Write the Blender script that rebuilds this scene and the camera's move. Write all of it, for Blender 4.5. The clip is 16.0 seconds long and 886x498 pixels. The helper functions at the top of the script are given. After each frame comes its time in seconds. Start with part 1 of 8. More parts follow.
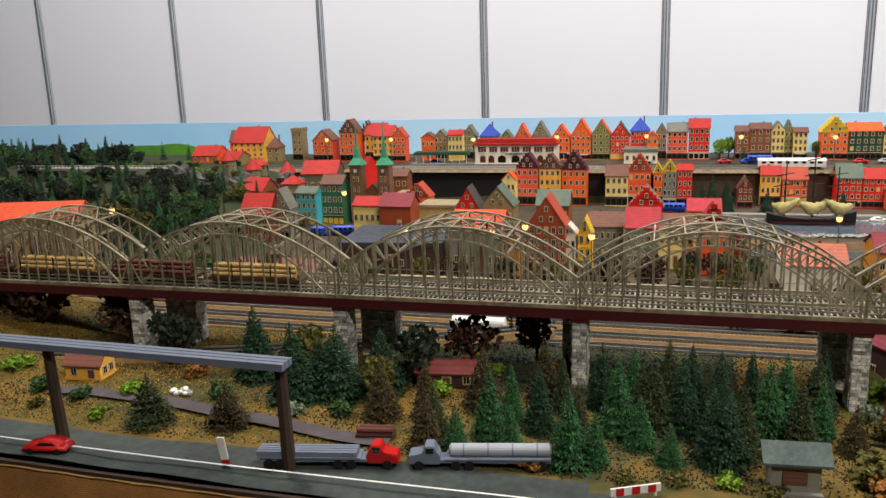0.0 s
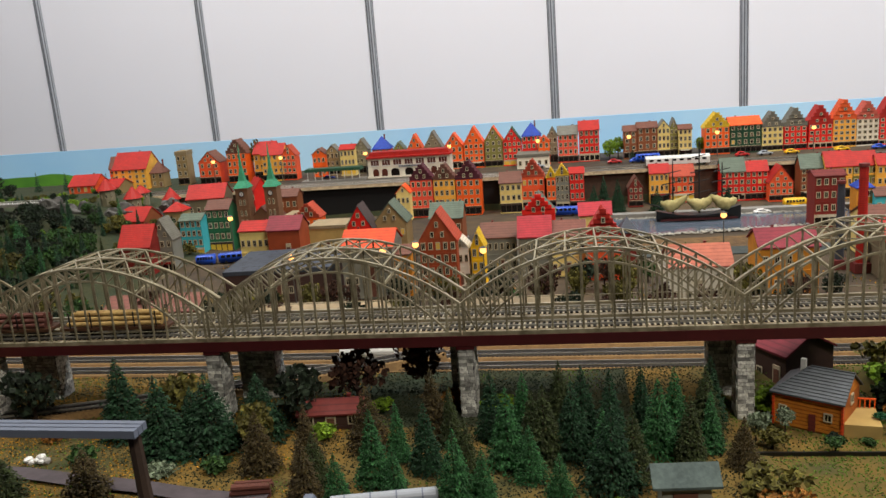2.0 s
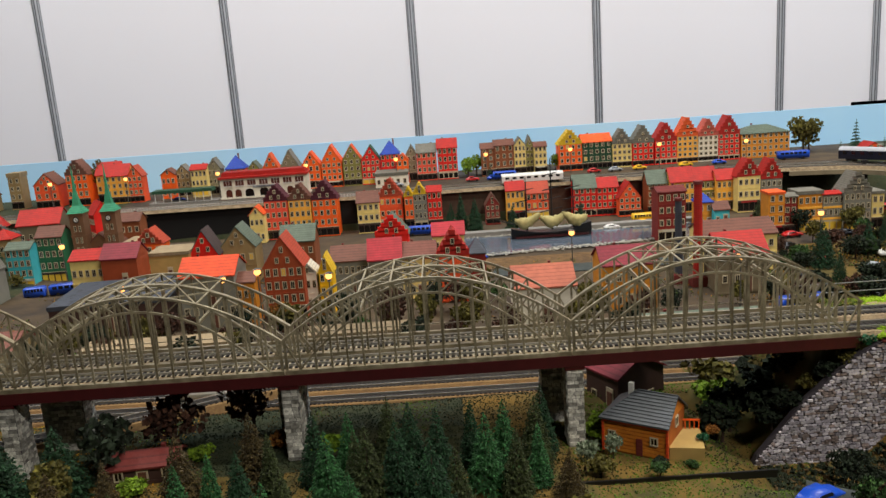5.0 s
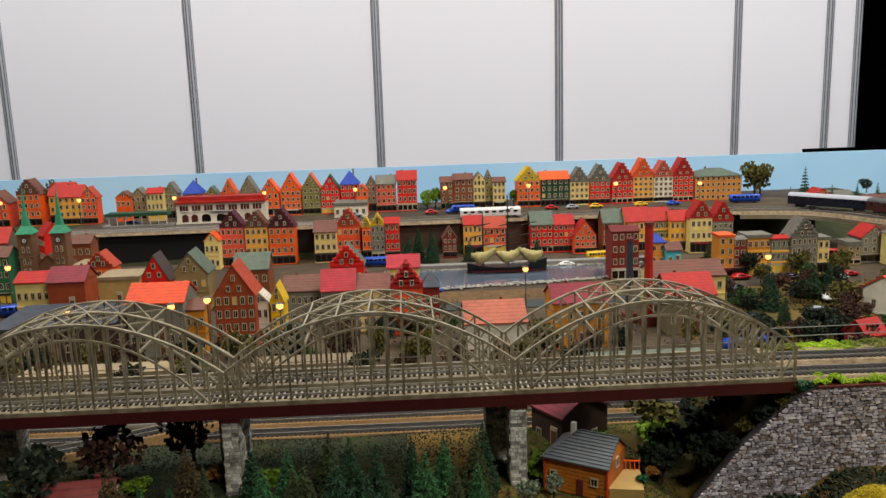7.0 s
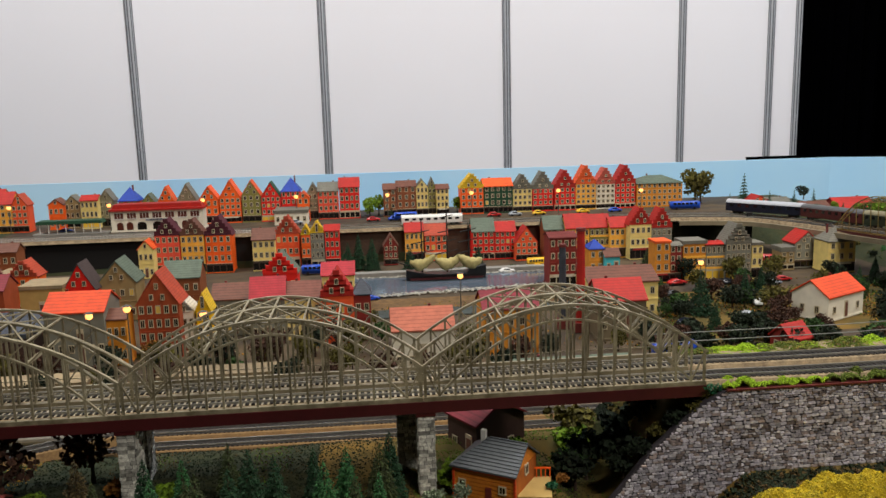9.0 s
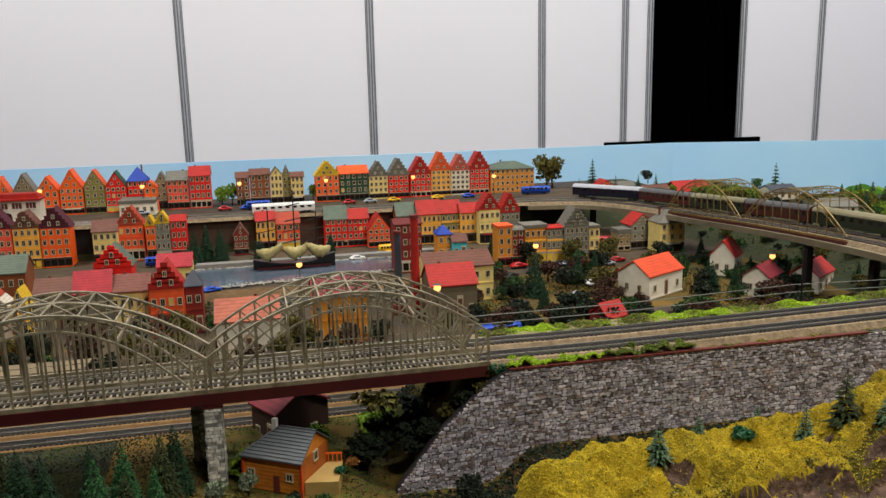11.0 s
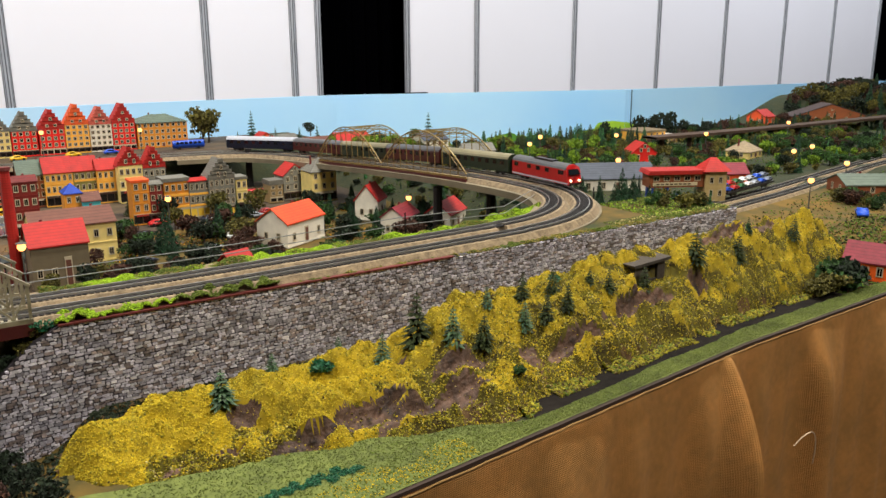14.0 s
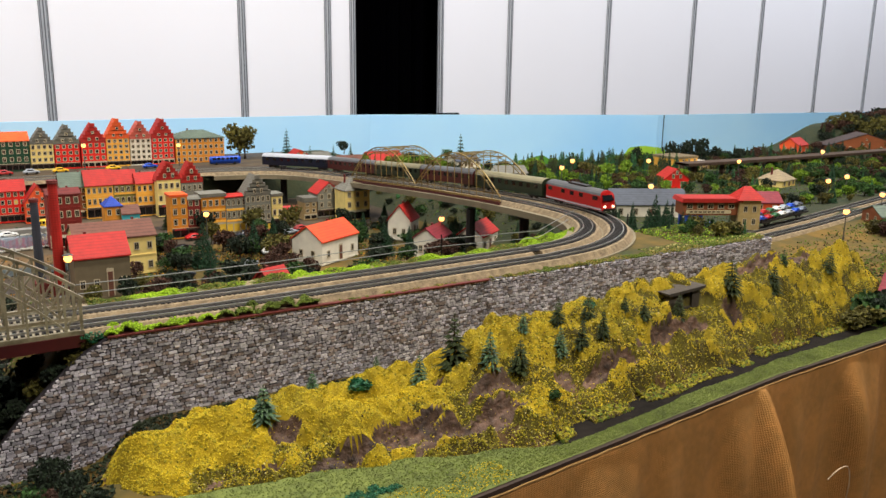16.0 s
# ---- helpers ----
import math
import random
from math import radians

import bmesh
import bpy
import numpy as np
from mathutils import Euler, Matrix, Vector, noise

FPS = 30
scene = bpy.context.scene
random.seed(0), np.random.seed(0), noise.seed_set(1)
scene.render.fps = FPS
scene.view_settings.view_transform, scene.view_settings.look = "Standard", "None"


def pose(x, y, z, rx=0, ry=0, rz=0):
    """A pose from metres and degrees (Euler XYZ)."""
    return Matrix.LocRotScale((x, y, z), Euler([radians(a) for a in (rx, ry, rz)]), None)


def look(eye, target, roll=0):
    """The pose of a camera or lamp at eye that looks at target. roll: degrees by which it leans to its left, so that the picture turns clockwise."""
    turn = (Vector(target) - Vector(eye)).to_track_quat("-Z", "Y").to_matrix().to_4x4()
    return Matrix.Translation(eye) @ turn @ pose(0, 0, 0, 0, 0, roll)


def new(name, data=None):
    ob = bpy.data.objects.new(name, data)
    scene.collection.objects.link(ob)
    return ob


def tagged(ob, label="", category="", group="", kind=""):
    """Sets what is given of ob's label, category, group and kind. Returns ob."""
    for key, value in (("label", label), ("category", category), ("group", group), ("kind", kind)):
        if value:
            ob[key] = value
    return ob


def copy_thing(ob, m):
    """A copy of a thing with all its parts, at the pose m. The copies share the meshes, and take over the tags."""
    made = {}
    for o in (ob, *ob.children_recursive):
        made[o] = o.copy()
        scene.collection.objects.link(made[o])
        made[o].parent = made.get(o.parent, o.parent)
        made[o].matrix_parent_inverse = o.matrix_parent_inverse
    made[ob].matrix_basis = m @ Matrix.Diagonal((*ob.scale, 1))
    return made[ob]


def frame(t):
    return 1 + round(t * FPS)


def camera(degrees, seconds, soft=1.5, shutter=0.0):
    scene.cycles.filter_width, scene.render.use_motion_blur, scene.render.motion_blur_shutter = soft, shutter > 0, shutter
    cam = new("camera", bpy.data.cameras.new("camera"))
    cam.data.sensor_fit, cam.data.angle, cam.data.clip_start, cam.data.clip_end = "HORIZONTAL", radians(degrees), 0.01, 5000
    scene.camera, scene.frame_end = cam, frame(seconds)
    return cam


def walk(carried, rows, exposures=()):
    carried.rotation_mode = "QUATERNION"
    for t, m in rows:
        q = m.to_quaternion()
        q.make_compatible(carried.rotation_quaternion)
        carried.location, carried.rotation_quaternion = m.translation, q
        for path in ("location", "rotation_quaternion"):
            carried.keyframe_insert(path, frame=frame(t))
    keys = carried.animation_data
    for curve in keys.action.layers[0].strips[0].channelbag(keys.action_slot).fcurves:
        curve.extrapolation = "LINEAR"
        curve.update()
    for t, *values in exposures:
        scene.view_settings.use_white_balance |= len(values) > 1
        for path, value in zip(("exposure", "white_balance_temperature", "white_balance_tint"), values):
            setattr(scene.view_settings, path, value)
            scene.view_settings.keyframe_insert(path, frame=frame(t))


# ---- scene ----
cam = camera(57.6, 16.0)
PATH = [
    (0, (0.363, 0.215, 1.567), (-0.162, 2.091, 1.114), -2.0),
    (0.5, (0.361, 0.213, 1.571), (-0.204, 2.08, 1.129), -2.1),
    (1, (0.371, 0.244, 1.571), (-0.084, 2.139, 1.118), -2.9),
    (1.5, (0.386, 0.263, 1.572), (0.003, 2.173, 1.117), -4.0),
    (2, (0.395, 0.279, 1.579), (0.083, 2.203, 1.13), -4.5),
    (2.5, (0.402, 0.287, 1.584), (0.143, 2.222, 1.148), -4.8),
    (3, (0.413, 0.305, 1.583), (0.214, 2.247, 1.151), -4.3),
    (3.5, (0.424, 0.319, 1.582), (0.289, 2.267, 1.153), -4.6),
    (4, (0.436, 0.323, 1.579), (0.357, 2.275, 1.15), -4.0),
    (4.5, (0.446, 0.327, 1.583), (0.415, 2.279, 1.15), -4.4),
    (4.7, (0.45, 0.331, 1.583), (0.426, 2.282, 1.144), -4.3),
    (6.8, (0.474, 0.328, 1.593), (0.555, 2.291, 1.219), -2.2),
    (7, (0.472, 0.328, 1.59), (0.556, 2.292, 1.222), -1.8),
    (7.5, (0.479, 0.325, 1.589), (0.555, 2.291, 1.231), -1.8),
    (8, (0.492, 0.328, 1.588), (0.57, 2.296, 1.239), -1.6),
    (8.5, (0.514, 0.334, 1.585), (0.641, 2.299, 1.237), -1.7),
    (8.7, (0.52, 0.343, 1.58), (0.67, 2.306, 1.232), -1.7),
    (10.8, (0.645, 0.309, 1.581), (1.048, 2.231, 1.201), -0.9),
    (11, (0.649, 0.309, 1.583), (1.092, 2.22, 1.193), -1.3),
    (11.5, (0.682, 0.31, 1.577), (1.26, 2.18, 1.163), -1.8),
    (12, (0.729, 0.313, 1.563), (1.469, 2.12, 1.13), -1.5),
    (12.5, (0.773, 0.308, 1.551), (1.65, 2.049, 1.102), -1.8),
    (13, (0.794, 0.304, 1.544), (1.781, 1.982, 1.086), -1.5),
    (13.5, (0.809, 0.3, 1.539), (1.848, 1.941, 1.062), -1.1),
    (14, (0.818, 0.3, 1.532), (1.899, 1.912, 1.047), -0.3),
    (14.5, (0.828, 0.3, 1.527), (1.945, 1.883, 1.032), -0.1),
    (15, (0.821, 0.3, 1.529), (1.919, 1.897, 1.035), -0.1),
    (15.5, (0.808, 0.298, 1.535), (1.874, 1.926, 1.072), 0.6),
    (16, (0.796, 0.297, 1.541), (1.831, 1.951, 1.101), 0.8),
]
walk(cam, [(t, look(eye, target, roll)) for t, eye, target, roll in PATH],
     ((0, 0.12), (2, -0.05), (4, -0.14), (7, -0.22), (8.5, -0.26), (11, -0.28), (12.5, -0.03), (14, 0.2), (16, 0.18)))

# ---- world and light ----
world = bpy.data.worlds.new("hall_air")
scene.world = world
world.use_nodes = True
world.node_tree.nodes["Background"].inputs[0].default_value = (0.75, 0.82, 1.0, 1)
world.node_tree.nodes["Background"].inputs[1].default_value = 0.006


def area(name, x, y, z, tx, ty, tz, sx, sy, watts, col):
    d = bpy.data.lights.new(name, "AREA")
    d.shape, d.size, d.size_y, d.energy, d.color = "RECTANGLE", sx, sy, watts, col
    ob = new(name, d)
    ob.matrix_world = look((x, y, z), (tx, ty, tz))
    return ob


# General overhead light of the hall, its sources out of view.
area("hall_lamp", -1.1, 1.9, 4.6, -0.7, 2.3, 1.1, 1.3, 0.2, 88, (1.0, 0.93, 0.83))
area("hall_lamp", 2.3, 1.1, 4.6, 2.2, 1.9, 1.1, 1.3, 0.2, 118, (1.0, 0.92, 0.82))
# Unseen front light added to brighten the skirt and the mound.
area("hall_lamp", 1.9, -1.4, 4.4, 1.8, 1.0, 1.1, 1.3, 0.2, 98, (1.0, 0.92, 0.82))
# Unseen wash lights added to brighten the white panels.
area("hall_lamp", -1.6, 2.7, 4.8, -1.6, 4.4, 1.7, 4.0, 0.4, 86, (0.91, 0.94, 1.0))
area("hall_lamp", 3.0, 2.7, 4.8, 3.0, 4.4, 1.7, 4.0, 0.4, 88, (0.91, 0.94, 1.0))
area("hall_lamp", 7.4, 2.7, 4.8, 7.4, 4.4, 1.7, 4.0, 0.4, 165, (0.91, 0.94, 1.0))
scene.view_settings.exposure = 0.0


# ---- materials ----
def lin(h, vivid=0):
    c = [int(h[i:i + 2], 16) / 255 for i in (0, 2, 4)]
    if vivid:
        g = sum(c) / 3
        c = [min(1, max(0, (g + (v - g) * vivid) * 1.06)) for v in c]
    return [v / 12.92 if v < 0.04045 else ((v + 0.055) / 1.055) ** 2.4 for v in c]


def mat(name, h, *a, **k):
    return surface(name, h, *a, **k)


def surface(name, h, rough=0.7, var=0.25, size=0.02, bump=0.3, metal=0.0, h2=None, rnd=0.0, spec=0.5, bsize=None, vivid=0):
    """A painted or natural surface: colour varied at two scales, with fine relief."""
    m = bpy.data.materials.new(name)
    m.use_nodes = True
    nt = m.node_tree
    n, l = nt.nodes, nt.links
    b = n["Principled BSDF"]
    tc = n.new("ShaderNodeTexCoord")
    n1 = n.new("ShaderNodeTexNoise")
    n1.inputs["Scale"].default_value, n1.inputs["Detail"].default_value = 1 / size, 6
    n2 = n.new("ShaderNodeTexNoise")
    n2.inputs["Scale"].default_value, n2.inputs["Detail"].default_value = 0.17 / size, 3
    l.new(tc.outputs["Object"], n1.inputs["Vector"])
    l.new(tc.outputs["Object"], n2.inputs["Vector"])
    c = lin(h, vivid)
    c2 = lin(h2) if h2 else [v * 0.45 for v in c]
    add = n.new("ShaderNodeMath")
    add.operation = "ADD"
    l.new(n1.outputs["Fac"], add.inputs[0])
    l.new(n2.outputs["Fac"], add.inputs[1])
    ra = n.new("ShaderNodeMapRange")
    ra.inputs["From Min"].default_value, ra.inputs["From Max"].default_value = 0.72, 1.28
    ra.inputs["To Max"].default_value = 1.0 if h2 else var * 2
    l.new(add.outputs[0], ra.inputs["Value"])
    mix = n.new("ShaderNodeMix")
    mix.data_type = "RGBA"
    mix.inputs["A"].default_value = (*c, 1)
    mix.inputs["B"].default_value = (*c2, 1)
    l.new(ra.outputs[0], mix.inputs["Factor"])
    out = mix.outputs["Result"]
    if rnd:
        oi = n.new("ShaderNodeObjectInfo")
        hs = n.new("ShaderNodeHueSaturation")
        mr = n.new("ShaderNodeMapRange")
        mr.inputs["To Min"].default_value, mr.inputs["To Max"].default_value = 1 - rnd, 1 + rnd
        ge = n.new("ShaderNodeNewGeometry")
        su = n.new("ShaderNodeMath")
        su.operation = "ADD"
        l.new(oi.outputs["Random"], su.inputs[0])
        l.new(ge.outputs["Random Per Island"], su.inputs[1])
        fr = n.new("ShaderNodeMath")
        fr.operation = "FRACT"
        l.new(su.outputs[0], fr.inputs[0])
        l.new(fr.outputs[0], mr.inputs["Value"])
        l.new(mr.outputs[0], hs.inputs["Value"])
        l.new(out, hs.inputs["Color"])
        out = hs.outputs["Color"]
    l.new(out, b.inputs["Base Color"])
    b.inputs["Roughness"].default_value, b.inputs["Metallic"].default_value = rough, metal
    b.inputs["Specular IOR Level"].default_value = spec
    if bump:
        bp = n.new("ShaderNodeBump")
        bp.inputs["Strength"].default_value, bp.inputs["Distance"].default_value = bump, (bsize or size) * 0.15
        l.new(n1.outputs["Fac"], bp.inputs["Height"])
        l.new(bp.outputs[0], b.inputs["Normal"])
    return m


def glow(name, h, strength):
    m = bpy.data.materials.new(name)
    m.use_nodes = True
    b = m.node_tree.nodes["Principled BSDF"]
    b.inputs["Base Color"].default_value = (*lin(h), 1)
    b.inputs["Emission Color"].default_value = (*lin(h), 1)
    b.inputs["Emission Strength"].default_value = strength
    return m


WALLS = dict(yellow="d8ac5c", salmon="c8613e", orange="d8682c", tan="8a7a5c", cream="d8c890", grey="7c7866", olive="7d7a4c", redwall="b8281c",
             pink="c8604e", brown="7a4e34", darkgreen="163a28", white="dcd8cc", ochre="b8843c", brick="6e2a24", greywall="7c7c74", blue_wall="54a4ac",
             beige="a89468", brickbrown="8a4a30", yellowwall="e0b020", greenwall="2e5e44", purple="6a2434", red="b0281e", dark="40302c", stone="6a6252", brownstone="6e5644")
ROOFS = dict(red="a41e12", salmon="a64228", brown="6a4436", grey="6e6c62", blue="1c3f9c", greygreen="5a6658", orange="d85a24", green="1f4a34",
             yellow="d8b428", pink="b85a4a", purple="4e1828", brick="6a2a26", white="c8c4b8", slate="3e444e", orangeroof="d04a1c", pinkroof="a42a34",
             brownroof="74463a", orangetile="a8604a", darkred="7a2430", dark="453836", beige="948468", tan="8a7a5c", blackroof="2c2c2e", verdigris="3c9470")
WM = {k: mat("plaster_" + k, v, 0.65, 0.22, 0.02, 0.25, vivid=1.38) for k, v in WALLS.items()}
RM = {k: mat("roof_" + k, v, 0.7, 0.32, 0.012, 0.5, vivid=1.08) for k, v in ROOFS.items()}


def courses(m, pitch=0.0045):
    """Darker joints between the tile courses, level round the roof."""
    nt = m.node_tree
    w = nt.nodes.new("ShaderNodeTexWave")
    tc = nt.nodes.new("ShaderNodeTexCoord")
    w.bands_direction, w.wave_profile = "Z", "SAW"
    w.inputs["Scale"].default_value, w.inputs["Distortion"].default_value = 0.314 / pitch, 0.3
    nt.links.new(tc.outputs["Object"], w.inputs["Vector"])
    b = nt.nodes["Principled BSDF"]
    src = b.inputs["Base Color"].links[0].from_socket
    mr = nt.nodes.new("ShaderNodeMapRange")
    mr.inputs["From Max"].default_value, mr.inputs["To Min"].default_value, mr.inputs["To Max"].default_value = 0.35, 0.55, 1.0
    nt.links.new(w.outputs["Fac"], mr.inputs["Value"])
    hs = nt.nodes.new("ShaderNodeHueSaturation")
    nt.links.new(mr.outputs[0], hs.inputs["Value"])
    nt.links.new(src, hs.inputs["Color"])
    nt.links.new(hs.outputs["Color"], b.inputs["Base Color"])


for m_ in RM.values():
    courses(m_)
M_PANE = mat("dark_window_glass", "120f0e", 0.15, 0.2, 0.01, 0)
# Plain yellow standing for lit panes; it gives off no light.
M_PANE_LIT = mat("yellow_window_film", "e8c040", 0.4, 0.2, 0.01, 0)
M_FRAME = mat("window_trim", "c0b498", 0.6, 0.15, 0.01, 0)
M_GRASS = mat("static_grass", "2e3412", 0.95, 0.4, 0.04, 0.8, h2="6e5418", bsize=0.01)
M_SCRUB_SHADE = mat("dark_scrub", "1c2a14", 0.95, 0.4, 0.012, 1.0, h2="343416")
M_PAVE = mat("grey_paving", "2e2620", 0.85, 0.3, 0.05, 0.3, h2="54452e")
M_EARTH = mat("brown_earth", "48341f", 0.95, 0.35, 0.015, 0.8, h2="6e5430")
M_BALLAST = mat("pale_ballast", "9c8a6c", 0.95, 0.4, 0.0016, 1.0, h2="5c4e3c")
M_WATER = mat("river_resin", "56616e", 0.12, 0.2, 0.05, 0.1)
M_SKY = mat("painted_sky_board", "90ccff", 0.8, 0.05, 0.6, 0.0, h2="b2e0ff")
M_PANEL = mat("white_wall_panel", "e2e2e8", 0.5, 0.03, 0.8, 0.0)
M_ALU = mat("aluminium_post", "aeb2b8", 0.4, 0.15, 0.03, 0.05, metal=0.2)
M_SLOT = mat("dark_post_slot", "4a4c52", 0.6, 0.15, 0.03, 0.05)
M_BLACK = mat("black_curtain", "020203", 1.0, 0.2, 0.05, 0.2, spec=0.0)
M_FLOOR = mat("grey_hall_carpet", "4a4a4c", 0.95, 0.2, 0.02, 0.3)
# Unseen ceiling and walls kept dark so that less light bounces back.
M_CEIL = mat("hall_ceiling_paint", "4c4c50", 0.9, 0.05, 0.5, 0.0)
M_BRIDGE = mat("weathered_bridge_steel", "aaa288", 0.34, 0.25, 0.01, 0.2, metal=0.12, h2="6c644e")
M_DECK = mat("pale_deck_plate", "c8c0aa", 0.45, 0.25, 0.006, 0.2, h2="968c74")
M_BRASS = mat("tarnished_brass_rods", "a08a4c", 0.4, 0.25, 0.01, 0.1, metal=0.25, h2="6e5a30")
M_GIRDER = mat("oxblood_girder", "4e1418", 0.5, 0.25, 0.01, 0.2)
M_RAIL = mat("nickel_rail", "c4c2bc", 0.32, 0.2, 0.01, 0.0, metal=0.75)
M_SLEEPER = mat("dark_sleeper", "15110e", 0.8, 0.3, 0.004, 0.3)
M_BURLAP = mat("burlap", "b07a3c", 0.95, 0.2, 0.01, 0.4, h2="946a34")
M_LAWN = mat("pale_green_flock", "6c7636", 0.95, 0.35, 0.008, 0.8, h2="4c5626")
M_STREAM = mat("dark_stream_bed", "221e1a", 0.95, 0.4, 0.01, 0.6, h2="14120f", spec=0.1)
M_ASPH = mat("model_asphalt", "242a29", 0.85, 0.2, 0.01, 0.3, h2="3a4240")


# ---- mesh helpers ----
def bm_new():
    return bmesh.new()


def box(bm, x0, x1, y0, y1, z0, z1, mi=0):
    v = [bm.verts.new(p) for p in ((x0, y0, z0), (x1, y0, z0), (x1, y1, z0), (x0, y1, z0), (x0, y0, z1), (x1, y0, z1), (x1, y1, z1), (x0, y1, z1))]
    for q in ((0, 3, 2, 1), (4, 5, 6, 7), (0, 1, 5, 4), (1, 2, 6, 5), (2, 3, 7, 6), (3, 0, 4, 7)):
        bm.faces.new([v[i] for i in q]).material_index = mi


def poly(bm, pts, mi=0):
    f = bm.faces.new([bm.verts.new(p) for p in pts])
    f.material_index = mi
    return f


def prism(bm, pts, y0, y1, mi=0):
    """A profile in x and z, drawn out from y0 to y1."""
    a = [bm.verts.new((x, y0, z)) for x, z in pts]
    b = [bm.verts.new((x, y1, z)) for x, z in pts]
    bm.faces.new(a).material_index = mi
    bm.faces.new(b[::-1]).material_index = mi
    n = len(pts)
    for i in range(n):
        bm.faces.new((a[i], b[i], b[(i + 1) % n], a[(i + 1) % n])).material_index = mi


def bar(bm, p, q, w, h=None, mi=0):
    """A square bar from p to q."""
    h = h or w
    p, q = Vector(p), Vector(q)
    d = (q - p).normalized()
    s = d.cross(Vector((0, 0, 1)))
    s = s.normalized() if s.length > 1e-4 else Vector((1, 0, 0))
    u = s.cross(d).normalized()
    c = [(-s * w - u * h) / 2, (s * w - u * h) / 2, (s * w + u * h) / 2, (-s * w + u * h) / 2]
    a = [bm.verts.new(p + k) for k in c]
    b = [bm.verts.new(q + k) for k in c]
    bm.faces.new(a[::-1]).material_index = mi
    bm.faces.new(b).material_index = mi
    for i in range(4):
        bm.faces.new((a[i], a[(i + 1) % 4], b[(i + 1) % 4], b[i])).material_index = mi


def tube(bm, pts, radii, n=8, mi=0, caps=True):
    """A round tube along pts."""
    rings = []
    radii = [radii] * len(pts) if isinstance(radii, float) else radii
    for i, p in enumerate(pts):
        p = Vector(p)
        d = (Vector(pts[min(i + 1, len(pts) - 1)]) - Vector(pts[max(i - 1, 0)])).normalized()
        s = d.cross(Vector((0, 0, 1)))
        s = s.normalized() if s.length > 1e-3 else Vector((1, 0, 0))
        u = s.cross(d)
        rings.append([bm.verts.new(p + (s * math.cos(a) + u * math.sin(a)) * radii[i]) for a in [math.tau * k / n for k in range(n)]])
    for a, b in zip(rings, rings[1:]):
        for k in range(n):
            bm.faces.new((a[k], a[(k + 1) % n], b[(k + 1) % n], b[k])).material_index = mi
    if caps:
        bm.faces.new(rings[0][::-1]).material_index = mi
        bm.faces.new(rings[-1]).material_index = mi


def sweep(bm, pts, w, h):
    """One square-edged rail along pts."""
    prev = None
    for i, p in enumerate(pts):
        d = (Vector(pts[min(i + 1, len(pts) - 1)]) - Vector(pts[max(i - 1, 0)])).normalized()
        s = d.cross(Vector((0, 0, 1))).normalized()
        u = s.cross(d)
        v = [bm.verts.new(Vector(p) + s * a * w / 2 + u * b * h / 2) for a, b in ((-1, -1), (1, -1), (1, 1), (-1, 1))]
        if prev:
            for k in range(4):
                bm.faces.new((prev[k], prev[(k + 1) % 4], v[(k + 1) % 4], v[k]))
        else:
            bm.faces.new(v[::-1])
        prev = v
    bm.faces.new(prev)


def mesh(name, bm, *mats, smooth=False, fix=True):
    if fix:
        bmesh.ops.recalc_face_normals(bm, faces=bm.faces)
    me = bpy.data.meshes.new(name)
    bm.to_mesh(me)
    bm.free()
    for m in mats:
        me.materials.append(m)
    if smooth:
        me.shade_smooth()
    return me


def part(name, bm, mats, parent=None, label="", smooth=False, m=None):
    me = bm if isinstance(bm, bpy.types.Mesh) else mesh(name, bm, *(mats if isinstance(mats, (list, tuple)) else [mats]), smooth=smooth)
    ob = new(name, me)
    if parent:
        ob.parent = parent
    if m is not None:
        ob.matrix_basis = m
    if label:
        tagged(ob, label)
    return ob


def root(name, m, label, category, group="", kind=""):
    ob = new(name)
    ob.empty_display_size = 0.02
    ob.matrix_basis = m
    return tagged(ob, label, category, group, kind)


def setting(name, bm, mats, label, category, smooth=False):
    return tagged(part(name, bm, mats, smooth=smooth), label, category, kind="structure")


def smoothstep(a, b, x):
    t = min(1, max(0, (x - a) / (b - a)))
    return t * t * (3 - 2 * t)


def nz(x, y, s, seed=0.0):
    return noise.noise(Vector((x / s, y / s, seed)))

# ---- the hall ----
POSTS = [0.35 + 0.9 * i for i in range(-5, 3)] + [2.618, 2.765]
POSTS_R = [3.82, 4.62, 5.43, 6.17, 6.92, 7.62, 8.33]
bm = bm_new(); box(bm, -7, 10, -4, 5.0, -0.05, 0)
setting("floor", bm, M_FLOOR, "grey carpet floor of the exhibition hall", "floor")
bm = bm_new(); box(bm, -7, 10, -4, 5.0, 5.0, 5.05)
setting("ceiling", bm, M_CEIL, "dark hall ceiling out of view, limiting bounced light", "ceiling")
for nm, b in (("wall_west", (-7.05, -7, -4, 5)), ("wall_east", (10, 10.05, -4, 5)), ("wall_south", (-7, 10, -4.05, -4)), ("wall_north", (-7, 10, 4.8, 4.85))):
    bm = bm_new(); box(bm, *b, 0, 5.0)
    setting(nm, bm, M_BLACK if nm == "wall_north" else M_CEIL, "plain hall wall behind the stand", "wall")
stand = tagged(new("wall_stand"), "white panel stand wall with slim aluminium posts", "wall", kind="structure")


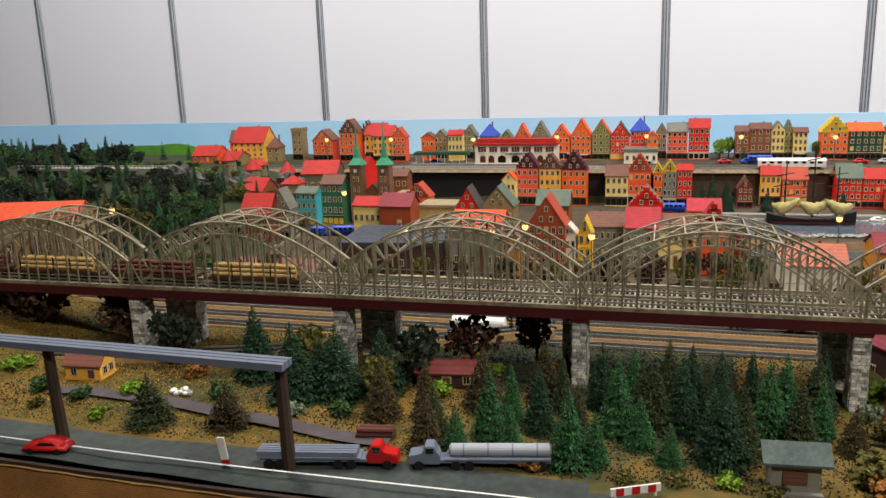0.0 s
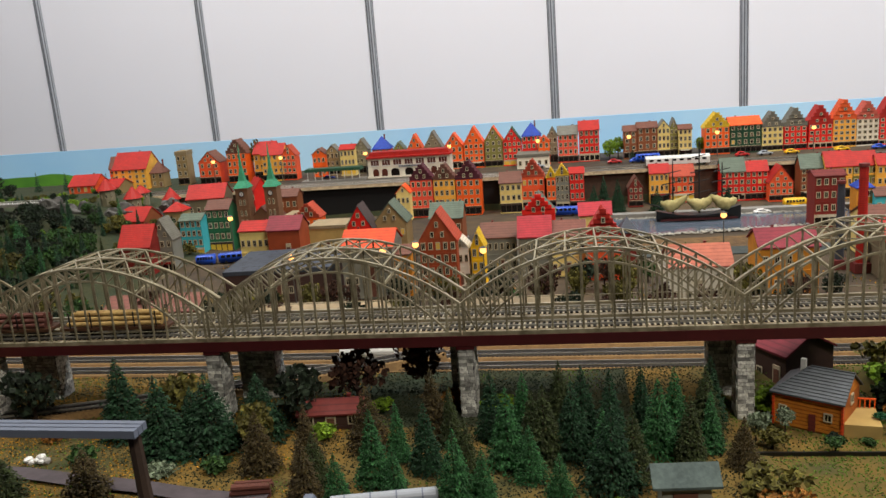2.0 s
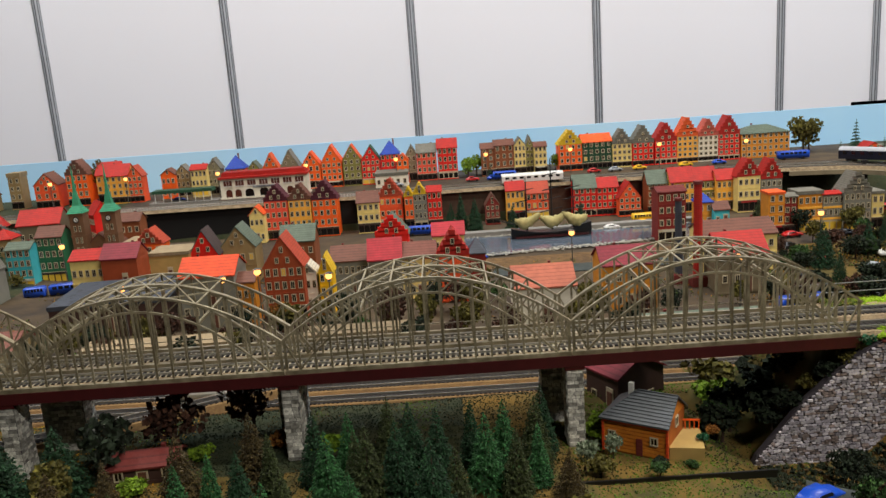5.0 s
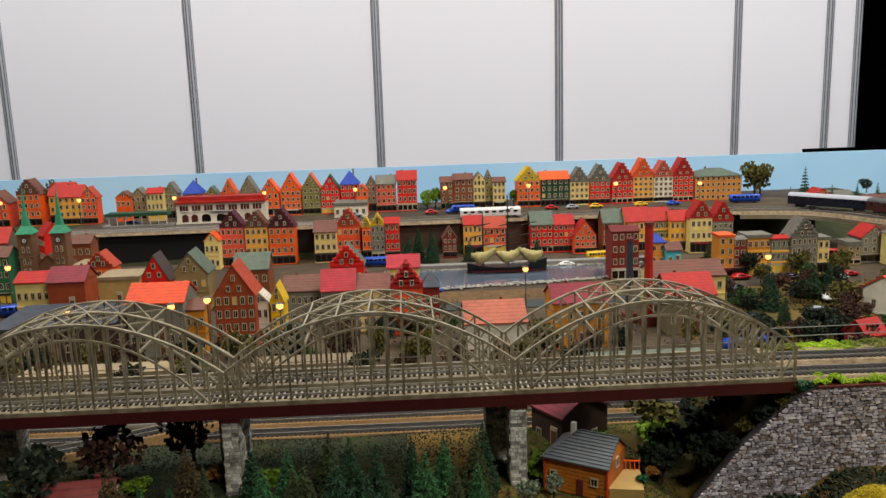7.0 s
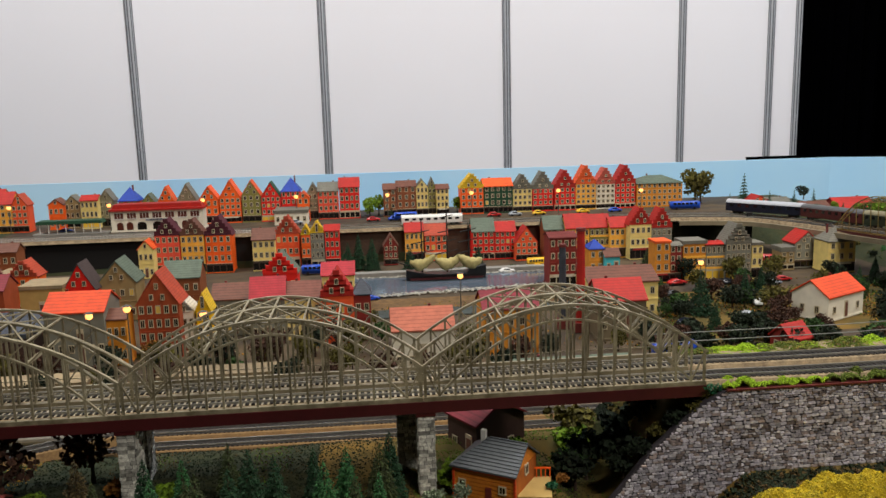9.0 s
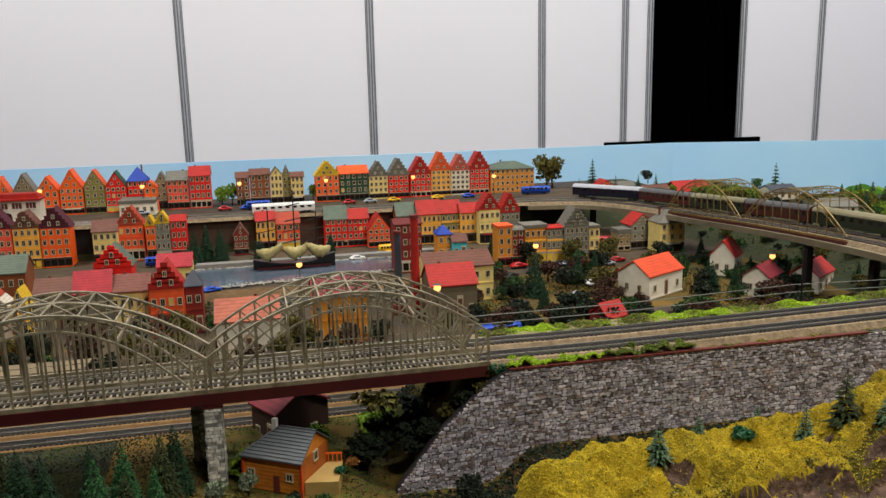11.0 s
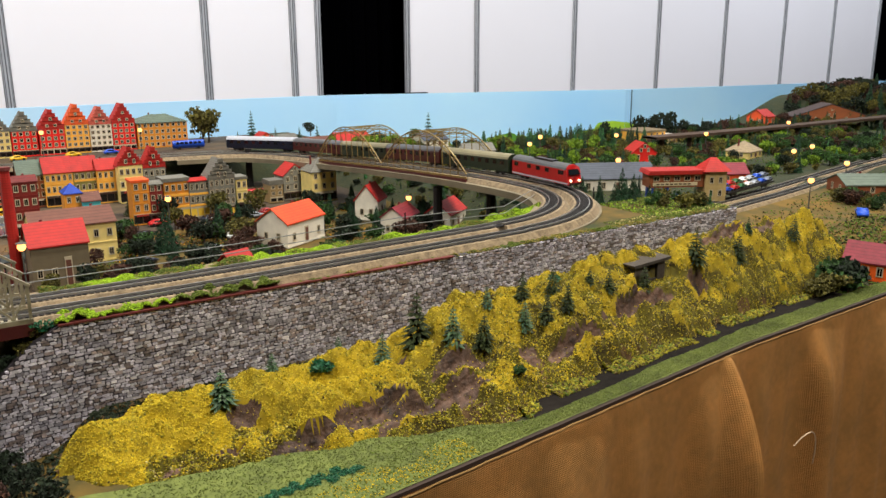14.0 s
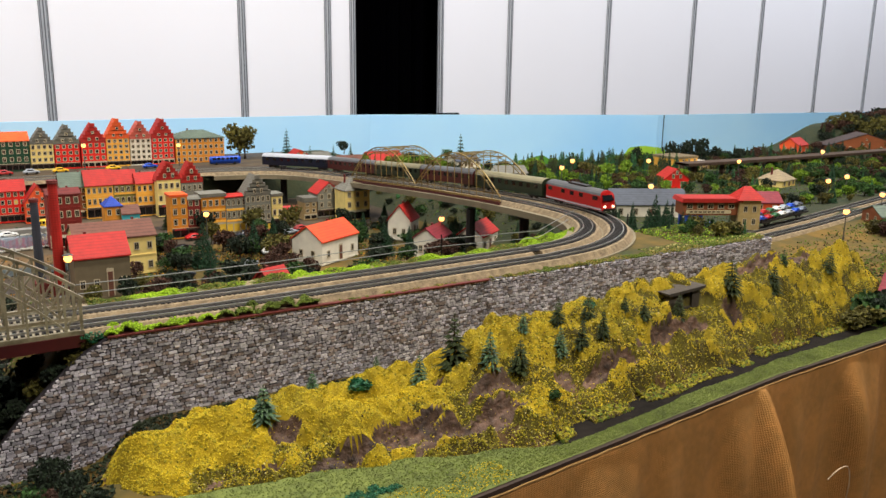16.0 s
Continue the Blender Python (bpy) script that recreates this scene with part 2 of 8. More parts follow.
def panels(xs, y):
    for a, b in zip(xs, xs[1:]):
        bm = bm_new(); box(bm, a + 0.02, b - 0.02, y - 0.004, y + 0.004, 0.02, 2.46)
        part("panel", bm, M_PANEL, stand)
        bm = bm_new()
        box(bm, a + 0.02, b - 0.02, y - 0.015, y + 0.015, 2.46, 2.5)
        part("rail", bm, M_ALU, stand)
    for x in xs:
        bm = bm_new()
        tube(bm, [(x, y, 0), (x, y, 2.5)], [0.0175, 0.0175], 24)
        post = part("post", bm, M_ALU, stand)
        # Dark bars stand for the shade inside the post's grooves.
        for k in range(8):
            a = math.tau * k / 8
            bm = bm_new(); bar(bm, (x + 0.016 * math.cos(a), y + 0.016 * math.sin(a), 0), (x + 0.016 * math.cos(a), y + 0.016 * math.sin(a), 2.5), 0.0046)
            part("slot", bm, M_SLOT, post)


panels(POSTS, 4.4)
panels([3.325] + POSTS_R, 4.4)
bm = bm_new()
for k in range(24):
    x0, x1 = 2.72 + 0.66 * k / 24, 2.72 + 0.66 * (k + 1) / 24
    y0, y1 = 4.62 + 0.02 * math.sin(k * 1.9), 4.62 + 0.02 * math.sin((k + 1) * 1.9)
    poly(bm, [(x0, y0, 0), (x1, y1, 0), (x1, y1, 2.6), (x0, y0, 2.6)])
setting("curtain", bm, M_BLACK, "black curtain in the gap between stand walls", "curtain")

bm = bm_new(); box(bm, 2.49, 3.42, 4.33, 4.36, 1.0, 1.280)
setting("ledge", bm, M_BLACK, "black ledge behind the sky board below the curtain", "ledge")

# ---- sky board ----
BOARD = [(-3.2, 3.28), (2.3, 3.28), (3.5, 2.85), (5.6, 2.58)]
board = tagged(new("backdrop"), "pale blue painted sky board behind the model town", "backdrop", kind="structure")
for (x0, y0), (x1, y1) in zip(BOARD, BOARD[1:]):
    bm = bm_new()
    d = Vector((x1 - x0, y1 - y0, 0)).normalized().cross(Vector((0, 0, 1))) * 0.004
    a, b = Vector((x0, y0, 1.0)), Vector((x1, y1, 1.0))
    up = Vector((0, 0, 0.349))
    v = [bm.verts.new(p) for p in (a + d, b + d, b - d, a - d, a + d + up, b + d + up, b - d + up, a - d + up)]
    for q in ((0, 3, 2, 1), (4, 5, 6, 7), (0, 1, 5, 4), (1, 2, 6, 5), (2, 3, 7, 6), (3, 0, 4, 7)):
        bm.faces.new([v[i] for i in q])
    part("board", bm, M_SKY, board)

# ---- the layout's ground ----
RAIL = 1.268
Y1, Y2 = 1.207, 1.261


def edge(x):
    return 0.872 - 0.032 * smoothstep(0.5, 1.0, x) + 0.1 * max(0, min(x, 1.7) - 1.0) + 0.04 * max(0, x - 1.7) + 0.02 * smoothstep(0.0, -0.8, x)


def gz(x, y):
    """The height of the ground."""
    town = 1.108
    z = 1.157 + (town - 1.157) * smoothstep(1.32, 1.42, y)
    z += 0.006 * nz(x, y, 0.13) * (1 - smoothstep(1.3, 1.4, y)) * (1 - smoothstep(0.9, 1.0, x)) - 0.008 * smoothstep(0.9, 1.0, x) * (1 - smoothstep(1.0, 1.15, y))
    # garden of the forest house, and the dip at the foot of the wing wall
    if 0.5 < x < 1.0 and y < 1.3:
        k = smoothstep(0.54, 0.60, x) * (1 - smoothstep(0.88, 0.95, x))
        z += (1.150 - z) * k
        z -= 0.034 * smoothstep(0.72, 0.79, x) * (1 - smoothstep(0.90, 0.96, x)) * smoothstep(1.05, 1.11, y)
    # wooded hill in the west
    hill = smoothstep(-0.45, -1.15, x) * smoothstep(1.75, 2.5, y)
    z += hill * (0.125 + 0.03 * nz(x, y, 0.3, 2))
    # slope under the western bridge end
    z += 0.08 * smoothstep(-0.42, -0.8, x) * smoothstep(1.05, 1.2, y) * (1 - smoothstep(1.35, 1.5, y))
    # terrace at the back
    if y > 2.83 and x < 2.1:
        z = 1.214
    # embankment of the eastern tracks
    e = smoothstep(0.80, 0.90, x) * (1 - smoothstep(2.0, 2.12, x))
    if 1.2 < y < 1.385:
        z = max(z, z + (1.252 - z) * e * (1 - smoothstep(1.345, 1.385, y)))
    # east end
    r = smoothstep(1.85, 2.15, x) * smoothstep(1.02, 1.16, y)
    east = 1.19 + 0.012 * nz(x, y, 0.2, 5) - 0.05 * smoothstep(2.38, 2.7, y) * smoothstep(2.42, 2.65, x) * (1 - smoothstep(3.9, 4.2, x)) + 0.11 * smoothstep(4.12, 4.5, x) * smoothstep(2.05, 2.4, y)
    if y > 0.9:
        z = z + (max(z, east) - z) * r
    return z


bm = bm_new()
X0, X1, NX, NY = -2.6, 5.4, 400, 130
grid = []
for i in range(NX + 1):
    x = X0 + (X1 - X0) * i / NX
    row = []
    for j in range(NY + 1):
        y = edge(x) + (3.3 - edge(x)) * j / NY
        row.append(bm.verts.new((x, y, gz(x, y))))
    grid.append(row)
for i in range(NX):
    for j in range(NY):
        f = bm.faces.new((grid[i][j], grid[i + 1][j], grid[i + 1][j + 1], grid[i][j + 1]))
        c = f.calc_center_median()
        k = 0
        if 1.40 < c.y < 2.83 and -0.75 < c.x < 1.95:
            k = 1
        if c.y > 2.83 and c.x < 2.1:
            k = 1
        if c.x > 1.08 and c.y < 2.24 and k == 1 and nz(c.x, c.y, 0.2, 91) > -0.18:
            k = 0
        if c.x < -0.6 and c.y > 1.6 or c.x > 1.93 and c.y > 1.4:
            k = 2
        if c.y < 1.0 and c.x > 0.95:
            k = 2
        elif 0.6 < c.x < 1.45 and c.y > 1.17 and c.y < 1.36 and c.z > 1.24:
            k = 5
        elif c.x < 0.45 and c.y < edge(c.x) + 0.075 - 0.03 * smoothstep(0.2, 0.45, c.x):
            k = 6
        elif -0.1 < c.x < 0.46 and 1.15 < c.y < 1.37:
            # Ground below the bridge takes the dark tone to stand for its shade.
            k = 2
        f.normal_update()
        if f.normal.z < 0.75 and c.y > 2.7:
            k = 2
        f.material_index = k
setting("ground", bm, [M_GRASS, M_PAVE, M_SCRUB_SHADE, M_LAWN, M_STREAM, M_BALLAST, M_ASPH], "layout ground of static grass, earth and paving", "ground", smooth=True)

# ---- the table and its cloth ----
bm = bm_new()
n = 80
for i in range(n):
    a, b = X0 + (X1 - X0) * i / n, X0 + (X1 - X0) * (i + 1) / n
    for p, q in (((a, edge(a)), (b, edge(b))),):
        v = [bm.verts.new(t) for t in ((a, p[1] - 0.006, 1.1475), (b, q[1] - 0.006, 1.1475), (b, q[1] - 0.006, 1.1525), (a, p[1] - 0.006, 1.1525), (b, q[1] - 0.001, 1.1525), (a, p[1] - 0.001, 1.1525))]
        bm.faces.new(v[:4]); bm.faces.new((v[3], v[2], v[4], v[5]))
setting("trim", bm, mat("dark_edge_board", "3a2a20", 0.8, 0.3, 0.02, 0.3), "dark wooden edge of the layout table", "table edge")

# shoulder of the embankment behind the wall
bm = bm_new(); box(bm, 0.925, 1.30, 1.1745, 1.226, 1.12, 1.2535)
setting("trim", bm, M_BALLAST, "sandy shoulder of the embankment behind the wall", "embankment")
bm = bm_new(); box(bm, 1.30, 2.03, 1.1745, 1.226, 1.12, 1.2535)
setting("trim", bm, M_GRASS, "grassy shoulder of the embankment behind the wall", "embankment")

# plain sides and back of the table
for nm, q in (("table_side", (X0, X0 + 0.012, edge(X0), 3.3)), ("table_side", (X1 - 0.012, X1, edge(X1), 2.58)), ("table_back", (X0, 2.3, 3.288, 3.3))):
    bm = bm_new(); box(bm, *q, 0.0, 1.10)
    setting(nm, bm, M_EARTH, "plain brown board closing the layout table", "table side")

# ---- model houses ----
WIN = {}


def window_mesh(w, h, lit):
    key = (round(w, 4), round(h, 4), lit)
    if key not in WIN:
        bm = bm_new()
        t = min(w, h) * 0.15
        box(bm, -w / 2, w / 2, -0.0012, 0.0005, 0, t, 0)
        box(bm, -w / 2, w / 2, -0.0008, 0.0005, h - t, h, 0)
        box(bm, -w / 2, -w / 2 + t, -0.0008, 0.0005, t, h - t, 0)
        box(bm, w / 2 - t, w / 2, -0.0008, 0.0005, t, h - t, 0)
        box(bm, -t * 0.22, t * 0.22, -0.0007, 0.0005, t, h - t, 0)
        poly(bm, [(-w / 2 + t, -0.0003, t), (w / 2 - t, -0.0003, t), (w / 2 - t, -0.0003, h - t), (-w / 2 + t, -0.0003, h - t)], 1)
        WIN[key] = mesh("window", bm, M_FRAME, M_PANE_LIT if lit else M_PANE, fix=False)
    return WIN[key]


PLAIN = [mat("plain_sign_board", "c8c2b0", 0.6, 0.1, 0.01, 0), mat("dark_sign_board", "3a2018", 0.6, 0.1, 0.01, 0), mat("red_awning", "98201a", 0.7, 0.2, 0.01, 0)]
SHOP = mat("dark_shop_timber", "3a2a20", 0.7, 0.3, 0.01, 0.2)


def shopfront(rd, w, h, r):
    """A ground-floor front of dark glass between timber posts, on a plinth and with a fascia above."""
    timber = rd.choice((SHOP, SHOP, M_FRAME))
    n = max(2, int(w / 0.016))
    bm = bm_new()
    box(bm, -w / 2 + 0.001, w / 2 - 0.001, -0.0003, 0.0004, h * 0.16, h * 0.78, 0)
    front = part("shopfront", mesh("shopfront", bm, M_PANE_LIT if rd.random() < 0.12 else M_PANE, fix=False), None, r)
    bands = [("fascia", -w / 2, w / 2, -0.0009, h * 0.78, h * 0.98), ("plinth", -w / 2, w / 2, -0.0012, 0.003, h * 0.16)]
    for k in range(n + 1):
        x = -w / 2 + w * k / n
        bands.append(("post", max(-w / 2, x - 0.0012), min(w / 2, x + 0.0012), -0.0012, h * 0.16, h * 0.78))
    for name, x0, x1, y0, z0, z1 in bands:
        bm = bm_new()
        box(bm, x0, x1, y0, 0.0004, z0, z1, 0)
        part(name, mesh(name, bm, timber, fix=False), None, front)
    return front


WORDS = dict(g="gabled", G="step-gabled", s="pitched-roofed", h="hip-roofed", f="flat-roofed", w="cottage-like")
RNAME = dict(redwall="red", blue_wall="pale blue", greywall="grey", yellowwall="bright yellow", greenwall="green", darkgreen="dark green", brickbrown="brown brick",
             greygreen="grey-green", orangeroof="orange", pinkroof="pink-red", brownroof="brown", orangetile="orange tiled", darkred="dark red", brick="dark brick")


def house(kind, x, y, w, zb, ze, zt, wall, roof, storeys, cols, turn=0.0, deep=None, lit=False):
    """A model house whose front stands at y, with wall, roof, windows, door and chimney."""
    d = deep or min(0.11, max(0.05, w * 0.9))
    he, ht = max(0.02, ze - zb), max(0.03, zt - zb)
    rd = random.Random(int(x * 977 + y * 131))
    r = root("model_house", pose(x, y, zb, 0, 0, turn), "%s %s model house with %s roof" % (RNAME.get(wall, wall), WORDS[kind], RNAME.get(roof, roof)), "model house", "model town houses")
    bm = bm_new()
    hw = w / 2 * 0.97
    if kind in "gG":
        prism(bm, [(-hw, 0), (hw, 0), (hw, he), (0, ht - 0.002), (-hw, he)], 0, d)
    else:
        box(bm, -hw, hw, 0, d, 0, he)
    box(bm, -hw - 0.001, hw + 0.001, -0.001, d + 0.001, 0, 0.004)
    if storeys > 1:
        box(bm, -hw - 0.0006, hw + 0.0006, -0.0012, 0.0, he / storeys - 0.001, he / storeys + 0.001)
    part("wall", bm, WM[wall], r)
    bm = bm_new()
    o, t = 0.003, 0.0025
    if kind in "gG":
        front = -0.002 if kind == "g" else 0.004
        for s in (-1, 1):
            e = (s * (hw + o), he - o * (ht - he) / hw)
            prism(bm, [e, (0, ht), (0, ht + t), (e[0], e[1] + t)], front, d + o)
        part("roof", bm, RM[roof], r)
        if kind == "G":
            bm = bm_new()
            n = 5
            for i in range(n):
                zz0, zz1 = he + (ht - he) * i / n, he + (ht - he) * (i + 1) / n
                ww = hw * (1 - i / n) * 1.02
                box(bm, -ww, ww, -0.0015, 0.004, zz0, zz1 + 0.003)
            part("stepped_gable", bm, WM[wall] if roof == "greygreen" else RM[roof], r)
    elif kind in "sw":
        for s in (-1, 1):
            yy = (-o, d / 2) if s < 0 else (d + o, d / 2)
            a = [(-hw - o, yy[0], he - 0.002), (hw + o, yy[0], he - 0.002), (hw + o, yy[1], ht), (-hw - o, yy[1], ht)]
            v0 = [bm.verts.new(p) for p in a]
            v1 = [bm.verts.new((p[0], p[1], p[2] + t)) for p in a]
            bm.faces.new(v0); bm.faces.new(v1[::-1])
            for i in range(4):
                bm.faces.new((v0[i], v1[i], v1[(i + 1) % 4], v0[(i + 1) % 4]))
        part("roof", bm, RM[roof], r)
        for s in (-1, 1):
            bm = bm_new()
            a = [bm.verts.new((s * hw, yy, zz)) for yy, zz in ((0, he - 0.001), (d, he - 0.001), (d / 2, ht - 0.001))]
            b = [bm.verts.new((s * (hw - 0.002), yy, zz)) for yy, zz in ((0, he - 0.001), (d, he - 0.001), (d / 2, ht - 0.001))]
            bm.faces.new(a); bm.faces.new(b[::-1])
            for i in range(3):
                bm.faces.new((a[i], b[i], b[(i + 1) % 3], a[(i + 1) % 3]))
            part("gable", bm, WM[wall], r)
    elif kind == "h":
        k = max(0, hw - d / 2)
        base = [bm.verts.new(p) for p in ((-hw - o, -o, he), (hw + o, -o, he), (hw + o, d + o, he), (-hw - o, d + o, he))]
        lo = [bm.verts.new((v.co.x, v.co.y, v.co.z - 0.002)) for v in base]
        bm.faces.new(lo)
        for i in range(4):
            bm.faces.new((lo[i], lo[(i + 1) % 4], base[(i + 1) % 4], base[i]))
        if k < 0.006:
            top = bm.verts.new((0, d / 2, ht))
            for i in range(4):
                bm.faces.new((base[i], base[(i + 1) % 4], top))
        else:
            p, q = bm.verts.new((-k, d / 2, ht)), bm.verts.new((k, d / 2, ht))
            bm.faces.new((base[0], base[1], q, p)); bm.faces.new((base[1], base[2], q))
            bm.faces.new((base[2], base[3], p, q)); bm.faces.new((base[3], base[0], p))
        part("roof", bm, RM[roof], r)
    else:
        box(bm, -hw - 0.002, hw + 0.002, -0.002, d + 0.002, he, max(he + 0.003, ht))
        part("roof", bm, RM[roof], r)
    if kind in "swh" and w > 0.05:
        bm = bm_new()
        cx = hw * rd.uniform(0.2, 0.6) * rd.choice((-1, 1))
        box(bm, cx - 0.0022, cx + 0.0022, d * 0.55, d * 0.55 + 0.0044, he, ht + 0.004)
        box(bm, cx - 0.0027, cx + 0.0027, d * 0.55 - 0.0005, d * 0.55 + 0.0049, ht + 0.004, ht + 0.0052)
        part("chimney", bm, RM["brick"], r)
    sh = he / storeys
    ww, wh = min(0.0105, 2 * hw / cols * 0.62), min(0.0165, sh * 0.62)
    shop = storeys > 2 and w < 0.12
    if shop:
        shopfront(rd, 2 * hw, sh, r)
        for s in range(1, storeys):
            bm = bm_new(); box(bm, -hw - 0.0008, hw + 0.0008, -0.0013, 0.0, s * sh - 0.0008, s * sh + 0.0008)
            part("cornice", bm, M_FRAME if s == 1 else WM[wall], r)
        if rd.random() < 0.45:
            bm = bm_new(); box(bm, -hw * 0.7, hw * 0.7, -0.0024, -0.0012, sh * 0.80, sh * 0.96)
            part("shop_sign", bm, PLAIN[rd.randrange(3)], r)
    for s in range(1 if shop else 0, storeys):
        for c in range(cols):
            if s == 0 and c == cols // 2:
                bm = bm_new()
                box(bm, -ww * 0.6, ww * 0.6, -0.0012, 0.0005, 0.001, sh * 0.68, 0)
                box(bm, -ww * 0.42, ww * 0.42, -0.0018, -0.001, 0.001, sh * 0.6, 1)
                part("door", bm, [M_FRAME, RM["brown"]], r, m=pose(-hw + 2 * hw * (c + 0.5) / cols, 0, 0.003))
                continue
            me = window_mesh(ww, wh, lit or rd.random() < 0.02)
            part("window", me, None, r, m=pose(-hw + 2 * hw * (c + 0.5) / cols, -0.0004, s * sh + sh * 0.28))
    if kind in "gG":
        hh = (ht - he)
        for s in range(1 if hh < 0.03 else 2):
            k = 2 if s == 0 and w > 0.05 else 1
            for c in range(k):
                part("window", window_mesh(ww * 0.8, wh * 0.75, False), None, r, m=pose((c - (k - 1) / 2) * ww * 2.2, -0.0020, he + hh * (0.12 + 0.36 * s)))
    if kind == "w" or turn:
        for c in range(2):
            for sgn, rot in ((-1, -90), (1, 90)):
                part("window", window_mesh(ww, wh, False), None, r, m=pose(sgn * (hw + 0.0004), d * (0.3 + 0.4 * c), sh * 0.28, 0, 0, rot))
    return r


def spandrels(r, w, he, storeys):
    """Yellow plaster bands below the windows of each upper storey."""
    for k in range(1, storeys):
        bm = bm_new(); box(bm, -w * 0.47, w * 0.47, -0.0016, 0.0, he / storeys * (k + 0.05), he / storeys * (k + 0.24))
        part("spandrel", bm, WM["yellow"], r, "yellow plaster band")


house("s", -0.682, 3.060, 0.081, 1.215, 1.310, 1.349, "yellow", "red", 3, 4)
house("g", -0.615, 3.060, 0.057, 1.215, 1.314, 1.332, "salmon", "salmon", 3, 3)
house("g", -0.478, 3.060, 0.049, 1.215, 1.296, 1.314, "orange", "brown", 2, 3)
house("g", -0.434, 3.080, 0.049, 1.215, 1.297, 1.322, "tan", "grey", 3, 3)
house("s", -0.370, 3.050, 0.055, 1.215, 1.308, 1.322, "cream", "red", 3, 4)
house("g", -0.325, 3.080, 0.046, 1.215, 1.304, 1.338, "grey", "grey", 3, 3)
house("h", -0.256, 3.090, 0.065, 1.215, 1.298, 1.342, "salmon", "blue", 3, 3)
house("g", -0.192, 3.090, 0.044, 1.215, 1.290, 1.317, "olive", "greygreen", 2, 3)
house("g", -0.132, 3.080, 0.053, 1.215, 1.293, 1.341, "orange", "orange", 3, 3)
house("g", -0.070, 3.100, 0.064, 1.215, 1.292, 1.346, "grey", "grey", 3, 3)
house("g", 0.009, 3.060, 0.065, 1.215, 1.294, 1.338, "orange", "orange", 3, 3)
house("g", 0.079, 3.060, 0.071, 1.215, 1.299, 1.356, "orange", "orange", 4, 4)
house("g", 0.148, 3.060, 0.062, 1.215, 1.306, 1.353, "olive", "orange", 4, 3)
house("g", 0.212, 3.060, 0.064, 1.215, 1.298, 1.345, "redwall", "green", 4, 4)
house("h", 0.278, 3.070, 0.064, 1.215, 1.313, 1.357, "redwall", "blue", 4, 4)
house("g", 0.321, 3.030, 0.039, 1.215, 1.293, 1.312, "orange", "orange", 3, 2)
house("g", 0.350, 3.070, 0.034, 1.215, 1.307, 1.336, "grey", "grey", 3, 2)
house("s", 0.402, 3.060, 0.068, 1.215, 1.310, 1.336, "pink", "grey", 4, 4)
house("s", 0.473, 3.060, 0.068, 1.215, 1.321, 1.349, "redwall", "red", 4, 4)
house("s", 0.609, 3.060, 0.044, 1.215, 1.308, 1.324, "brown", "brown", 4, 2)
house("s", 0.665, 3.060, 0.067, 1.215, 1.316, 1.332, "brown", "brown", 4, 3)
house("g", 0.719, 3.060, 0.040, 1.215, 1.312, 1.337, "cream", "grey", 4, 3)
house("g", 0.754, 3.080, 0.027, 1.215, 1.306, 1.339, "olive", "grey", 4, 2)
house("s", 0.788, 3.060, 0.043, 1.215, 1.304, 1.316, "cream", "brown", 4, 3)
house("G", 0.888, 3.050, 0.080, 1.215, 1.304, 1.349, "orange", "yellow", 4, 4)
house("s", 0.978, 3.050, 0.101, 1.215, 1.307, 1.329, "darkgreen", "orange", 4, 5)
house("G", 1.062, 3.050, 0.066, 1.215, 1.294, 1.341, "cream", "grey", 4, 4)
house("G", 1.133, 3.050, 0.073, 1.215, 1.292, 1.348, "redwall", "grey", 4, 4)
house("G", 1.210, 3.050, 0.075, 1.215, 1.294, 1.351, "redwall", "red", 4, 4)
house("G", 1.283, 3.050, 0.071, 1.215, 1.304, 1.364, "yellow", "orange", 5, 4)
house("G", 1.353, 3.050, 0.067, 1.215, 1.301, 1.354, "white", "pink", 5, 4)
house("G", 1.423, 3.050, 0.072, 1.215, 1.302, 1.361, "redwall", "red", 5, 4)
house("h", 1.545, 3.050, 0.168, 1.215, 1.298, 1.321, "ochre", "greygreen", 4, 9)
house("g", -0.110, 2.700, 0.043, 1.110, 1.197, 1.220, "cream", "orange", 2, 3)
house("G", -0.057, 2.740, 0.071, 1.110, 1.228, 1.274, "pink", "purple", 4, 4)
house("G", 0.015, 2.740, 0.069, 1.110, 1.226, 1.271, "yellow", "brown", 4, 4)
house("G", 0.090, 2.740, 0.078, 1.110, 1.223, 1.277, "orange", "purple", 4, 4)
house("s", 0.221, 2.740, 0.069, 1.110, 1.204, 1.233, "cream", "brown", 3, 4)
house("G", 0.289, 2.760, 0.071, 1.110, 1.216, 1.266, "salmon", "salmon", 3, 4)
house("G", 0.345, 2.740, 0.027, 1.110, 1.214, 1.241, "orange", "yellow", 3, 2)
house("G", 0.379, 2.740, 0.041, 1.110, 1.218, 1.250, "greywall", "yellow", 4, 3)
house("s", 0.423, 2.740, 0.044, 1.110, 1.223, 1.237, "redwall", "red", 4, 3)
house("g", 0.597, 2.740, 0.043, 1.110, 1.170, 1.202, "brick", "brown", 3, 3)
house("s", 0.671, 2.780, 0.057, 1.110, 1.203, 1.227, "yellow", "red", 3, 4)
house("s", 0.738, 2.780, 0.071, 1.110, 1.190, 1.224, "salmon", "salmon", 3, 4)
house("s", 0.882, 2.760, 0.070, 1.110, 1.198, 1.235, "redwall", "greygreen", 4, 4)
house("s", 0.950, 2.760, 0.066, 1.110, 1.196, 1.222, "redwall", "red", 4, 4)
house("g", 1.009, 2.720, 0.068, 1.110, 1.167, 1.212, "salmon", "red", 3, 4)
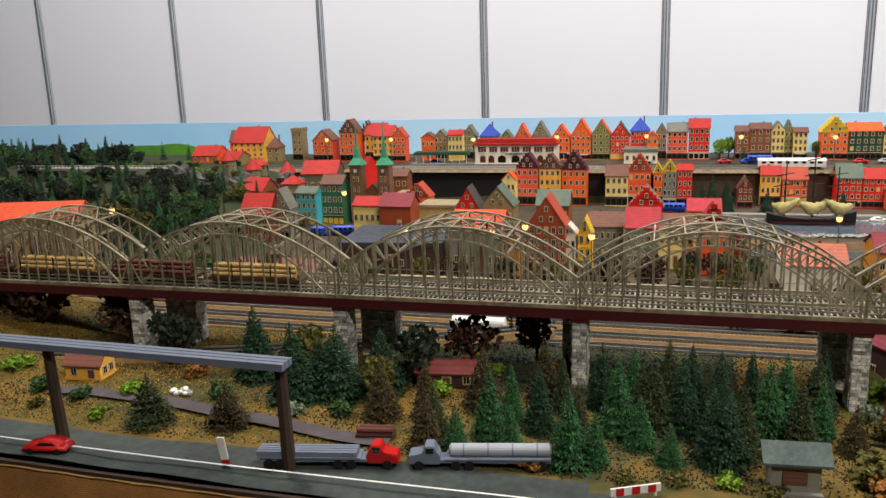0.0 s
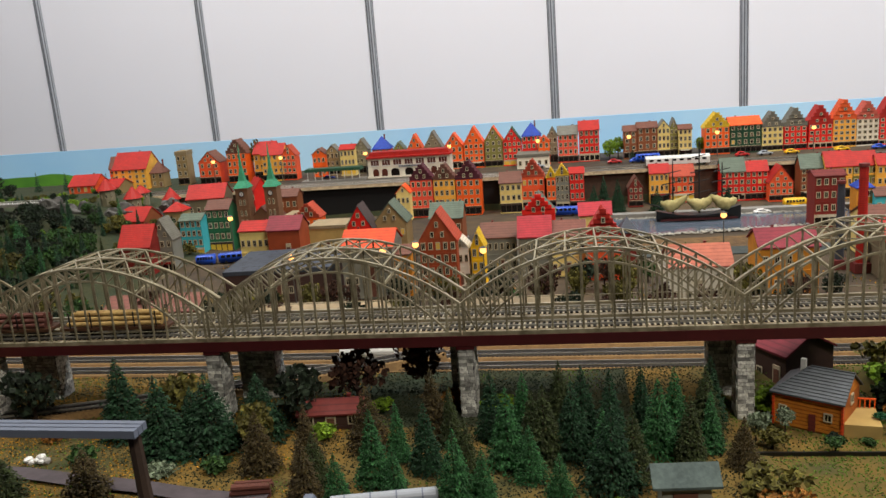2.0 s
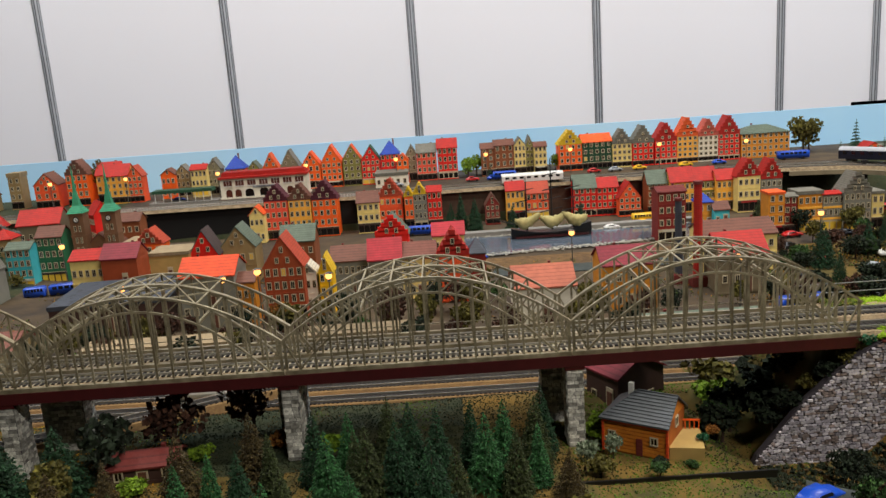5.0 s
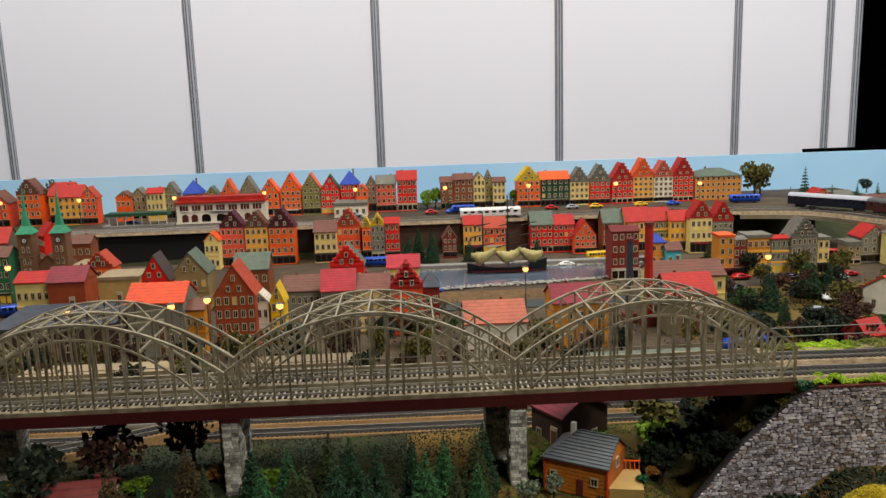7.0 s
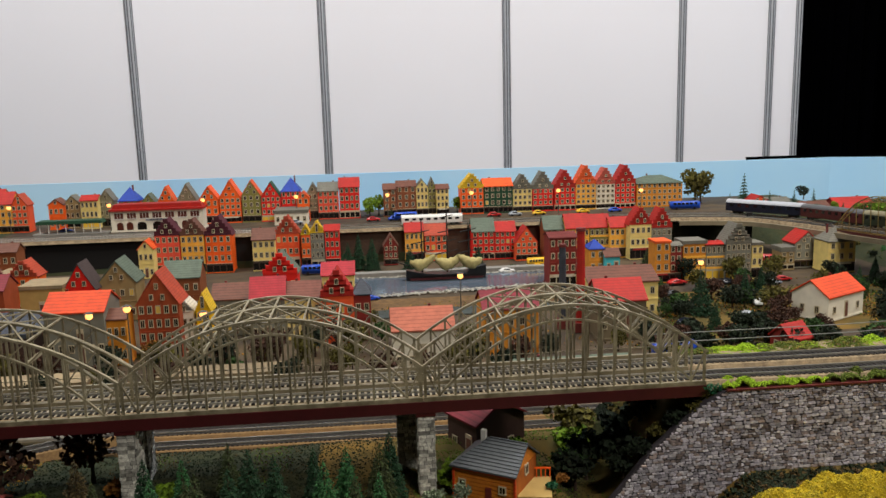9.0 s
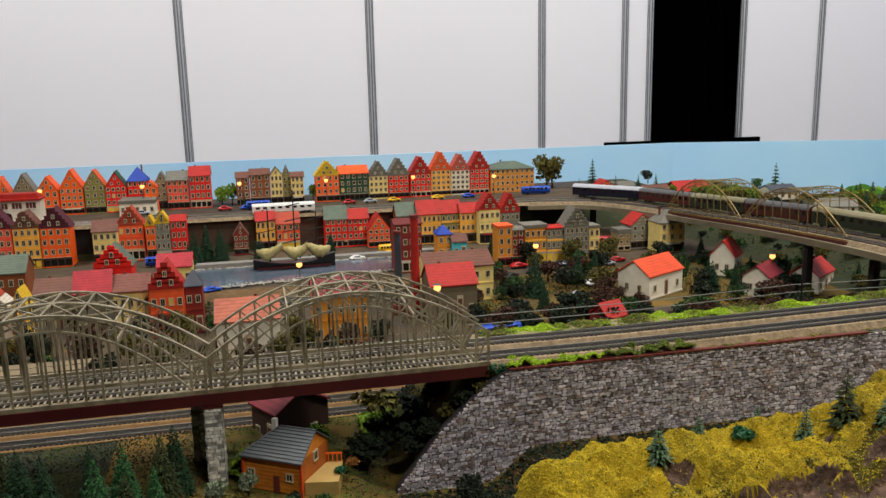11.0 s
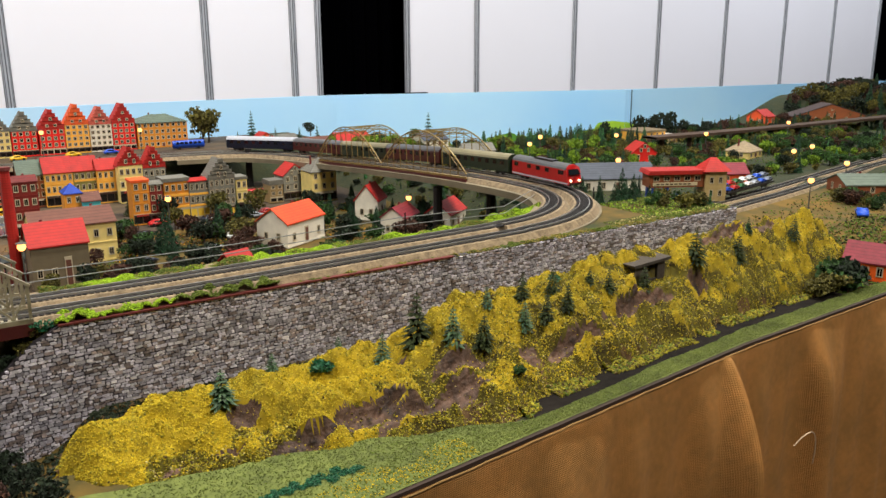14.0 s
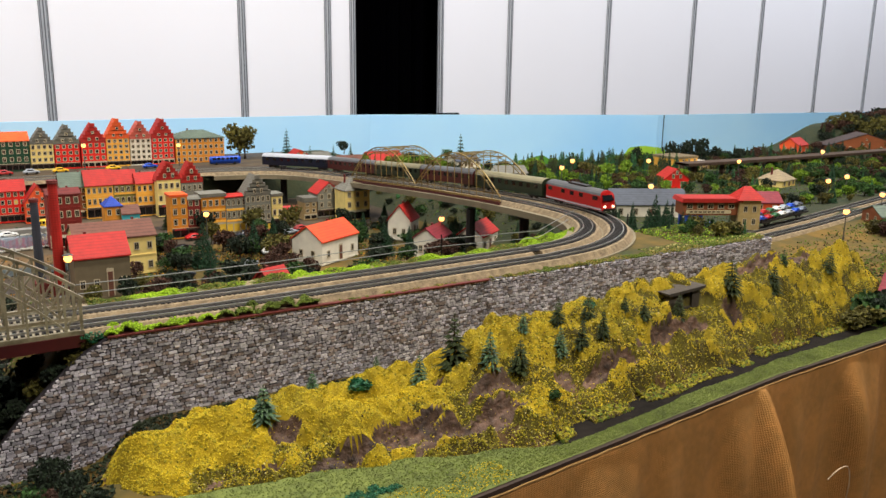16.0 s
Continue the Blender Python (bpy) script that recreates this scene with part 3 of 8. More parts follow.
house("s", 1.102, 2.740, 0.070, 1.110, 1.199, 1.236, "brown", "greygreen", 4, 4)
house("s", 1.167, 2.720, 0.074, 1.110, 1.203, 1.242, "yellow", "red", 3, 5)
spandrels(house("s", 1.236, 2.720, 0.065, 1.110, 1.203, 1.239, "olive", "red", 3, 4), 0.065, 0.093, 3)
house("s", 1.293, 2.700, 0.062, 1.110, 1.204, 1.231, "yellow", "red", 3, 4)
house("G", 1.344, 2.660, 0.067, 1.110, 1.216, 1.264, "cream", "red", 3, 4)
house("G", 1.409, 2.660, 0.064, 1.110, 1.204, 1.260, "greywall", "red", 3, 4)
house("s", 1.030, 2.350, 0.073, 1.110, 1.239, 1.248, "brick", "brick", 4, 4)
house("h", 1.163, 2.500, 0.043, 1.110, 1.178, 1.202, "ochre", "blue", 2, 2)
house("s", 1.202, 2.480, 0.043, 1.110, 1.158, 1.176, "blue_wall", "brown", 1, 2)
house("f", 1.290, 2.335, 0.042, 1.110, 1.216, 1.222, "ochre", "orange", 4, 2)
house("s", 1.328, 2.341, 0.033, 1.110, 1.207, 1.212, "brick", "grey", 4, 2)
spandrels(house("f", 1.380, 2.345, 0.065, 1.110, 1.208, 1.217, "ochre", "grey", 3, 4), 0.064, 0.089, 3)
spandrels(house("s", 1.437, 2.341, 0.055, 1.110, 1.206, 1.209, "greywall", "red", 3, 4), 0.055, 0.087, 3)
house("G", 1.493, 2.331, 0.070, 1.110, 1.207, 1.256, "greywall", "grey", 4, 5)
house("f", 1.546, 2.334, 0.031, 1.110, 1.200, 1.207, "cream", "grey", 3, 2)
house("f", 1.677, 2.420, 0.040, 1.110, 1.161, 1.174, "tan", "grey", 3, 2)
house("g", 1.744, 2.440, 0.074, 1.110, 1.180, 1.210, "greywall", "red", 3, 3)
house("s", 1.084, 2.020, 0.160, 1.110, 1.191, 1.215, "cream", "brown", 2, 6)
house("s", 1.030, 1.860, 0.100, 1.110, 1.190, 1.225, "stone", "red", 1, 4)
house("f", -0.195, 2.160, 0.095, 1.110, 1.204, 1.212, "beige", "beige", 1, 5)
house("g", -0.119, 2.180, 0.068, 1.110, 1.196, 1.253, "redwall", "dark", 2, 3)
house("g", -0.049, 2.220, 0.085, 1.110, 1.200, 1.249, "tan", "greygreen", 2, 4)
house("s", -0.022, 1.860, 0.112, 1.110, 1.219, 1.247, "greywall", "orangeroof", 1, 6)
house("g", 0.122, 1.900, 0.081, 1.110, 1.219, 1.279, "brickbrown", "salmon", 4, 5)
house("s", 0.087, 2.260, 0.086, 1.110, 1.196, 1.230, "brown", "greygreen", 2, 4)
house("s", 0.050, 1.870, 0.038, 1.110, 1.200, 1.214, "ochre", "brown", 2, 3)
house("G", 0.164, 1.930, 0.037, 1.110, 1.193, 1.212, "white", "white", 2, 3)
house("g", 0.202, 1.920, 0.028, 1.110, 1.198, 1.230, "yellowwall", "yellow", 3, 2)
house("s", 0.237, 2.040, 0.082, 1.110, 1.189, 1.215, "greywall", "brown", 2, 6)
house("s", 0.320, 1.980, 0.071, 1.110, 1.200, 1.239, "greywall", "pinkroof", 2, 5)
house("G", 0.322, 2.220, 0.081, 1.110, 1.203, 1.249, "redwall", "greygreen", 2, 4)
house("s", 0.391, 1.980, 0.075, 1.110, 1.199, 1.226, "cream", "brownroof", 2, 5)
house("G", 0.464, 1.940, 0.067, 1.110, 1.208, 1.259, "salmon", "red", 2, 4)
house("h", 0.514, 1.950, 0.035, 1.110, 1.208, 1.237, "brick", "slate", 2, 2)
house("s", 0.457, 2.200, 0.077, 1.110, 1.198, 1.222, "cream", "pinkroof", 2, 4)
house("s", 0.621, 1.700, 0.111, 1.110, 1.196, 1.224, "white", "orangetile", 1, 5)
house("s", 0.794, 1.800, 0.108, 1.110, 1.200, 1.226, "ochre", "darkred", 2, 5)
house("s", -0.630, 2.320, 0.064, 1.110, 1.212, 1.226, "blue_wall", "greygreen", 4, 4)
house("s", -0.566, 2.360, 0.068, 1.110, 1.232, 1.254, "greenwall", "brown", 4, 4)
house("s", -0.361, 2.100, 0.076, 1.110, 1.219, 1.236, "cream", "red", 2, 5)
house("s", -0.279, 2.080, 0.082, 1.110, 1.221, 1.248, "brickbrown", "darkred", 1, 4)
house("G", -0.289, 2.300, 0.065, 1.110, 1.207, 1.242, "orange", "salmon", 3, 3)
house("s", -0.600, 2.700, 0.06, 1.110, 1.232, 1.268, "redwall", "red", 3, 4, -50)
house("s", -0.410, 2.500, 0.059, 1.110, 1.236, 1.254, "brown", "brown", 3, 3)
house("s", -1.175, 3.000, 0.134, 1.215, 1.289, 1.345, "yellow", "red", 4, 5)
house("s", -1.234, 3.020, 0.062, 1.215, 1.292, 1.333, "orange", "brown", 3, 3)
house("h", -1.082, 3.020, 0.052, 1.215, 1.269, 1.310, "tan", "brown", 2, 2)
house("f", -0.994, 3.050, 0.043, 1.215, 1.324, 1.339, "tan", "tan", 4, 2)
house("g", -0.881, 3.030, 0.081, 1.215, 1.293, 1.331, "salmon", "brown", 3, 3)
house("G", -0.774, 3.030, 0.075, 1.215, 1.320, 1.367, "orange", "brown", 4, 4)
house("s", -0.637, 3.020, 0.081, 1.215, 1.308, 1.343, "yellow", "red", 4, 4)
house("g", -0.576, 3.020, 0.050, 1.215, 1.304, 1.337, "salmon", "salmon", 4, 3)
house("s", -1.275, 2.850, 0.103, 1.200, 1.258, 1.290, "salmon", "red", 2, 4)
house("s", -0.677, 2.100, 0.085, 1.110, 1.190, 1.240, "brick", "red", 2, 4)
house("g", -0.628, 2.150, 0.056, 1.110, 1.199, 1.249, "greywall", "grey", 3, 3)
house("h", -0.768, 2.500, 0.059, 1.110, 1.210, 1.236, "tan", "red", 2, 3)
house("s", -1.220, 2.900, 0.108, 1.190, 1.241, 1.263, "tan", "red", 1, 4)
house("g", 1.774, 2.500, 0.058, 1.110, 1.179, 1.200, "greywall", "red", 3, 3)
house("h", 1.796, 2.360, 0.079, 1.110, 1.196, 1.232, "cream", "grey", 3, 3)
house("w", 1.544, 1.930, 0.136, 1.110, 1.163, 1.193, "white", "orangeroof", 1, 3, 28, 0.085)
house("w", 1.812, 2.060, 0.070, 1.110, 1.160, 1.198, "white", "red", 1, 3, 42, 0.06)
house("w", 1.778, 1.860, 0.088, 1.110, 1.155, 1.178, "white", "darkred", 1, 2, 36, 0.06)
house("w", 1.909, 1.860, 0.105, 1.110, 1.149, 1.176, "white", "red", 1, 3, 34, 0.065)
house("s", 1.316, 1.700, 0.052, 1.110, 1.142, 1.166, "brick", "red", 1, 3, 20)
house("g", 1.887, 3.000, 0.073, 1.17, 1.223, 1.245, "salmon", "red", 1, 2)
house("s", 1.986, 3.050, 0.083, 1.17, 1.210, 1.227, "tan", "grey", 1, 2)
house("s", 2.070, 2.950, 0.100, 1.17, 1.200, 1.220, "salmon", "brown", 1, 2)
house("s", 2.213, 2.950, 0.140, 1.17, 1.196, 1.228, "brick", "red", 1, 3)

# ---- the steel arch bridges ----
SPAN = 0.321


def arch_curve(zj, zt):
    return lambda u: zj + (zt - zj) * (1 - (2 * u - 1) ** 2)


def arch_span(y, x, group):
    """One single-track arch span from x to x + SPAN: two trusses, deck, lattice bracing, railings."""
    r = root("bridge_span", pose(x, y, RAIL), "weathered grey-green steel arch bridge span on a dark red girder", "railway bridge", group)
    hw = 0.0258
    zd, zj, zt = -0.004, 0.033, 0.0945
    bm = bm_new(); box(bm, 0.001, SPAN - 0.001, -hw, hw, -0.0082, -0.0066)
    part("deck", bm, M_DECK, r, "pale deck plate under the sleepers")
    for s in (-1, 1):
        bm = bm_new(); box(bm, 0.0006, SPAN - 0.0006, s * hw - 0.0022, s * hw + 0.0022, -0.0060, -0.0012)
        part("edge_beam", bm, M_BRIDGE, r)
        bm = bm_new(); box(bm, 0.0, SPAN, s * hw - 0.0032 if s < 0 else hw - 0.0012, s * hw + 0.0012 if s < 0 else hw + 0.0032, -0.0190, -0.0062)
        part("girder", bm, M_GIRDER, r, "dark red girder")
    for k in range(10):
        bm = bm_new(); box(bm, SPAN * (k + 0.4) / 10, SPAN * (k + 0.4) / 10 + 0.003, -hw + 0.0014, hw - 0.0014, -0.0170, -0.0084)
        part("cross_girder", bm, M_GIRDER, r)
    up = arch_curve(zj, zt)
    u0, u1 = 0.045, 0.955

    def low(u):
        return zd + (zt - 0.0165 - zd) * (1 - ((u - 0.5) / 0.455) ** 2)

    N = 18
    for s in (-1, 1):
        yy = s * hw
        bm = bm_new()
        sweep(bm, [(SPAN * k / 36, yy, up(k / 36)) for k in range(37)], 0.0036, 0.0026)
        part("top_chord", bm, M_BRIDGE, r)
        bm = bm_new()
        sweep(bm, [(SPAN * u, yy, low(u)) for u in [u0 + (u1 - u0) * k / 36 for k in range(37)]], 0.0026, 0.0022)
        part("lower_chord", bm, M_BRIDGE, r)
        for k in range(1, N - 1):
            p, q = k / N, (k + 1) / N
            lo, hi = (q, p) if k < N // 2 else (p, q)
            bm = bm_new()
            bar(bm, (SPAN * lo, yy, max(zd, low(lo))), (SPAN * hi, yy, up(hi)), 0.0015)
            part("diagonal", bm, M_BRIDGE, r)
        for e, f in ((0.004, 1 / N), (0.996, 1 - 1 / N)):
            bm = bm_new()
            bar(bm, (SPAN * e, yy, up(e)), (SPAN * f, yy, zd + 0.003), 0.0016)
            part("end_strut", bm, M_BRIDGE, r)
        for k in range(N + 1):
            u = min(max(k / N, 0.008), 0.992)
            bm = bm_new()
            bar(bm, (SPAN * u, yy, zd), (SPAN * u, yy, up(u)), 0.0032 if k in (0, N) else 0.0023, 0.0014)
            part("hanger", bm, M_BRIDGE, r)
        bm = bm_new()
        bar(bm, (0.001, yy - 0.0022 * s, 0.0085), (SPAN - 0.001, yy - 0.0022 * s, 0.0085), 0.0009)
        part("railing", bm, M_BRIDGE, r)
    ks = [k / 18 for k in (5, 7, 9, 11, 13)]
    for k, u in enumerate(ks):
        bm = bm_new(); bar(bm, (SPAN * u, -hw, up(u)), (SPAN * u, hw, up(u)), 0.0018)
        part("strut", bm, M_BRIDGE, r)
        if k in (0, 4):
            bm = bm_new(); bar(bm, (SPAN * u, -hw, low(u) + 0.002), (SPAN * u, hw, low(u) + 0.002), 0.0018, 0.004)
            part("portal_beam", bm, M_BRIDGE, r)
        if k < 4:
            v = ks[k + 1]
            for sgn in (-1, 1):
                bm = bm_new(); bar(bm, (SPAN * u, sgn * hw, up(u) + 0.0004 * sgn), (SPAN * v, -sgn * hw, up(v) + 0.0004 * sgn), 0.0015)
                part("wind_brace", bm, M_BRIDGE, r)
    return r


def brass_span(m, L, hw):
    """A slender brass-coloured arch span with a shallow bowed top, upright rods and crossed bracing."""
    r = root("bridge_span", m, "slender brass-coloured arch bridge span on a dark red girder", "railway bridge", "brass arch spans")
    up = arch_curve(0.004, 0.091)
    bm = bm_new(); box(bm, 0.001, L - 0.001, -hw, hw, -0.0085, -0.0064)
    part("deck", bm, M_SLEEPER, r)
    for s in (-1, 1):
        bm = bm_new(); box(bm, 0, L, s * (hw + 0.001) - 0.0016, s * (hw + 0.001) + 0.0016, -0.020, -0.0062)
        part("girder", bm, M_GIRDER, r, "dark red girder")
        bm = bm_new(); box(bm, 0, L, s * hw - 0.0012, s * hw + 0.0012, -0.0058, -0.0020)
        part("edge_beam", bm, M_BRASS, r)
        bm = bm_new(); sweep(bm, [(L * k / 30, s * hw, up(k / 30)) for k in range(31)], 0.0026, 0.0022)
        part("top_chord", bm, M_BRASS, r)
        bm = bm_new(); sweep(bm, [(L * (0.06 + 0.88 * k / 30), s * hw, max(0.0, up(0.06 + 0.88 * k / 30) - 0.012)) for k in range(31)], 0.0016, 0.0016)
        part("lower_chord", bm, M_BRASS, r)
        for k in range(1, 12):
            u = k / 12
            bm = bm_new(); bar(bm, (L * u, s * hw, -0.004), (L * u, s * hw, up(u)), 0.0014)
            part("hanger", bm, M_BRASS, r)
            lo, hi = (k + 1, k) if k < 6 else (k - 1, k)
            if k not in (6,):
                bm = bm_new(); bar(bm, (L * lo / 12, s * hw, up(lo / 12) - 0.012), (L * u, s * hw, up(u)), 0.0011)
                part("diagonal", bm, M_BRASS, r)
        bm = bm_new(); bar(bm, (0.001, s * hw, 0.010), (L - 0.001, s * hw, 0.010), 0.0009)
        part("railing", bm, M_BRASS, r)
    for k in range(3, 10):
        u = k / 12
        bm = bm_new(); bar(bm, (L * u, -hw, up(u)), (L * u, hw, up(u)), 0.0014)
        part("strut", bm, M_BRASS, r)
        if k < 9:
            w = (k + 1) / 12
            for sgn in (-1, 1):
                bm = bm_new(); bar(bm, (L * u, sgn * hw, up(u) + 0.0003 * sgn), (L * w, -sgn * hw, up(w) + 0.0003 * sgn), 0.0011)
                part("wind_brace", bm, M_BRASS, r)
    return r


BX = -0.057
first = arch_span(Y1, BX, "arch bridge spans")
XS = [BX + SPAN * k for k in (-3, -2, -1, 0, 1, 2)]
for xx in XS:
    for yy in (Y1, Y2):
        if (xx, yy) != (BX, Y1):
            copy_thing(first, pose(xx, yy, RAIL))


# ---- tracks ----
M_DARKBED = mat("oily_ballast", "4c443a", 0.9, 0.4, 0.003, 0.8, h2="2e2a26")


def track(name, pts, z, label, group="tracks", gauge=0.0165, bed=True, bedm=None):
    """Rails on sleepers on a ballast bed along a line in x and y (z may vary along it)."""
    P = [Vector(p if len(p) == 3 else (p[0], p[1], z)) for p in pts]
    dist, out = 0, []
    step = 0.0066
    for a, b in zip(P, P[1:]):
        L = (b - a).length
        while dist < L:
            out.append((a.lerp(b, dist / L), (b - a).normalized()))
            dist += step
        dist -= L
    r = root(name, pose(0, 0, 0), label, "railway track", group, "structure")
    side = [Vector((-d.y, d.x, 0)).normalized() for p, d in out]
    for s in (-1, 1):
        bm = bm_new()
        prev = None
        for (p, d), n in list(zip(out, side))[::2]:
            c = p + n * s * gauge / 2
            v = [bm.verts.new(q) for q in (c - n * 0.0007, c + n * 0.0007, c + n * 0.0007 - Vector((0, 0, 0.0022)), c - n * 0.0007 - Vector((0, 0, 0.0022)))]
            if prev:
                for i in range(4):
                    bm.faces.new((prev[i], prev[(i + 1) % 4], v[(i + 1) % 4], v[i]))
            prev = v
        part("rail", bm, M_RAIL, r)
    bm = bm_new()
    for (p, d), n in zip(out, side):
        a = [p + n * k * 0.0145 + d * j * 0.0019 - Vector((0, 0, 0.0022)) for k, j in ((-1, -1), (1, -1), (1, 1), (-1, 1))]
        b = [q - Vector((0, 0, 0.0022)) for q in a]
        va, vb = [bm.verts.new(q) for q in a], [bm.verts.new(q) for q in b]
        bm.faces.new(va)
        for i in range(4):
            bm.faces.new((va[i], vb[i], vb[(i + 1) % 4], va[(i + 1) % 4]))
    tagged(part("sleepers", bm, M_SLEEPER, r), kind="stuff")
    if bed:
        bm = bm_new()
        prev = None
        for (p, d), n in list(zip(out, side))[::2]:
            v = [bm.verts.new(p + n * k - Vector((0, 0, h))) for k, h in ((-0.026, 0.013), (-0.019, 0.0036), (-0.0135, 0.0032), (0.0135, 0.0032), (0.019, 0.0036), (0.026, 0.013))]
            if prev:
                for i in range(5):
                    bm.faces.new((prev[i], prev[i + 1], v[i + 1], v[i])).material_index = (2 if i == 2 else 0) if p.x < 0.9 and p.y < 1.35 and p.z > 1.25 else 1 if i == 2 else 0
            prev = v
        part("ballast_bed", bm, [bedm or M_BALLAST, M_DARKBED, M_DECK], r)
    return r


def arc(cx, cy, rx, ry, a0, a1, n=40):
    return [(cx + rx * math.cos(radians(a0 + (a1 - a0) * k / n)), cy + ry * math.sin(radians(a0 + (a1 - a0) * k / n))) for k in range(n + 1)]

OUTER = [(-1.6, Y1), (0.88, Y1), (1.06, Y1 - 0.008), (1.56, Y1 + 0.004)] + arc(1.56, 1.533, 0.33, 0.315, -86, 0, 30) + [(1.889, 1.60), (1.887, 1.66)]
BACK = [(1.885, 1.70), (1.88, 1.98), (1.88, 2.27), (1.858, 2.54), (1.80, 2.72), (1.70, 2.81), (1.5, 2.855), (1.2, 2.88), (0.9, 2.885), (0.2, 2.885), (-1.2, 2.885)]


def smooth_line(pts, it=2):
    for _ in range(it):
        q = [pts[0]]
        for a, b in zip(pts, pts[1:]):
            q += [tuple(0.75 * u + 0.25 * v for u, v in zip(a, b)), tuple(0.25 * u + 0.75 * v for u, v in zip(a, b))]
        pts = q + [pts[-1]]
    return pts


def graded(pts):
    """Level at the front, easing down to the station at the back."""
    return [(x, y, RAIL - 0.050 * smoothstep(1.55, 2.75, y)) for x, y in pts]


def shift(pts, d):
    out = []
    for i, p in enumerate(pts):
        a, b = Vector(pts[max(0, i - 1)]), Vector(pts[min(len(pts) - 1, i + 1)])
        t = (b - a).normalized()
        out.append((p[0] - t.y * d, p[1] + t.x * d))
    return out


M_YARD = mat("tan_yard_ballast", "6e5434", 0.95, 0.4, 0.003, 1.0, h2="8a6c42")
LINE = smooth_line(OUTER + BACK[1:])
LINE_IN = shift(LINE, Y2 - Y1)
track("loop_track", graded(LINE), RAIL, "curved model railway track on pale ballast, outer line", "loop tracks")
track("loop_track", graded(LINE_IN), RAIL, "curved model railway track on pale ballast, inner line", "loop tracks")
for k, yy in enumerate((1.425, 1.475, 1.53, 1.585)):
    track("yard_track", [(-1.4, yy + 0.03), (-0.2, yy), (0.95, yy - 0.012)], 1.132, "straight yard track on brown ballast under the bridges", "yard tracks", bedm=M_YARD)
for k, dy in enumerate((0, 0.05)):
    track("branch_track", [(2.06, 1.33 + dy), (2.5, 1.40 + dy), (3.1, 1.52 + dy), (3.9, 1.66 + dy)], 1.20, "straight track leading away past the goods shed", "branch tracks")
track("branch_track", smooth_line([(-0.9, 1.10), (-0.55, 1.145), (-0.3, 1.19), (0.0, 1.30), (0.2, 1.40)]), 1.168, "single branch track curving through the valley", "branch tracks", bedm=M_YARD)

# roadbed that carries the curve and the line to the back
M_BED = mat("plywood_roadbed", "80765e", 0.85, 0.3, 0.03, 0.3)
curve = [p for p in graded(LINE) if p[0] > 1.5]
bm = bm_new()
prev = None
for i, p in enumerate(curve):
    a, b = Vector(curve[max(0, i - 1)]), Vector(curve[min(len(curve) - 1, i + 1)])
    t = (b - a).normalized()
    n = Vector((-t.y, t.x, 0))
    v = [bm.verts.new(Vector(p) + n * k - Vector((0, 0, h))) for k, h in ((-0.030, 0.013), (0.090, 0.013), (0.090, 0.026), (-0.030, 0.026))]
    if prev:
        for q in range(4):
            bm.faces.new((prev[q], prev[(q + 1) % 4], v[(q + 1) % 4], v[q]))
    prev = v
bed = setting("roadbed", bm, M_BED, "bare plywood roadbed carrying the curved double track", "track bed")
for p, h in (((1.80, 1.36), 0), ((1.86, 1.62), 0), ((1.83, 1.78), 0), ((1.84, 2.45), 0), ((1.74, 2.72), 0)):
    bm = bm_new(); tube(bm, [(p[0] - 0.02, p[1] + 0.02, 1.10), (p[0] - 0.02, p[1] + 0.02, 1.228)], [0.012, 0.010], 8)
    part("trestle", bm, M_SLEEPER, bed)

# the two slender spans at the back, side by side on each line
for (x0, y0), (x1, y1) in (((1.886, 1.685), (1.881, 2.04)), ((1.881, 2.042), (1.875, 2.397))):
    ang = math.degrees(math.atan2(y1 - y0, x1 - x0))
    za, zb = (RAIL - 0.050 * smoothstep(1.55, 2.75, q) for q in (y0, y1))
    nx, ny = -math.sin(radians(ang)) * 0.027, math.cos(radians(ang)) * 0.027
    brass_span(pose(x0 + nx, y0 + ny, za, 0, 0, ang) @ pose(0, 0, 0, 0, math.degrees(math.atan2(za - zb, 0.355)), 0), 0.355, 0.052)

# ---- bridge piers ----
M_PIER = mat("pale_stone_blocks", "e0e0d8", 0.8, 0.3, 0.003, 0.6, h2="84827a", rnd=0.6)
M_MORTAR = mat("dark_joint", "443f46", 0.95, 0.3, 0.004, 0.3)


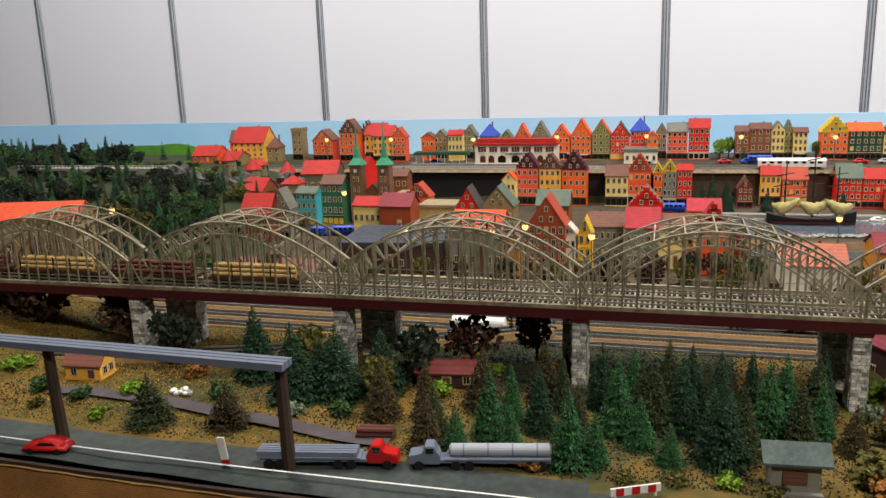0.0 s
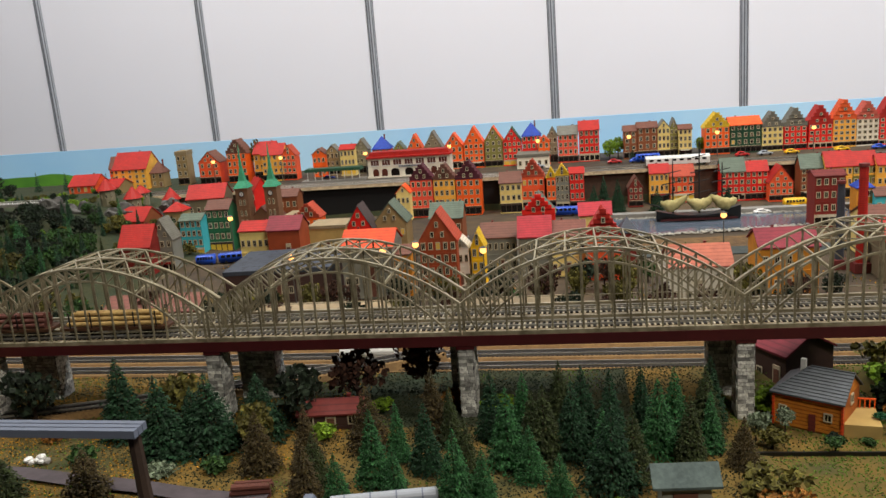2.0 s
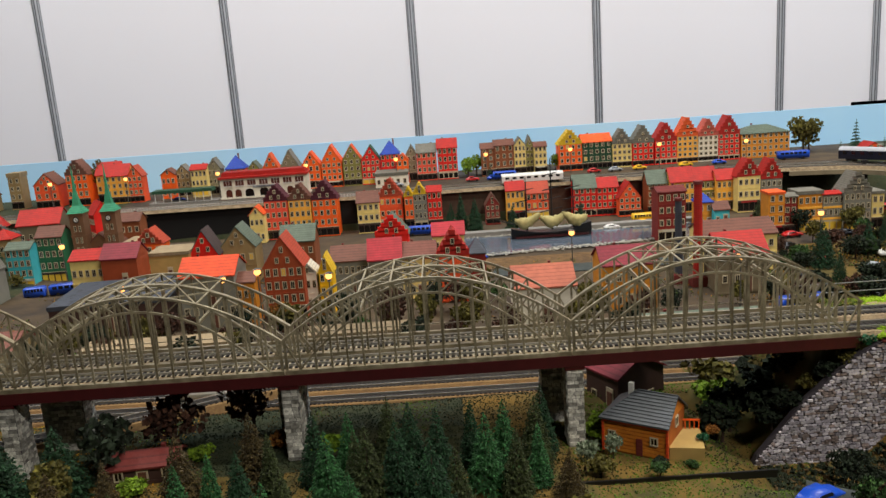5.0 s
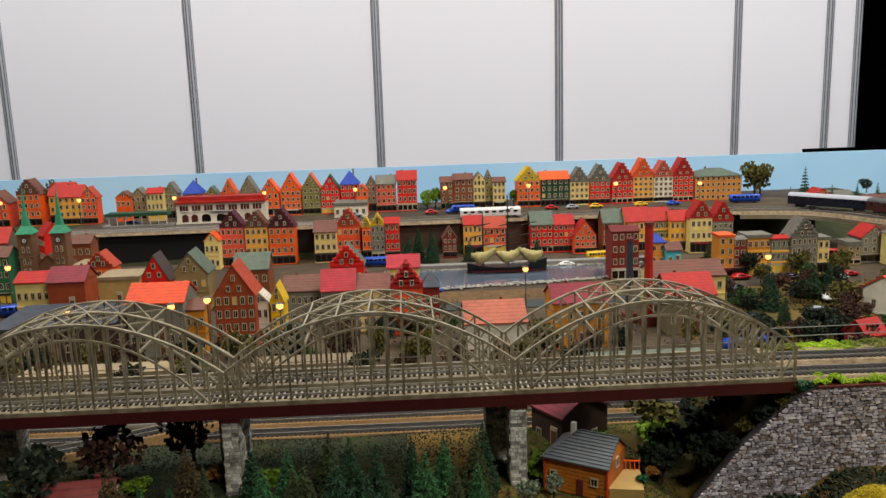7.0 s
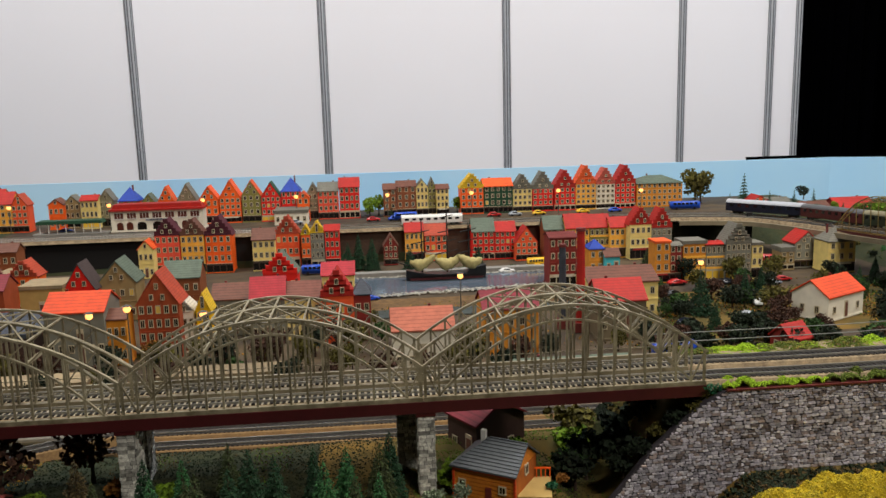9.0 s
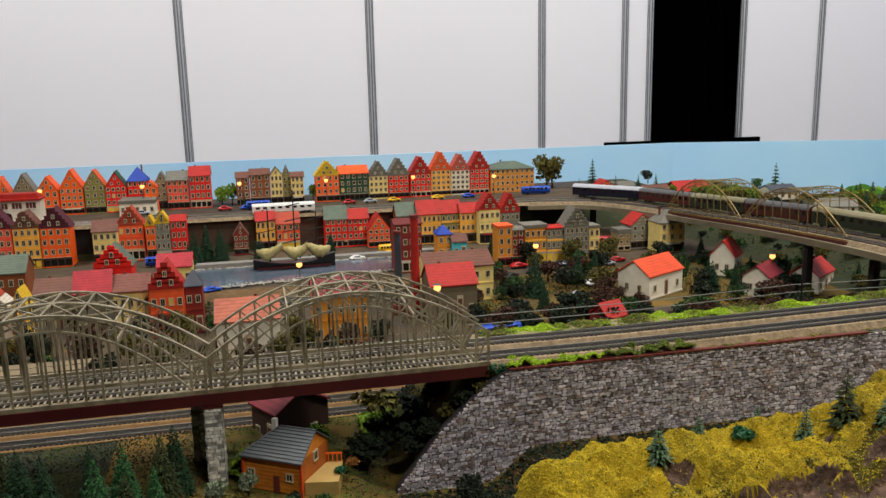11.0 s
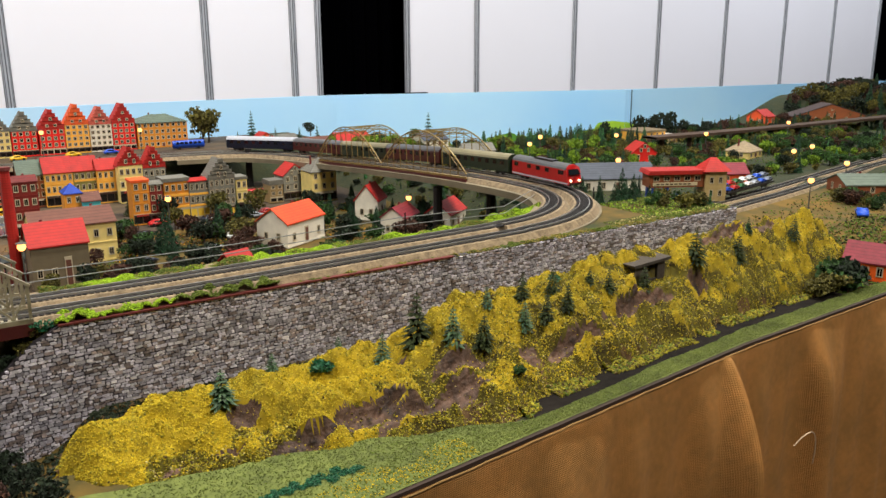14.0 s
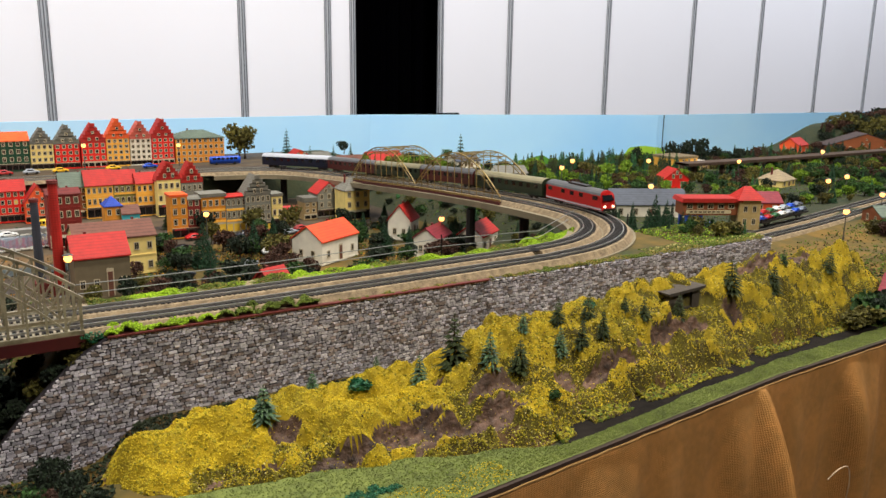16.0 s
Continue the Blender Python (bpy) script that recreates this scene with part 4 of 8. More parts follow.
def pier(x, y, wx, wy, z0, z1):
    r = root("bridge_pier", pose(x, y, z0), "bridge pier of pale rough stone blocks", "bridge pier", "bridge piers")
    h = z1 - z0
    bm = bm_new(); box(bm, -wx / 2, wx / 2, -wy / 2, wy / 2, 0, h)
    part("core", bm, M_MORTAR, r)
    rd = random.Random(int(x * 1000 + y * 77))
    bm = bm_new()
    n = int(h / 0.0042)
    for k in range(n):
        za, zb = h * k / n + 0.0003, h * (k + 1) / n - 0.0003
        for side in range(4):
            L = wx if side % 2 == 0 else wy
            u = -L / 2
            while u < L / 2 - 0.001:
                w = min(rd.uniform(0.005, 0.013), L / 2 - u)
                o = rd.uniform(0.0004, 0.0014)
                a, b = u + 0.0003, u + w - 0.0003
                if side == 0: box(bm, a, b, -wy / 2 - o, -wy / 2 + 0.001, za, zb)
                elif side == 2: box(bm, a, b, wy / 2 - 0.001, wy / 2 + o, za, zb)
                elif side == 1: box(bm, wx / 2 - 0.001, wx / 2 + o, a, b, za, zb)
                else: box(bm, -wx / 2 - o, -wx / 2 + 0.001, a, b, za, zb)
                u += w
    tagged(part("stonework", bm, M_PIER, r), kind="stuff")
    bm = bm_new(); box(bm, -wx / 2 - 0.002, wx / 2 + 0.002, -wy / 2 - 0.002, wy / 2 + 0.002, h, h + 0.004)
    part("cap", bm, M_GIRDER, r)


for k in range(-3, 3):
    xx = BX + SPAN * k
    if xx < 0.62:
        pier(xx + 0.002, 1.196, 0.018, 0.03, 1.14, 1.2445)
        pier(xx - 0.012 if k > 0 else xx + 0.03, 1.265, 0.03 if k > 0 else 0.05, 0.03, 1.12, 1.2445)

# ---- retaining wall ----
WY, WT = 1.172, 1.256
M_STONE = mat("grey_field_stone", "d4d0dc", 0.75, 0.3, 0.003, 0.6, h2="8e8a94", rnd=0.5)
M_STONE_B = mat("brown_field_stone", "bcaca8", 0.75, 0.3, 0.004, 0.5, h2="5a504e", rnd=0.5)
WX0, WX1 = 0.90, 2.03


def wall_left(z):
    pts = ((1.08, 0.765), (1.127, 0.79), (1.19, 0.841), (1.238, 0.893), (WT, 0.925))
    for (za, a), (zb, b) in zip(pts, pts[1:]):
        if z <= zb:
            return a + (b - a) * (z - za) / (zb - za)
    return 0.925


wall = tagged(new("wall_retaining"), "grey field-stone retaining wall below the railway line", "retaining wall", kind="structure")
bm = bm_new()
prism(bm, [(0.767, 1.08), (WX1, 1.08), (WX1, WT), (0.926, WT), (0.894, 1.237), (0.842, 1.189), (0.791, 1.126)], WY + 0.0015, WY + 0.012)
part("core", bm, M_MORTAR, wall)
bm = bm_new()
prism(bm, [(0.926, WT), (1.42, WT), (1.42, WT + 0.002), (0.926, WT + 0.002)], WY - 0.0022, WY + 0.005)
part("coping", bm, mat("red_edging_strip", "6a2a24", 0.7, 0.3, 0.01, 0.3), wall)

rd = random.Random(8)
stones = []
z = 1.085
while z < WT - 0.0015:
    h = rd.uniform(0.0024, 0.0042)
    h = min(h, WT - 0.0005 - z)
    x = wall_left(z + h) + rd.uniform(0.0, 0.002)
    while x < WX1 - 0.003:
        w = min(h * rd.uniform(0.9, 2.5), WX1 - x)
        stones.append((x, z, w, h, rd.random()))
        x += w
    z += h


def stone(bm, x, z, w, h, seed):
    """A flat-faced stone with clipped corners, standing a little proud."""
    q = random.Random(seed)
    g = 0.0003
    x, z = x + q.uniform(-0.0006, 0.0006), z + q.uniform(-0.0007, 0.0007)
    c = min(w, h) * 0.42
    o = [(x + g + c * q.random(), z + g), (x + w - g - c * q.random(), z + g + 0.0006 * q.random()), (x + w - g, z + g + c * q.random()), (x + w - g, z + h - g - c * q.random()),
         (x + w - g - c * q.random(), z + h - g), (x + g + c * q.random(), z + h - g - 0.0006 * q.random()), (x + g, z + h - g - c * q.random()), (x + g, z + g + c * q.random())]
    cx, cz = x + w / 2, z + h / 2
    d = q.uniform(0.0001, 0.0006)
    a = [bm.verts.new((px, WY + 0.0016, pz)) for px, pz in o]
    b = [bm.verts.new((cx + (px - cx) * 0.95, WY - d, cz + (pz - cz) * 0.92)) for px, pz in o]
    bm.faces.new(b)
    for i in range(8):
        bm.faces.new((a[i], a[(i + 1) % 8], b[(i + 1) % 8], b[i]))


near = [s for s in stones if 0.95 < s[0] < 1.20 and s[1] > 1.20][:300]
keep = set(near)
rest = [bm_new(), bm_new(), bm_new()]
for s in stones:
    if s not in keep:
        stone(rest[0 if s[4] < 0.40 else 1 if s[4] < 0.65 else 2], *s)
M_STONES = [M_STONE, M_STONE_B, mat("pale_field_stone", "f2eef6", 0.75, 0.3, 0.004, 0.5, h2="94929a", rnd=0.4)]
for b, m in zip(rest, M_STONES):
    tagged(part("stonework", b, m, wall), kind="stuff")
for s in near:
    bm = bm_new()
    stone(bm, *s)
    part("stone", mesh("stone", bm, M_STONES[0 if s[4] < 0.40 else 1 if s[4] < 0.65 else 2], fix=False), None, wall)

# ---- ground of the mound ----


def profile(pts, x):
    if x <= pts[0][0]:
        return pts[0][1]
    for (a, va), (b, vb) in zip(pts, pts[1:]):
        if x <= b:
            return va + (vb - va) * smoothstep(a, b, x)
    return pts[-1][1]


def ridge(x):
    return profile(((0.85, 1.100), (0.876, 1.140), (0.938, 1.180), (0.987, 1.199), (1.09, 1.206), (1.2, 1.199), (1.26, 1.204), (1.32, 1.226), (1.45, 1.245), (1.66, 1.256), (1.87, 1.261), (2.05, 1.254), (2.13, 1.215), (2.2, 1.157)), x)


def foot(x):
    return profile(((0.87, 1.05), (0.952, 0.982), (1.045, 0.966), (1.157, 0.944), (1.24, 0.916), (1.31, 0.906), (1.38, 0.930), (1.525, 0.946), (1.646, 0.960), (1.787, 0.976), (1.953, 0.988), (2.1, 0.99), (2.2, 1.03)), x) + 0.005 * nz(x, 0, 0.06, 3)


# bare rock faces: place along, place across, half-width, half-depth
ROCKS = ((1.062, 1.018, 0.018, 0.008), (1.09, 0.974, 0.022, 0.006), (1.18, 0.976, 0.042, 0.012), (1.25, 0.954, 0.072, 0.014), (1.12, 0.966, 0.026, 0.006), (1.245, 1.028, 0.016, 0.010), (1.30, 0.984, 0.040, 0.011), (1.395, 0.982, 0.022, 0.010), (1.446, 0.970, 0.028, 0.009),
         (1.484, 0.975, 0.026, 0.010), (1.575, 1.0, 0.020, 0.008), (1.63, 1.004, 0.044, 0.010), (1.736, 1.016, 0.022, 0.008), (1.90, 1.058, 0.075, 0.009), (1.034, 0.988, 0.018, 0.004), (1.82, 1.052, 0.05, 0.006), (1.53, 0.985, 0.012, 0.006), (0.985, 0.998, 0.010, 0.004))


def rocky(x, y):
    """Above 0 inside a bare rock face, with a ragged border."""
    v = max(1 - ((x - a) / p) ** 2 - ((y - b) / q) ** 2 for a, b, p, q in ROCKS if abs(x - a) < 0.09) if any(abs(x - r[0]) < 0.09 for r in ROCKS) else -1
    return v + 0.55 * nz(x, y, 0.02, 14) + 0.14 * nz(x, y, 0.008, 15)


LUMPS = {}
lr = random.Random(77)
for _ in range(430):
    lx, ly = lr.uniform(0.88, 2.12), lr.uniform(0.92, 1.10)
    ls = lr.uniform(0.009, 0.023)
    item = (lx, ly, ls, ls * lr.uniform(0.4, 0.7) * (0.7 + 0.3 * smoothstep(1.08, 1.2, lx)))
    for c in range(int((lx - 0.03) / 0.03), int((lx + 0.03) / 0.03) + 1):
        LUMPS.setdefault(c, []).append(item)


def cushions(x, y):
    """Rounded cushions of turf standing out of the slope."""
    z = 0
    for a, b, s, h in LUMPS.get(int(x / 0.03), ()):
        d = ((x - a) ** 2 + ((y - b) * 1.15) ** 2) / (s * s)
        if d < 1:
            z = max(z, h * (1 - d) ** 0.75)
    return z


def mz(x, y):
    f = foot(x)
    base = 1.150 - 0.045 * (1 - smoothstep(0.87, 0.96, x))
    h = ridge(x) - base
    v = (y - f) / (1.06 - f) if f < 1.055 else 1
    if v <= 0:
        return base - 0.004
    w = smoothstep(1.065, 1.135, y)
    p = 0.30 * smoothstep(0, 0.20, v) + 0.20 * smoothstep(0.16, 0.45, v) + 0.25 * smoothstep(0.42, 0.66, v) + 0.25 * smoothstep(0.6, 1.0, v) - 0.97 * w
    k = min(1, h * 20) * smoothstep(0, 0.08, v) * (1 - 0.6 * w)
    r = smoothstep(0.0, 0.6, rocky(x, y))
    bumps = 0.024 * nz(x, y, 0.06, 7) + 0.013 * (0.35 - abs(nz(x, y, 0.022, 9))) + 0.004 * nz(x, y, 0.008, 13) + 1.35 * cushions(x, y) * (1 - 0.8 * w) - 0.009
    z = base + h * p + k * (bumps * (1 - 0.7 * r) - 0.011 * r + 0.006 * r * nz(x, y * 2, 0.012, 19))
    # level ground before the shelter's doorway
    if abs(x - 1.657) < 0.05 and 0.985 < y < 1.04:
        z = min(z, 1.214)
    return z


M_TURF = mat("golden_turf", "b09612", 0.95, 0.4, 0.012, 0.7, h2="7e6e10")
M_TURF_O = mat("olive_turf", "665e10", 0.95, 0.4, 0.008, 1.0, h2="362c0c")
M_ROCK = mat("brown_cork_rock", "6e5240", 0.7, 0.4, 0.008, 1.0, h2="2c2018", bsize=0.03)
M_FLAKE = [mat("golden_foam", "c6ac12", 0.9, 0.3, 0.012, 0, h2="9c8c10", rnd=0.2), mat("olive_foam", "8c8414", 0.9, 0.3, 0.01, 0, rnd=0.4), mat("pale_foam", "ccc078", 0.8, 0.3, 0.01, 0, rnd=0.3), mat("brown_foam", "4c3c14", 0.95, 0.3, 0.01, 0, rnd=0.4)]


def golden(x, y):
    """How golden the turf is: bright on the western knoll, olive towards the east and the foot."""
    v = y + 0.9 * mz(x, y)
    # The cushion term darkens the creases, painting in the shade between cushions.
    return 0.55 * nz(x, v, 0.10, 21) + 0.55 * nz(x, v, 0.026, 23) + 0.36 - 0.46 * smoothstep(1.12, 1.35, x) + 0.35 * smoothstep(1.45, 1.25, x) * smoothstep(1.0, 1.04, y) - 0.6 * (1 - smoothstep(0.12, 0.42, (mz(x, y) - 1.15) / max(0.03, ridge(x) - 1.15))) + 0.15 * smoothstep(1.0, 1.05, y) + (55 * min(cushions(x, y), 0.010) - 0.28) * (0.6 + 0.4 * smoothstep(0.98, 1.15, x))


bm = bm_new()
nx, ny = 620, 120
g = []
for i in range(nx + 1):
    x = 0.86 + 1.35 * i / nx
    f0 = foot(x)
    g.append([bm.verts.new((x, y, mz(x, y))) for y in [f0 - 0.002 + (1.169 - f0 + 0.002) * (j / ny) for j in range(ny + 1)]])
for i in range(nx):
    for j in range(ny):
        f = bm.faces.new((g[i][j], g[i + 1][j], g[i + 1][j + 1], g[i][j + 1]))
        c = f.calc_center_median()
        f.material_index = 3 if c.z < 1.148 or c.z < 1.157 and c.y > 1.07 else 1 if rocky(c.x, c.y) > 0.1 else 0 if golden(c.x, c.y) > 0 else 2 if golden(c.x, c.y) > -0.85 else 4
mound = tagged(part("mound", bm, [M_TURF, M_ROCK, M_TURF_O, M_SCRUB_SHADE, M_EARTH], smooth=True), "rocky mound covered in golden and olive foam turf", "mound", kind="structure")
rd = random.Random(5)
vs, fs = [[], [], [], []], [[], [], [], []]
for k in range(150000):
    x = rd.uniform(0.87, 2.2) if rd.random() < 0.7 else rd.uniform(0.9, 1.55)
    f = foot(x)
    y = f + (1.165 - f) * rd.random() ** 1.25
    if rocky(x, y) > 0.0 and rd.random() < 0.93 or mz(x, y) < (1.156 if y > 1.07 else 1.145):
        continue
    m = golden(x, y) + rd.uniform(-1, 1) * (0.35 + 0.55 * smoothstep(1.15, 1.4, x))
    if m < -0.35 and rd.random() < 0.5:
        continue
    b = (0 if rd.random() < 0.93 else 1) if m > 0 else 1 if rd.random() < 0.60 else 2 if rd.random() < 0.16 else 3 if rd.random() < 0.5 else 0
    s = rd.uniform(0.0004, 0.0011) * (1.0 if b in (0, 2) else 1.3)
    c = Vector((x, y, mz(x, y) + s * 0.35))
    ax = Euler((rd.uniform(-1.2, 1.2), rd.uniform(-1.2, 1.2), rd.uniform(0, 6.28))).to_matrix()
    o = len(vs[b])
    vs[b] += [tuple(c + ax @ Vector(v) * s) for v in ((-1, -0.8, 0.2), (0.9, -1, -0.2), (1, 0.8, 0.3), (-0.8, 1, -0.2), (0, 0, 0.9))]
    fs[b] += [(o, o + 1, o + 4), (o + 1, o + 2, o + 4), (o + 2, o + 3, o + 4), (o + 3, o, o + 4)]
for v, f, m, w in zip(vs, fs, M_FLAKE, ("golden", "olive", "pale straw", "brown")):
    me = bpy.data.meshes.new("turf_tufts")
    me.from_pydata(v, [], f)
    me.materials.append(m)
    tagged(new("turf_tufts", me), "%s foam tufts scattered over the mound" % w, "turf tufts", kind="stuff")

# lawn strip and stream bed along the table's edge


def strip(name, x0, x1, n, ya, yb, z, m, label, cat):
    b = bm_new()
    prev = None
    for i in range(n + 1):
        x = x0 + (x1 - x0) * i / n
        row = [b.verts.new((x, ya(x) + (yb(x) - ya(x)) * j / 8, z + 0.0007 * nz(x, j, 0.02, 3))) for j in range(9)]
        if prev:
            for j in range(8):
                b.faces.new((prev[j], row[j], row[j + 1], prev[j + 1]))
        prev = row
    return setting(name, b, m, label, cat)


def lawn_top(x):
    return profile(((0.9, 1.0), (0.952, 0.99), (1.045, 0.975), (1.157, 0.952), (1.24, 0.924), (1.335, 0.893), (1.435, 0.905), (1.594, 0.927), (1.80, 0.947), (1.983, 0.950), (2.1, 0.955), (2.4, 0.97)), x) + 0.003 * nz(x, 1, 0.03, 6)


strip("ground_lawn", 0.9, 2.4, 300, lambda x: edge(x) - 0.002, lawn_top, 1.1535, M_LAWN, "pale green lawn strip along the table edge", "lawn")
strip("ground_stream", 1.335, 2.02, 150, lawn_top, lambda x: foot(x) + 0.012, 1.1515, M_STREAM, "dark stream bed below the mound", "stream")

# ---- burlap skirt ----
bm = bm_new()
nx, nzz = 1100, 34
g = []


def fold(x, u):
    """How far the cloth bulges out at x; u runs from the edge down."""
    a = 0.008 + 0.007 * math.sin(x * 21 + 1.8 * math.sin(x * 3.1)) + 0.005 * math.sin(x * 47 + 0.7) + 0.003 * math.sin(x * 95 + 2 * u)
    k = min(0.050, 0.008 + 0.16 * u) * max(0.0, 1 - abs(x - 1.650 - 0.02 * u) / (0.008 + 0.125 * u)) * smoothstep(0.010, 0.03, u)
    k2 = 0.016 * math.exp(-((x - 1.86 - 0.05 * u) / 0.022) ** 2) * smoothstep(0.0, 0.2, u) + 0.015 * math.exp(-((x - 2.05 - 0.03 * u) / 0.03) ** 2) * smoothstep(0.0, 0.3, u)
    return a * smoothstep(0, 0.25, u) + k + k2


for i in range(nx + 1):
    x = -2.6 + 8.0 * i / nx
    g.append([bm.verts.new((x, edge(x) - 0.009 - fold(x, j / nzz) - 0.05 * (j / nzz) ** 1.5 * 0.3, 1.1503 + 0.0006 * math.sin(x * 40) - 1.1 * (j / nzz) ** 1.5)) for j in range(nzz + 1)])
for i in range(nx):
    for j in range(nzz):
        bm.faces.new((g[i][j], g[i + 1][j], g[i + 1][j + 1], g[i][j + 1]))
# weave
nt = M_BURLAP.node_tree
wv = [nt.nodes.new("ShaderNodeTexWave") for _ in range(2)]
tc = nt.nodes.new("ShaderNodeTexCoord")
mx = nt.nodes.new("ShaderNodeMath"); mx.operation = "MAXIMUM"
for w, d in zip(wv, ("X", "Z")):
    w.bands_direction = d
    w.inputs["Scale"].default_value, w.inputs["Distortion"].default_value, w.inputs["Detail"].default_value = 150, 1.2, 1
    nt.links.new(tc.outputs["Object"], w.inputs["Vector"])
nt.links.new(wv[0].outputs["Fac"], mx.inputs[0]); nt.links.new(wv[1].outputs["Fac"], mx.inputs[1])
bp = [n for n in nt.nodes if n.type == "BUMP"][0]
nt.links.new(mx.outputs[0], bp.inputs["Height"])
bp.inputs["Strength"].default_value, bp.inputs["Distance"].default_value = 0.6, 0.001

# tufts on the strip between wall and track
LIME = [mat("lime_flock", "92b41a", 0.95, 0.3, 0.01, 0, rnd=0.25), mat("moss_flock", "5a6a1c", 0.95, 0.3, 0.01, 0, rnd=0.3), mat("straw_flock", "8a7a34", 0.95, 0.3, 0.01, 0)]


def flock(name, n, area_fn, zf, mats, weights, s0, s1, label, seed):
    """Thousands of tiny foam flakes strewn over a surface, one object a colour."""
    q = random.Random(seed)
    vs, fs = [[] for _ in mats], [[] for _ in mats]
    for _ in range(n):
        x, y = area_fn(q)
        i = weights(x, y, q)
        if i is None:
            continue
        s = q.uniform(s0, s1)
        c = Vector((x, y, zf(x, y) + s * 0.3))
        ax = Euler((q.uniform(-1.2, 1.2), q.uniform(-1.2, 1.2), q.uniform(0, 6.28))).to_matrix()
        o = len(vs[i])
        vs[i] += [tuple(c + ax @ Vector(v) * s) for v in ((-1, -0.7, 0.2), (0.9, -0.8, -0.2), (0.1, 1, 0.1), (0, 0, 1.0))]
        fs[i] += [(o, o + 1, o + 3), (o + 1, o + 2, o + 3), (o + 2, o, o + 3)]
    for v, f, m in zip(vs, fs, mats):
        me = bpy.data.meshes.new(name)
        me.from_pydata(v, [], f)
        me.materials.append(m)
        tagged(new(name, me), label, "ground cover", kind="stuff")


flock("verge_flock", 38000, lambda q: (0.925 + 1.09 * q.random() ** 1.5, WY + 0.001 + 0.017 * q.random()), lambda x, y: WT - 0.002 + (0.018 if x < 1.17 else 0.006) * abs(nz(x, y, 0.022, 31)) + (0.004 if x < 1.17 else 0) + 0.003 * nz(x * 3, y, 0.01, 8),
      LIME, lambda x, y, q: (0 if x < 1.045 + 0.02 * nz(y, x, 0.01, 4) and q.random() < 0.9 else 1 if x < 1.19 or nz(x, 0, 0.06, 5) > 0.15 or q.random() < 0.25 else 2 if q.random() < 0.4 else None), 0.0006, 0.0019, "lime and moss flock along the wall top", 41)
flock("verge_flock", 24000, lambda q: (lambda x: (x, 1.312 + 0.04 * q.random() + max(0, x - 1.5) ** 1.6 * 0.55))(0.93 + 0.90 * q.random()), lambda x, y: 1.250 - 0.3 * max(0, y - 1.34 - max(0, x - 1.5) ** 1.6 * 0.55) + 0.012 * abs(nz(x, y, 0.03, 33)),
      LIME, lambda x, y, q: 0 if nz(x, 0, 0.07, 8) + q.uniform(-0.2, 0.2) > 0.0 else 1 if q.random() < 0.8 else 2, 0.0007, 0.0020, "green flock along the inner side of the line", 42)
UNDER = [mat("dark_undergrowth", "1c2810", 0.95, 0.3, 0.01, 0, rnd=0.4), mat("leaf_litter", "54401e", 0.95, 0.3, 0.01, 0, rnd=0.4), mat("ochre_meadow", "b0801c", 0.95, 0.3, 0.01, 0, rnd=0.4), mat("fresh_meadow", "54701c", 0.95, 0.3, 0.01, 0, rnd=0.4)]


def q_n(x, y):
    return abs(nz(x, y, 0.03, 81))


def under(x, y, q):
    if x < 0.45 and y < edge(x) + 0.08:
        return None
    a = nz(x, y, 0.09, 51) + q.uniform(-0.3, 0.3)
    if x > 0.12 and x < 0.57:
        return 0 if a > -0.3 else 1 if a > -0.5 else 3
    if x > 0.57:
        return 3 if a > -0.25 else 0
    return 0 if a > 0.15 else 2 if a > -0.12 else 3 if a > -0.3 else 1


flock("undergrowth", 80000, lambda q: (-0.95 + 1.8 * q.random(), 0.93 + 0.45 * q.random()), lambda x, y: gz(x, y), UNDER, under, 0.0005, 0.0016, "mixed foam undergrowth on the valley floor", 43)
flock("lawn_flock", 34000, lambda q: (lambda x: (x, edge(x) + (lawn_top(x) - edge(x)) * q.random()))(0.93 + 1.3 * q.random()), lambda x, y: 1.1535, [M_LAWN, LIME[1], M_FLAKE[0], M_FLAKE[2]],
      lambda x, y, q: (1 if q.random() < 0.5 else 2) if x < 1.24 and y < edge(x) + 0.04 + 0.02 * nz(x, y, 0.05, 5) and q.random() < 0.8 else q.choice((0, 0, 0, 0, 1)), 0.0005, 0.0012, "pale green and golden flock on the lawn", 47)
flock("verge_flock", 12000, lambda q: (lambda x: (x, foot(x) - 0.012 + 0.026 * q.random()))(1.33 + 0.8 * q.random()), lambda x, y: 1.151 + 0.012 * abs(nz(x, y, 0.03, 71)) * smoothstep(foot(x) - 0.012, foot(x) + 0.006, y), [M_FLAKE[1], LIME[1], M_FLAKE[3]],
      lambda x, y, q: q.choice((0, 0, 1, 2)) if nz(x, 0, 0.05, 72) > -0.15 else None, 0.001, 0.0035, "olive flock hanging over the stream", 49)
flock("verge_flock", 4500, lambda q: (1.28 + 0.76 * q.random(), WY + 0.004 + 0.045 * q.random()), lambda x, y: 1.2535, [M_LAWN, LIME[1], M_FLAKE[2]], lambda x, y, q: q.choice((0, 0, 1, 2)) if y < 1.19 or x > 1.75 else None, 0.0006, 0.002, "pale grass along the wall top", 50)
flock("undergrowth", 6000, lambda q: (lambda x: (x, (0.93 if x < 0.9 else 1.075) + (0.235 if x < 0.9 else 0.09) * q.random()))(0.79 + 0.5 * q.random() ** 1.6), lambda x, y: (max(gz(x, y), mz(x, y)) if x > 0.87 else gz(x, y)) + 0.004 * q_n(x, y), [UNDER[0], UNDER[1]], lambda x, y, q: (0 if q.random() < 0.8 else 1) if x < 0.87 or mz(x, y) < 1.155 else None, 0.0012, 0.004, "dark undergrowth at the foot of the wall", 51)
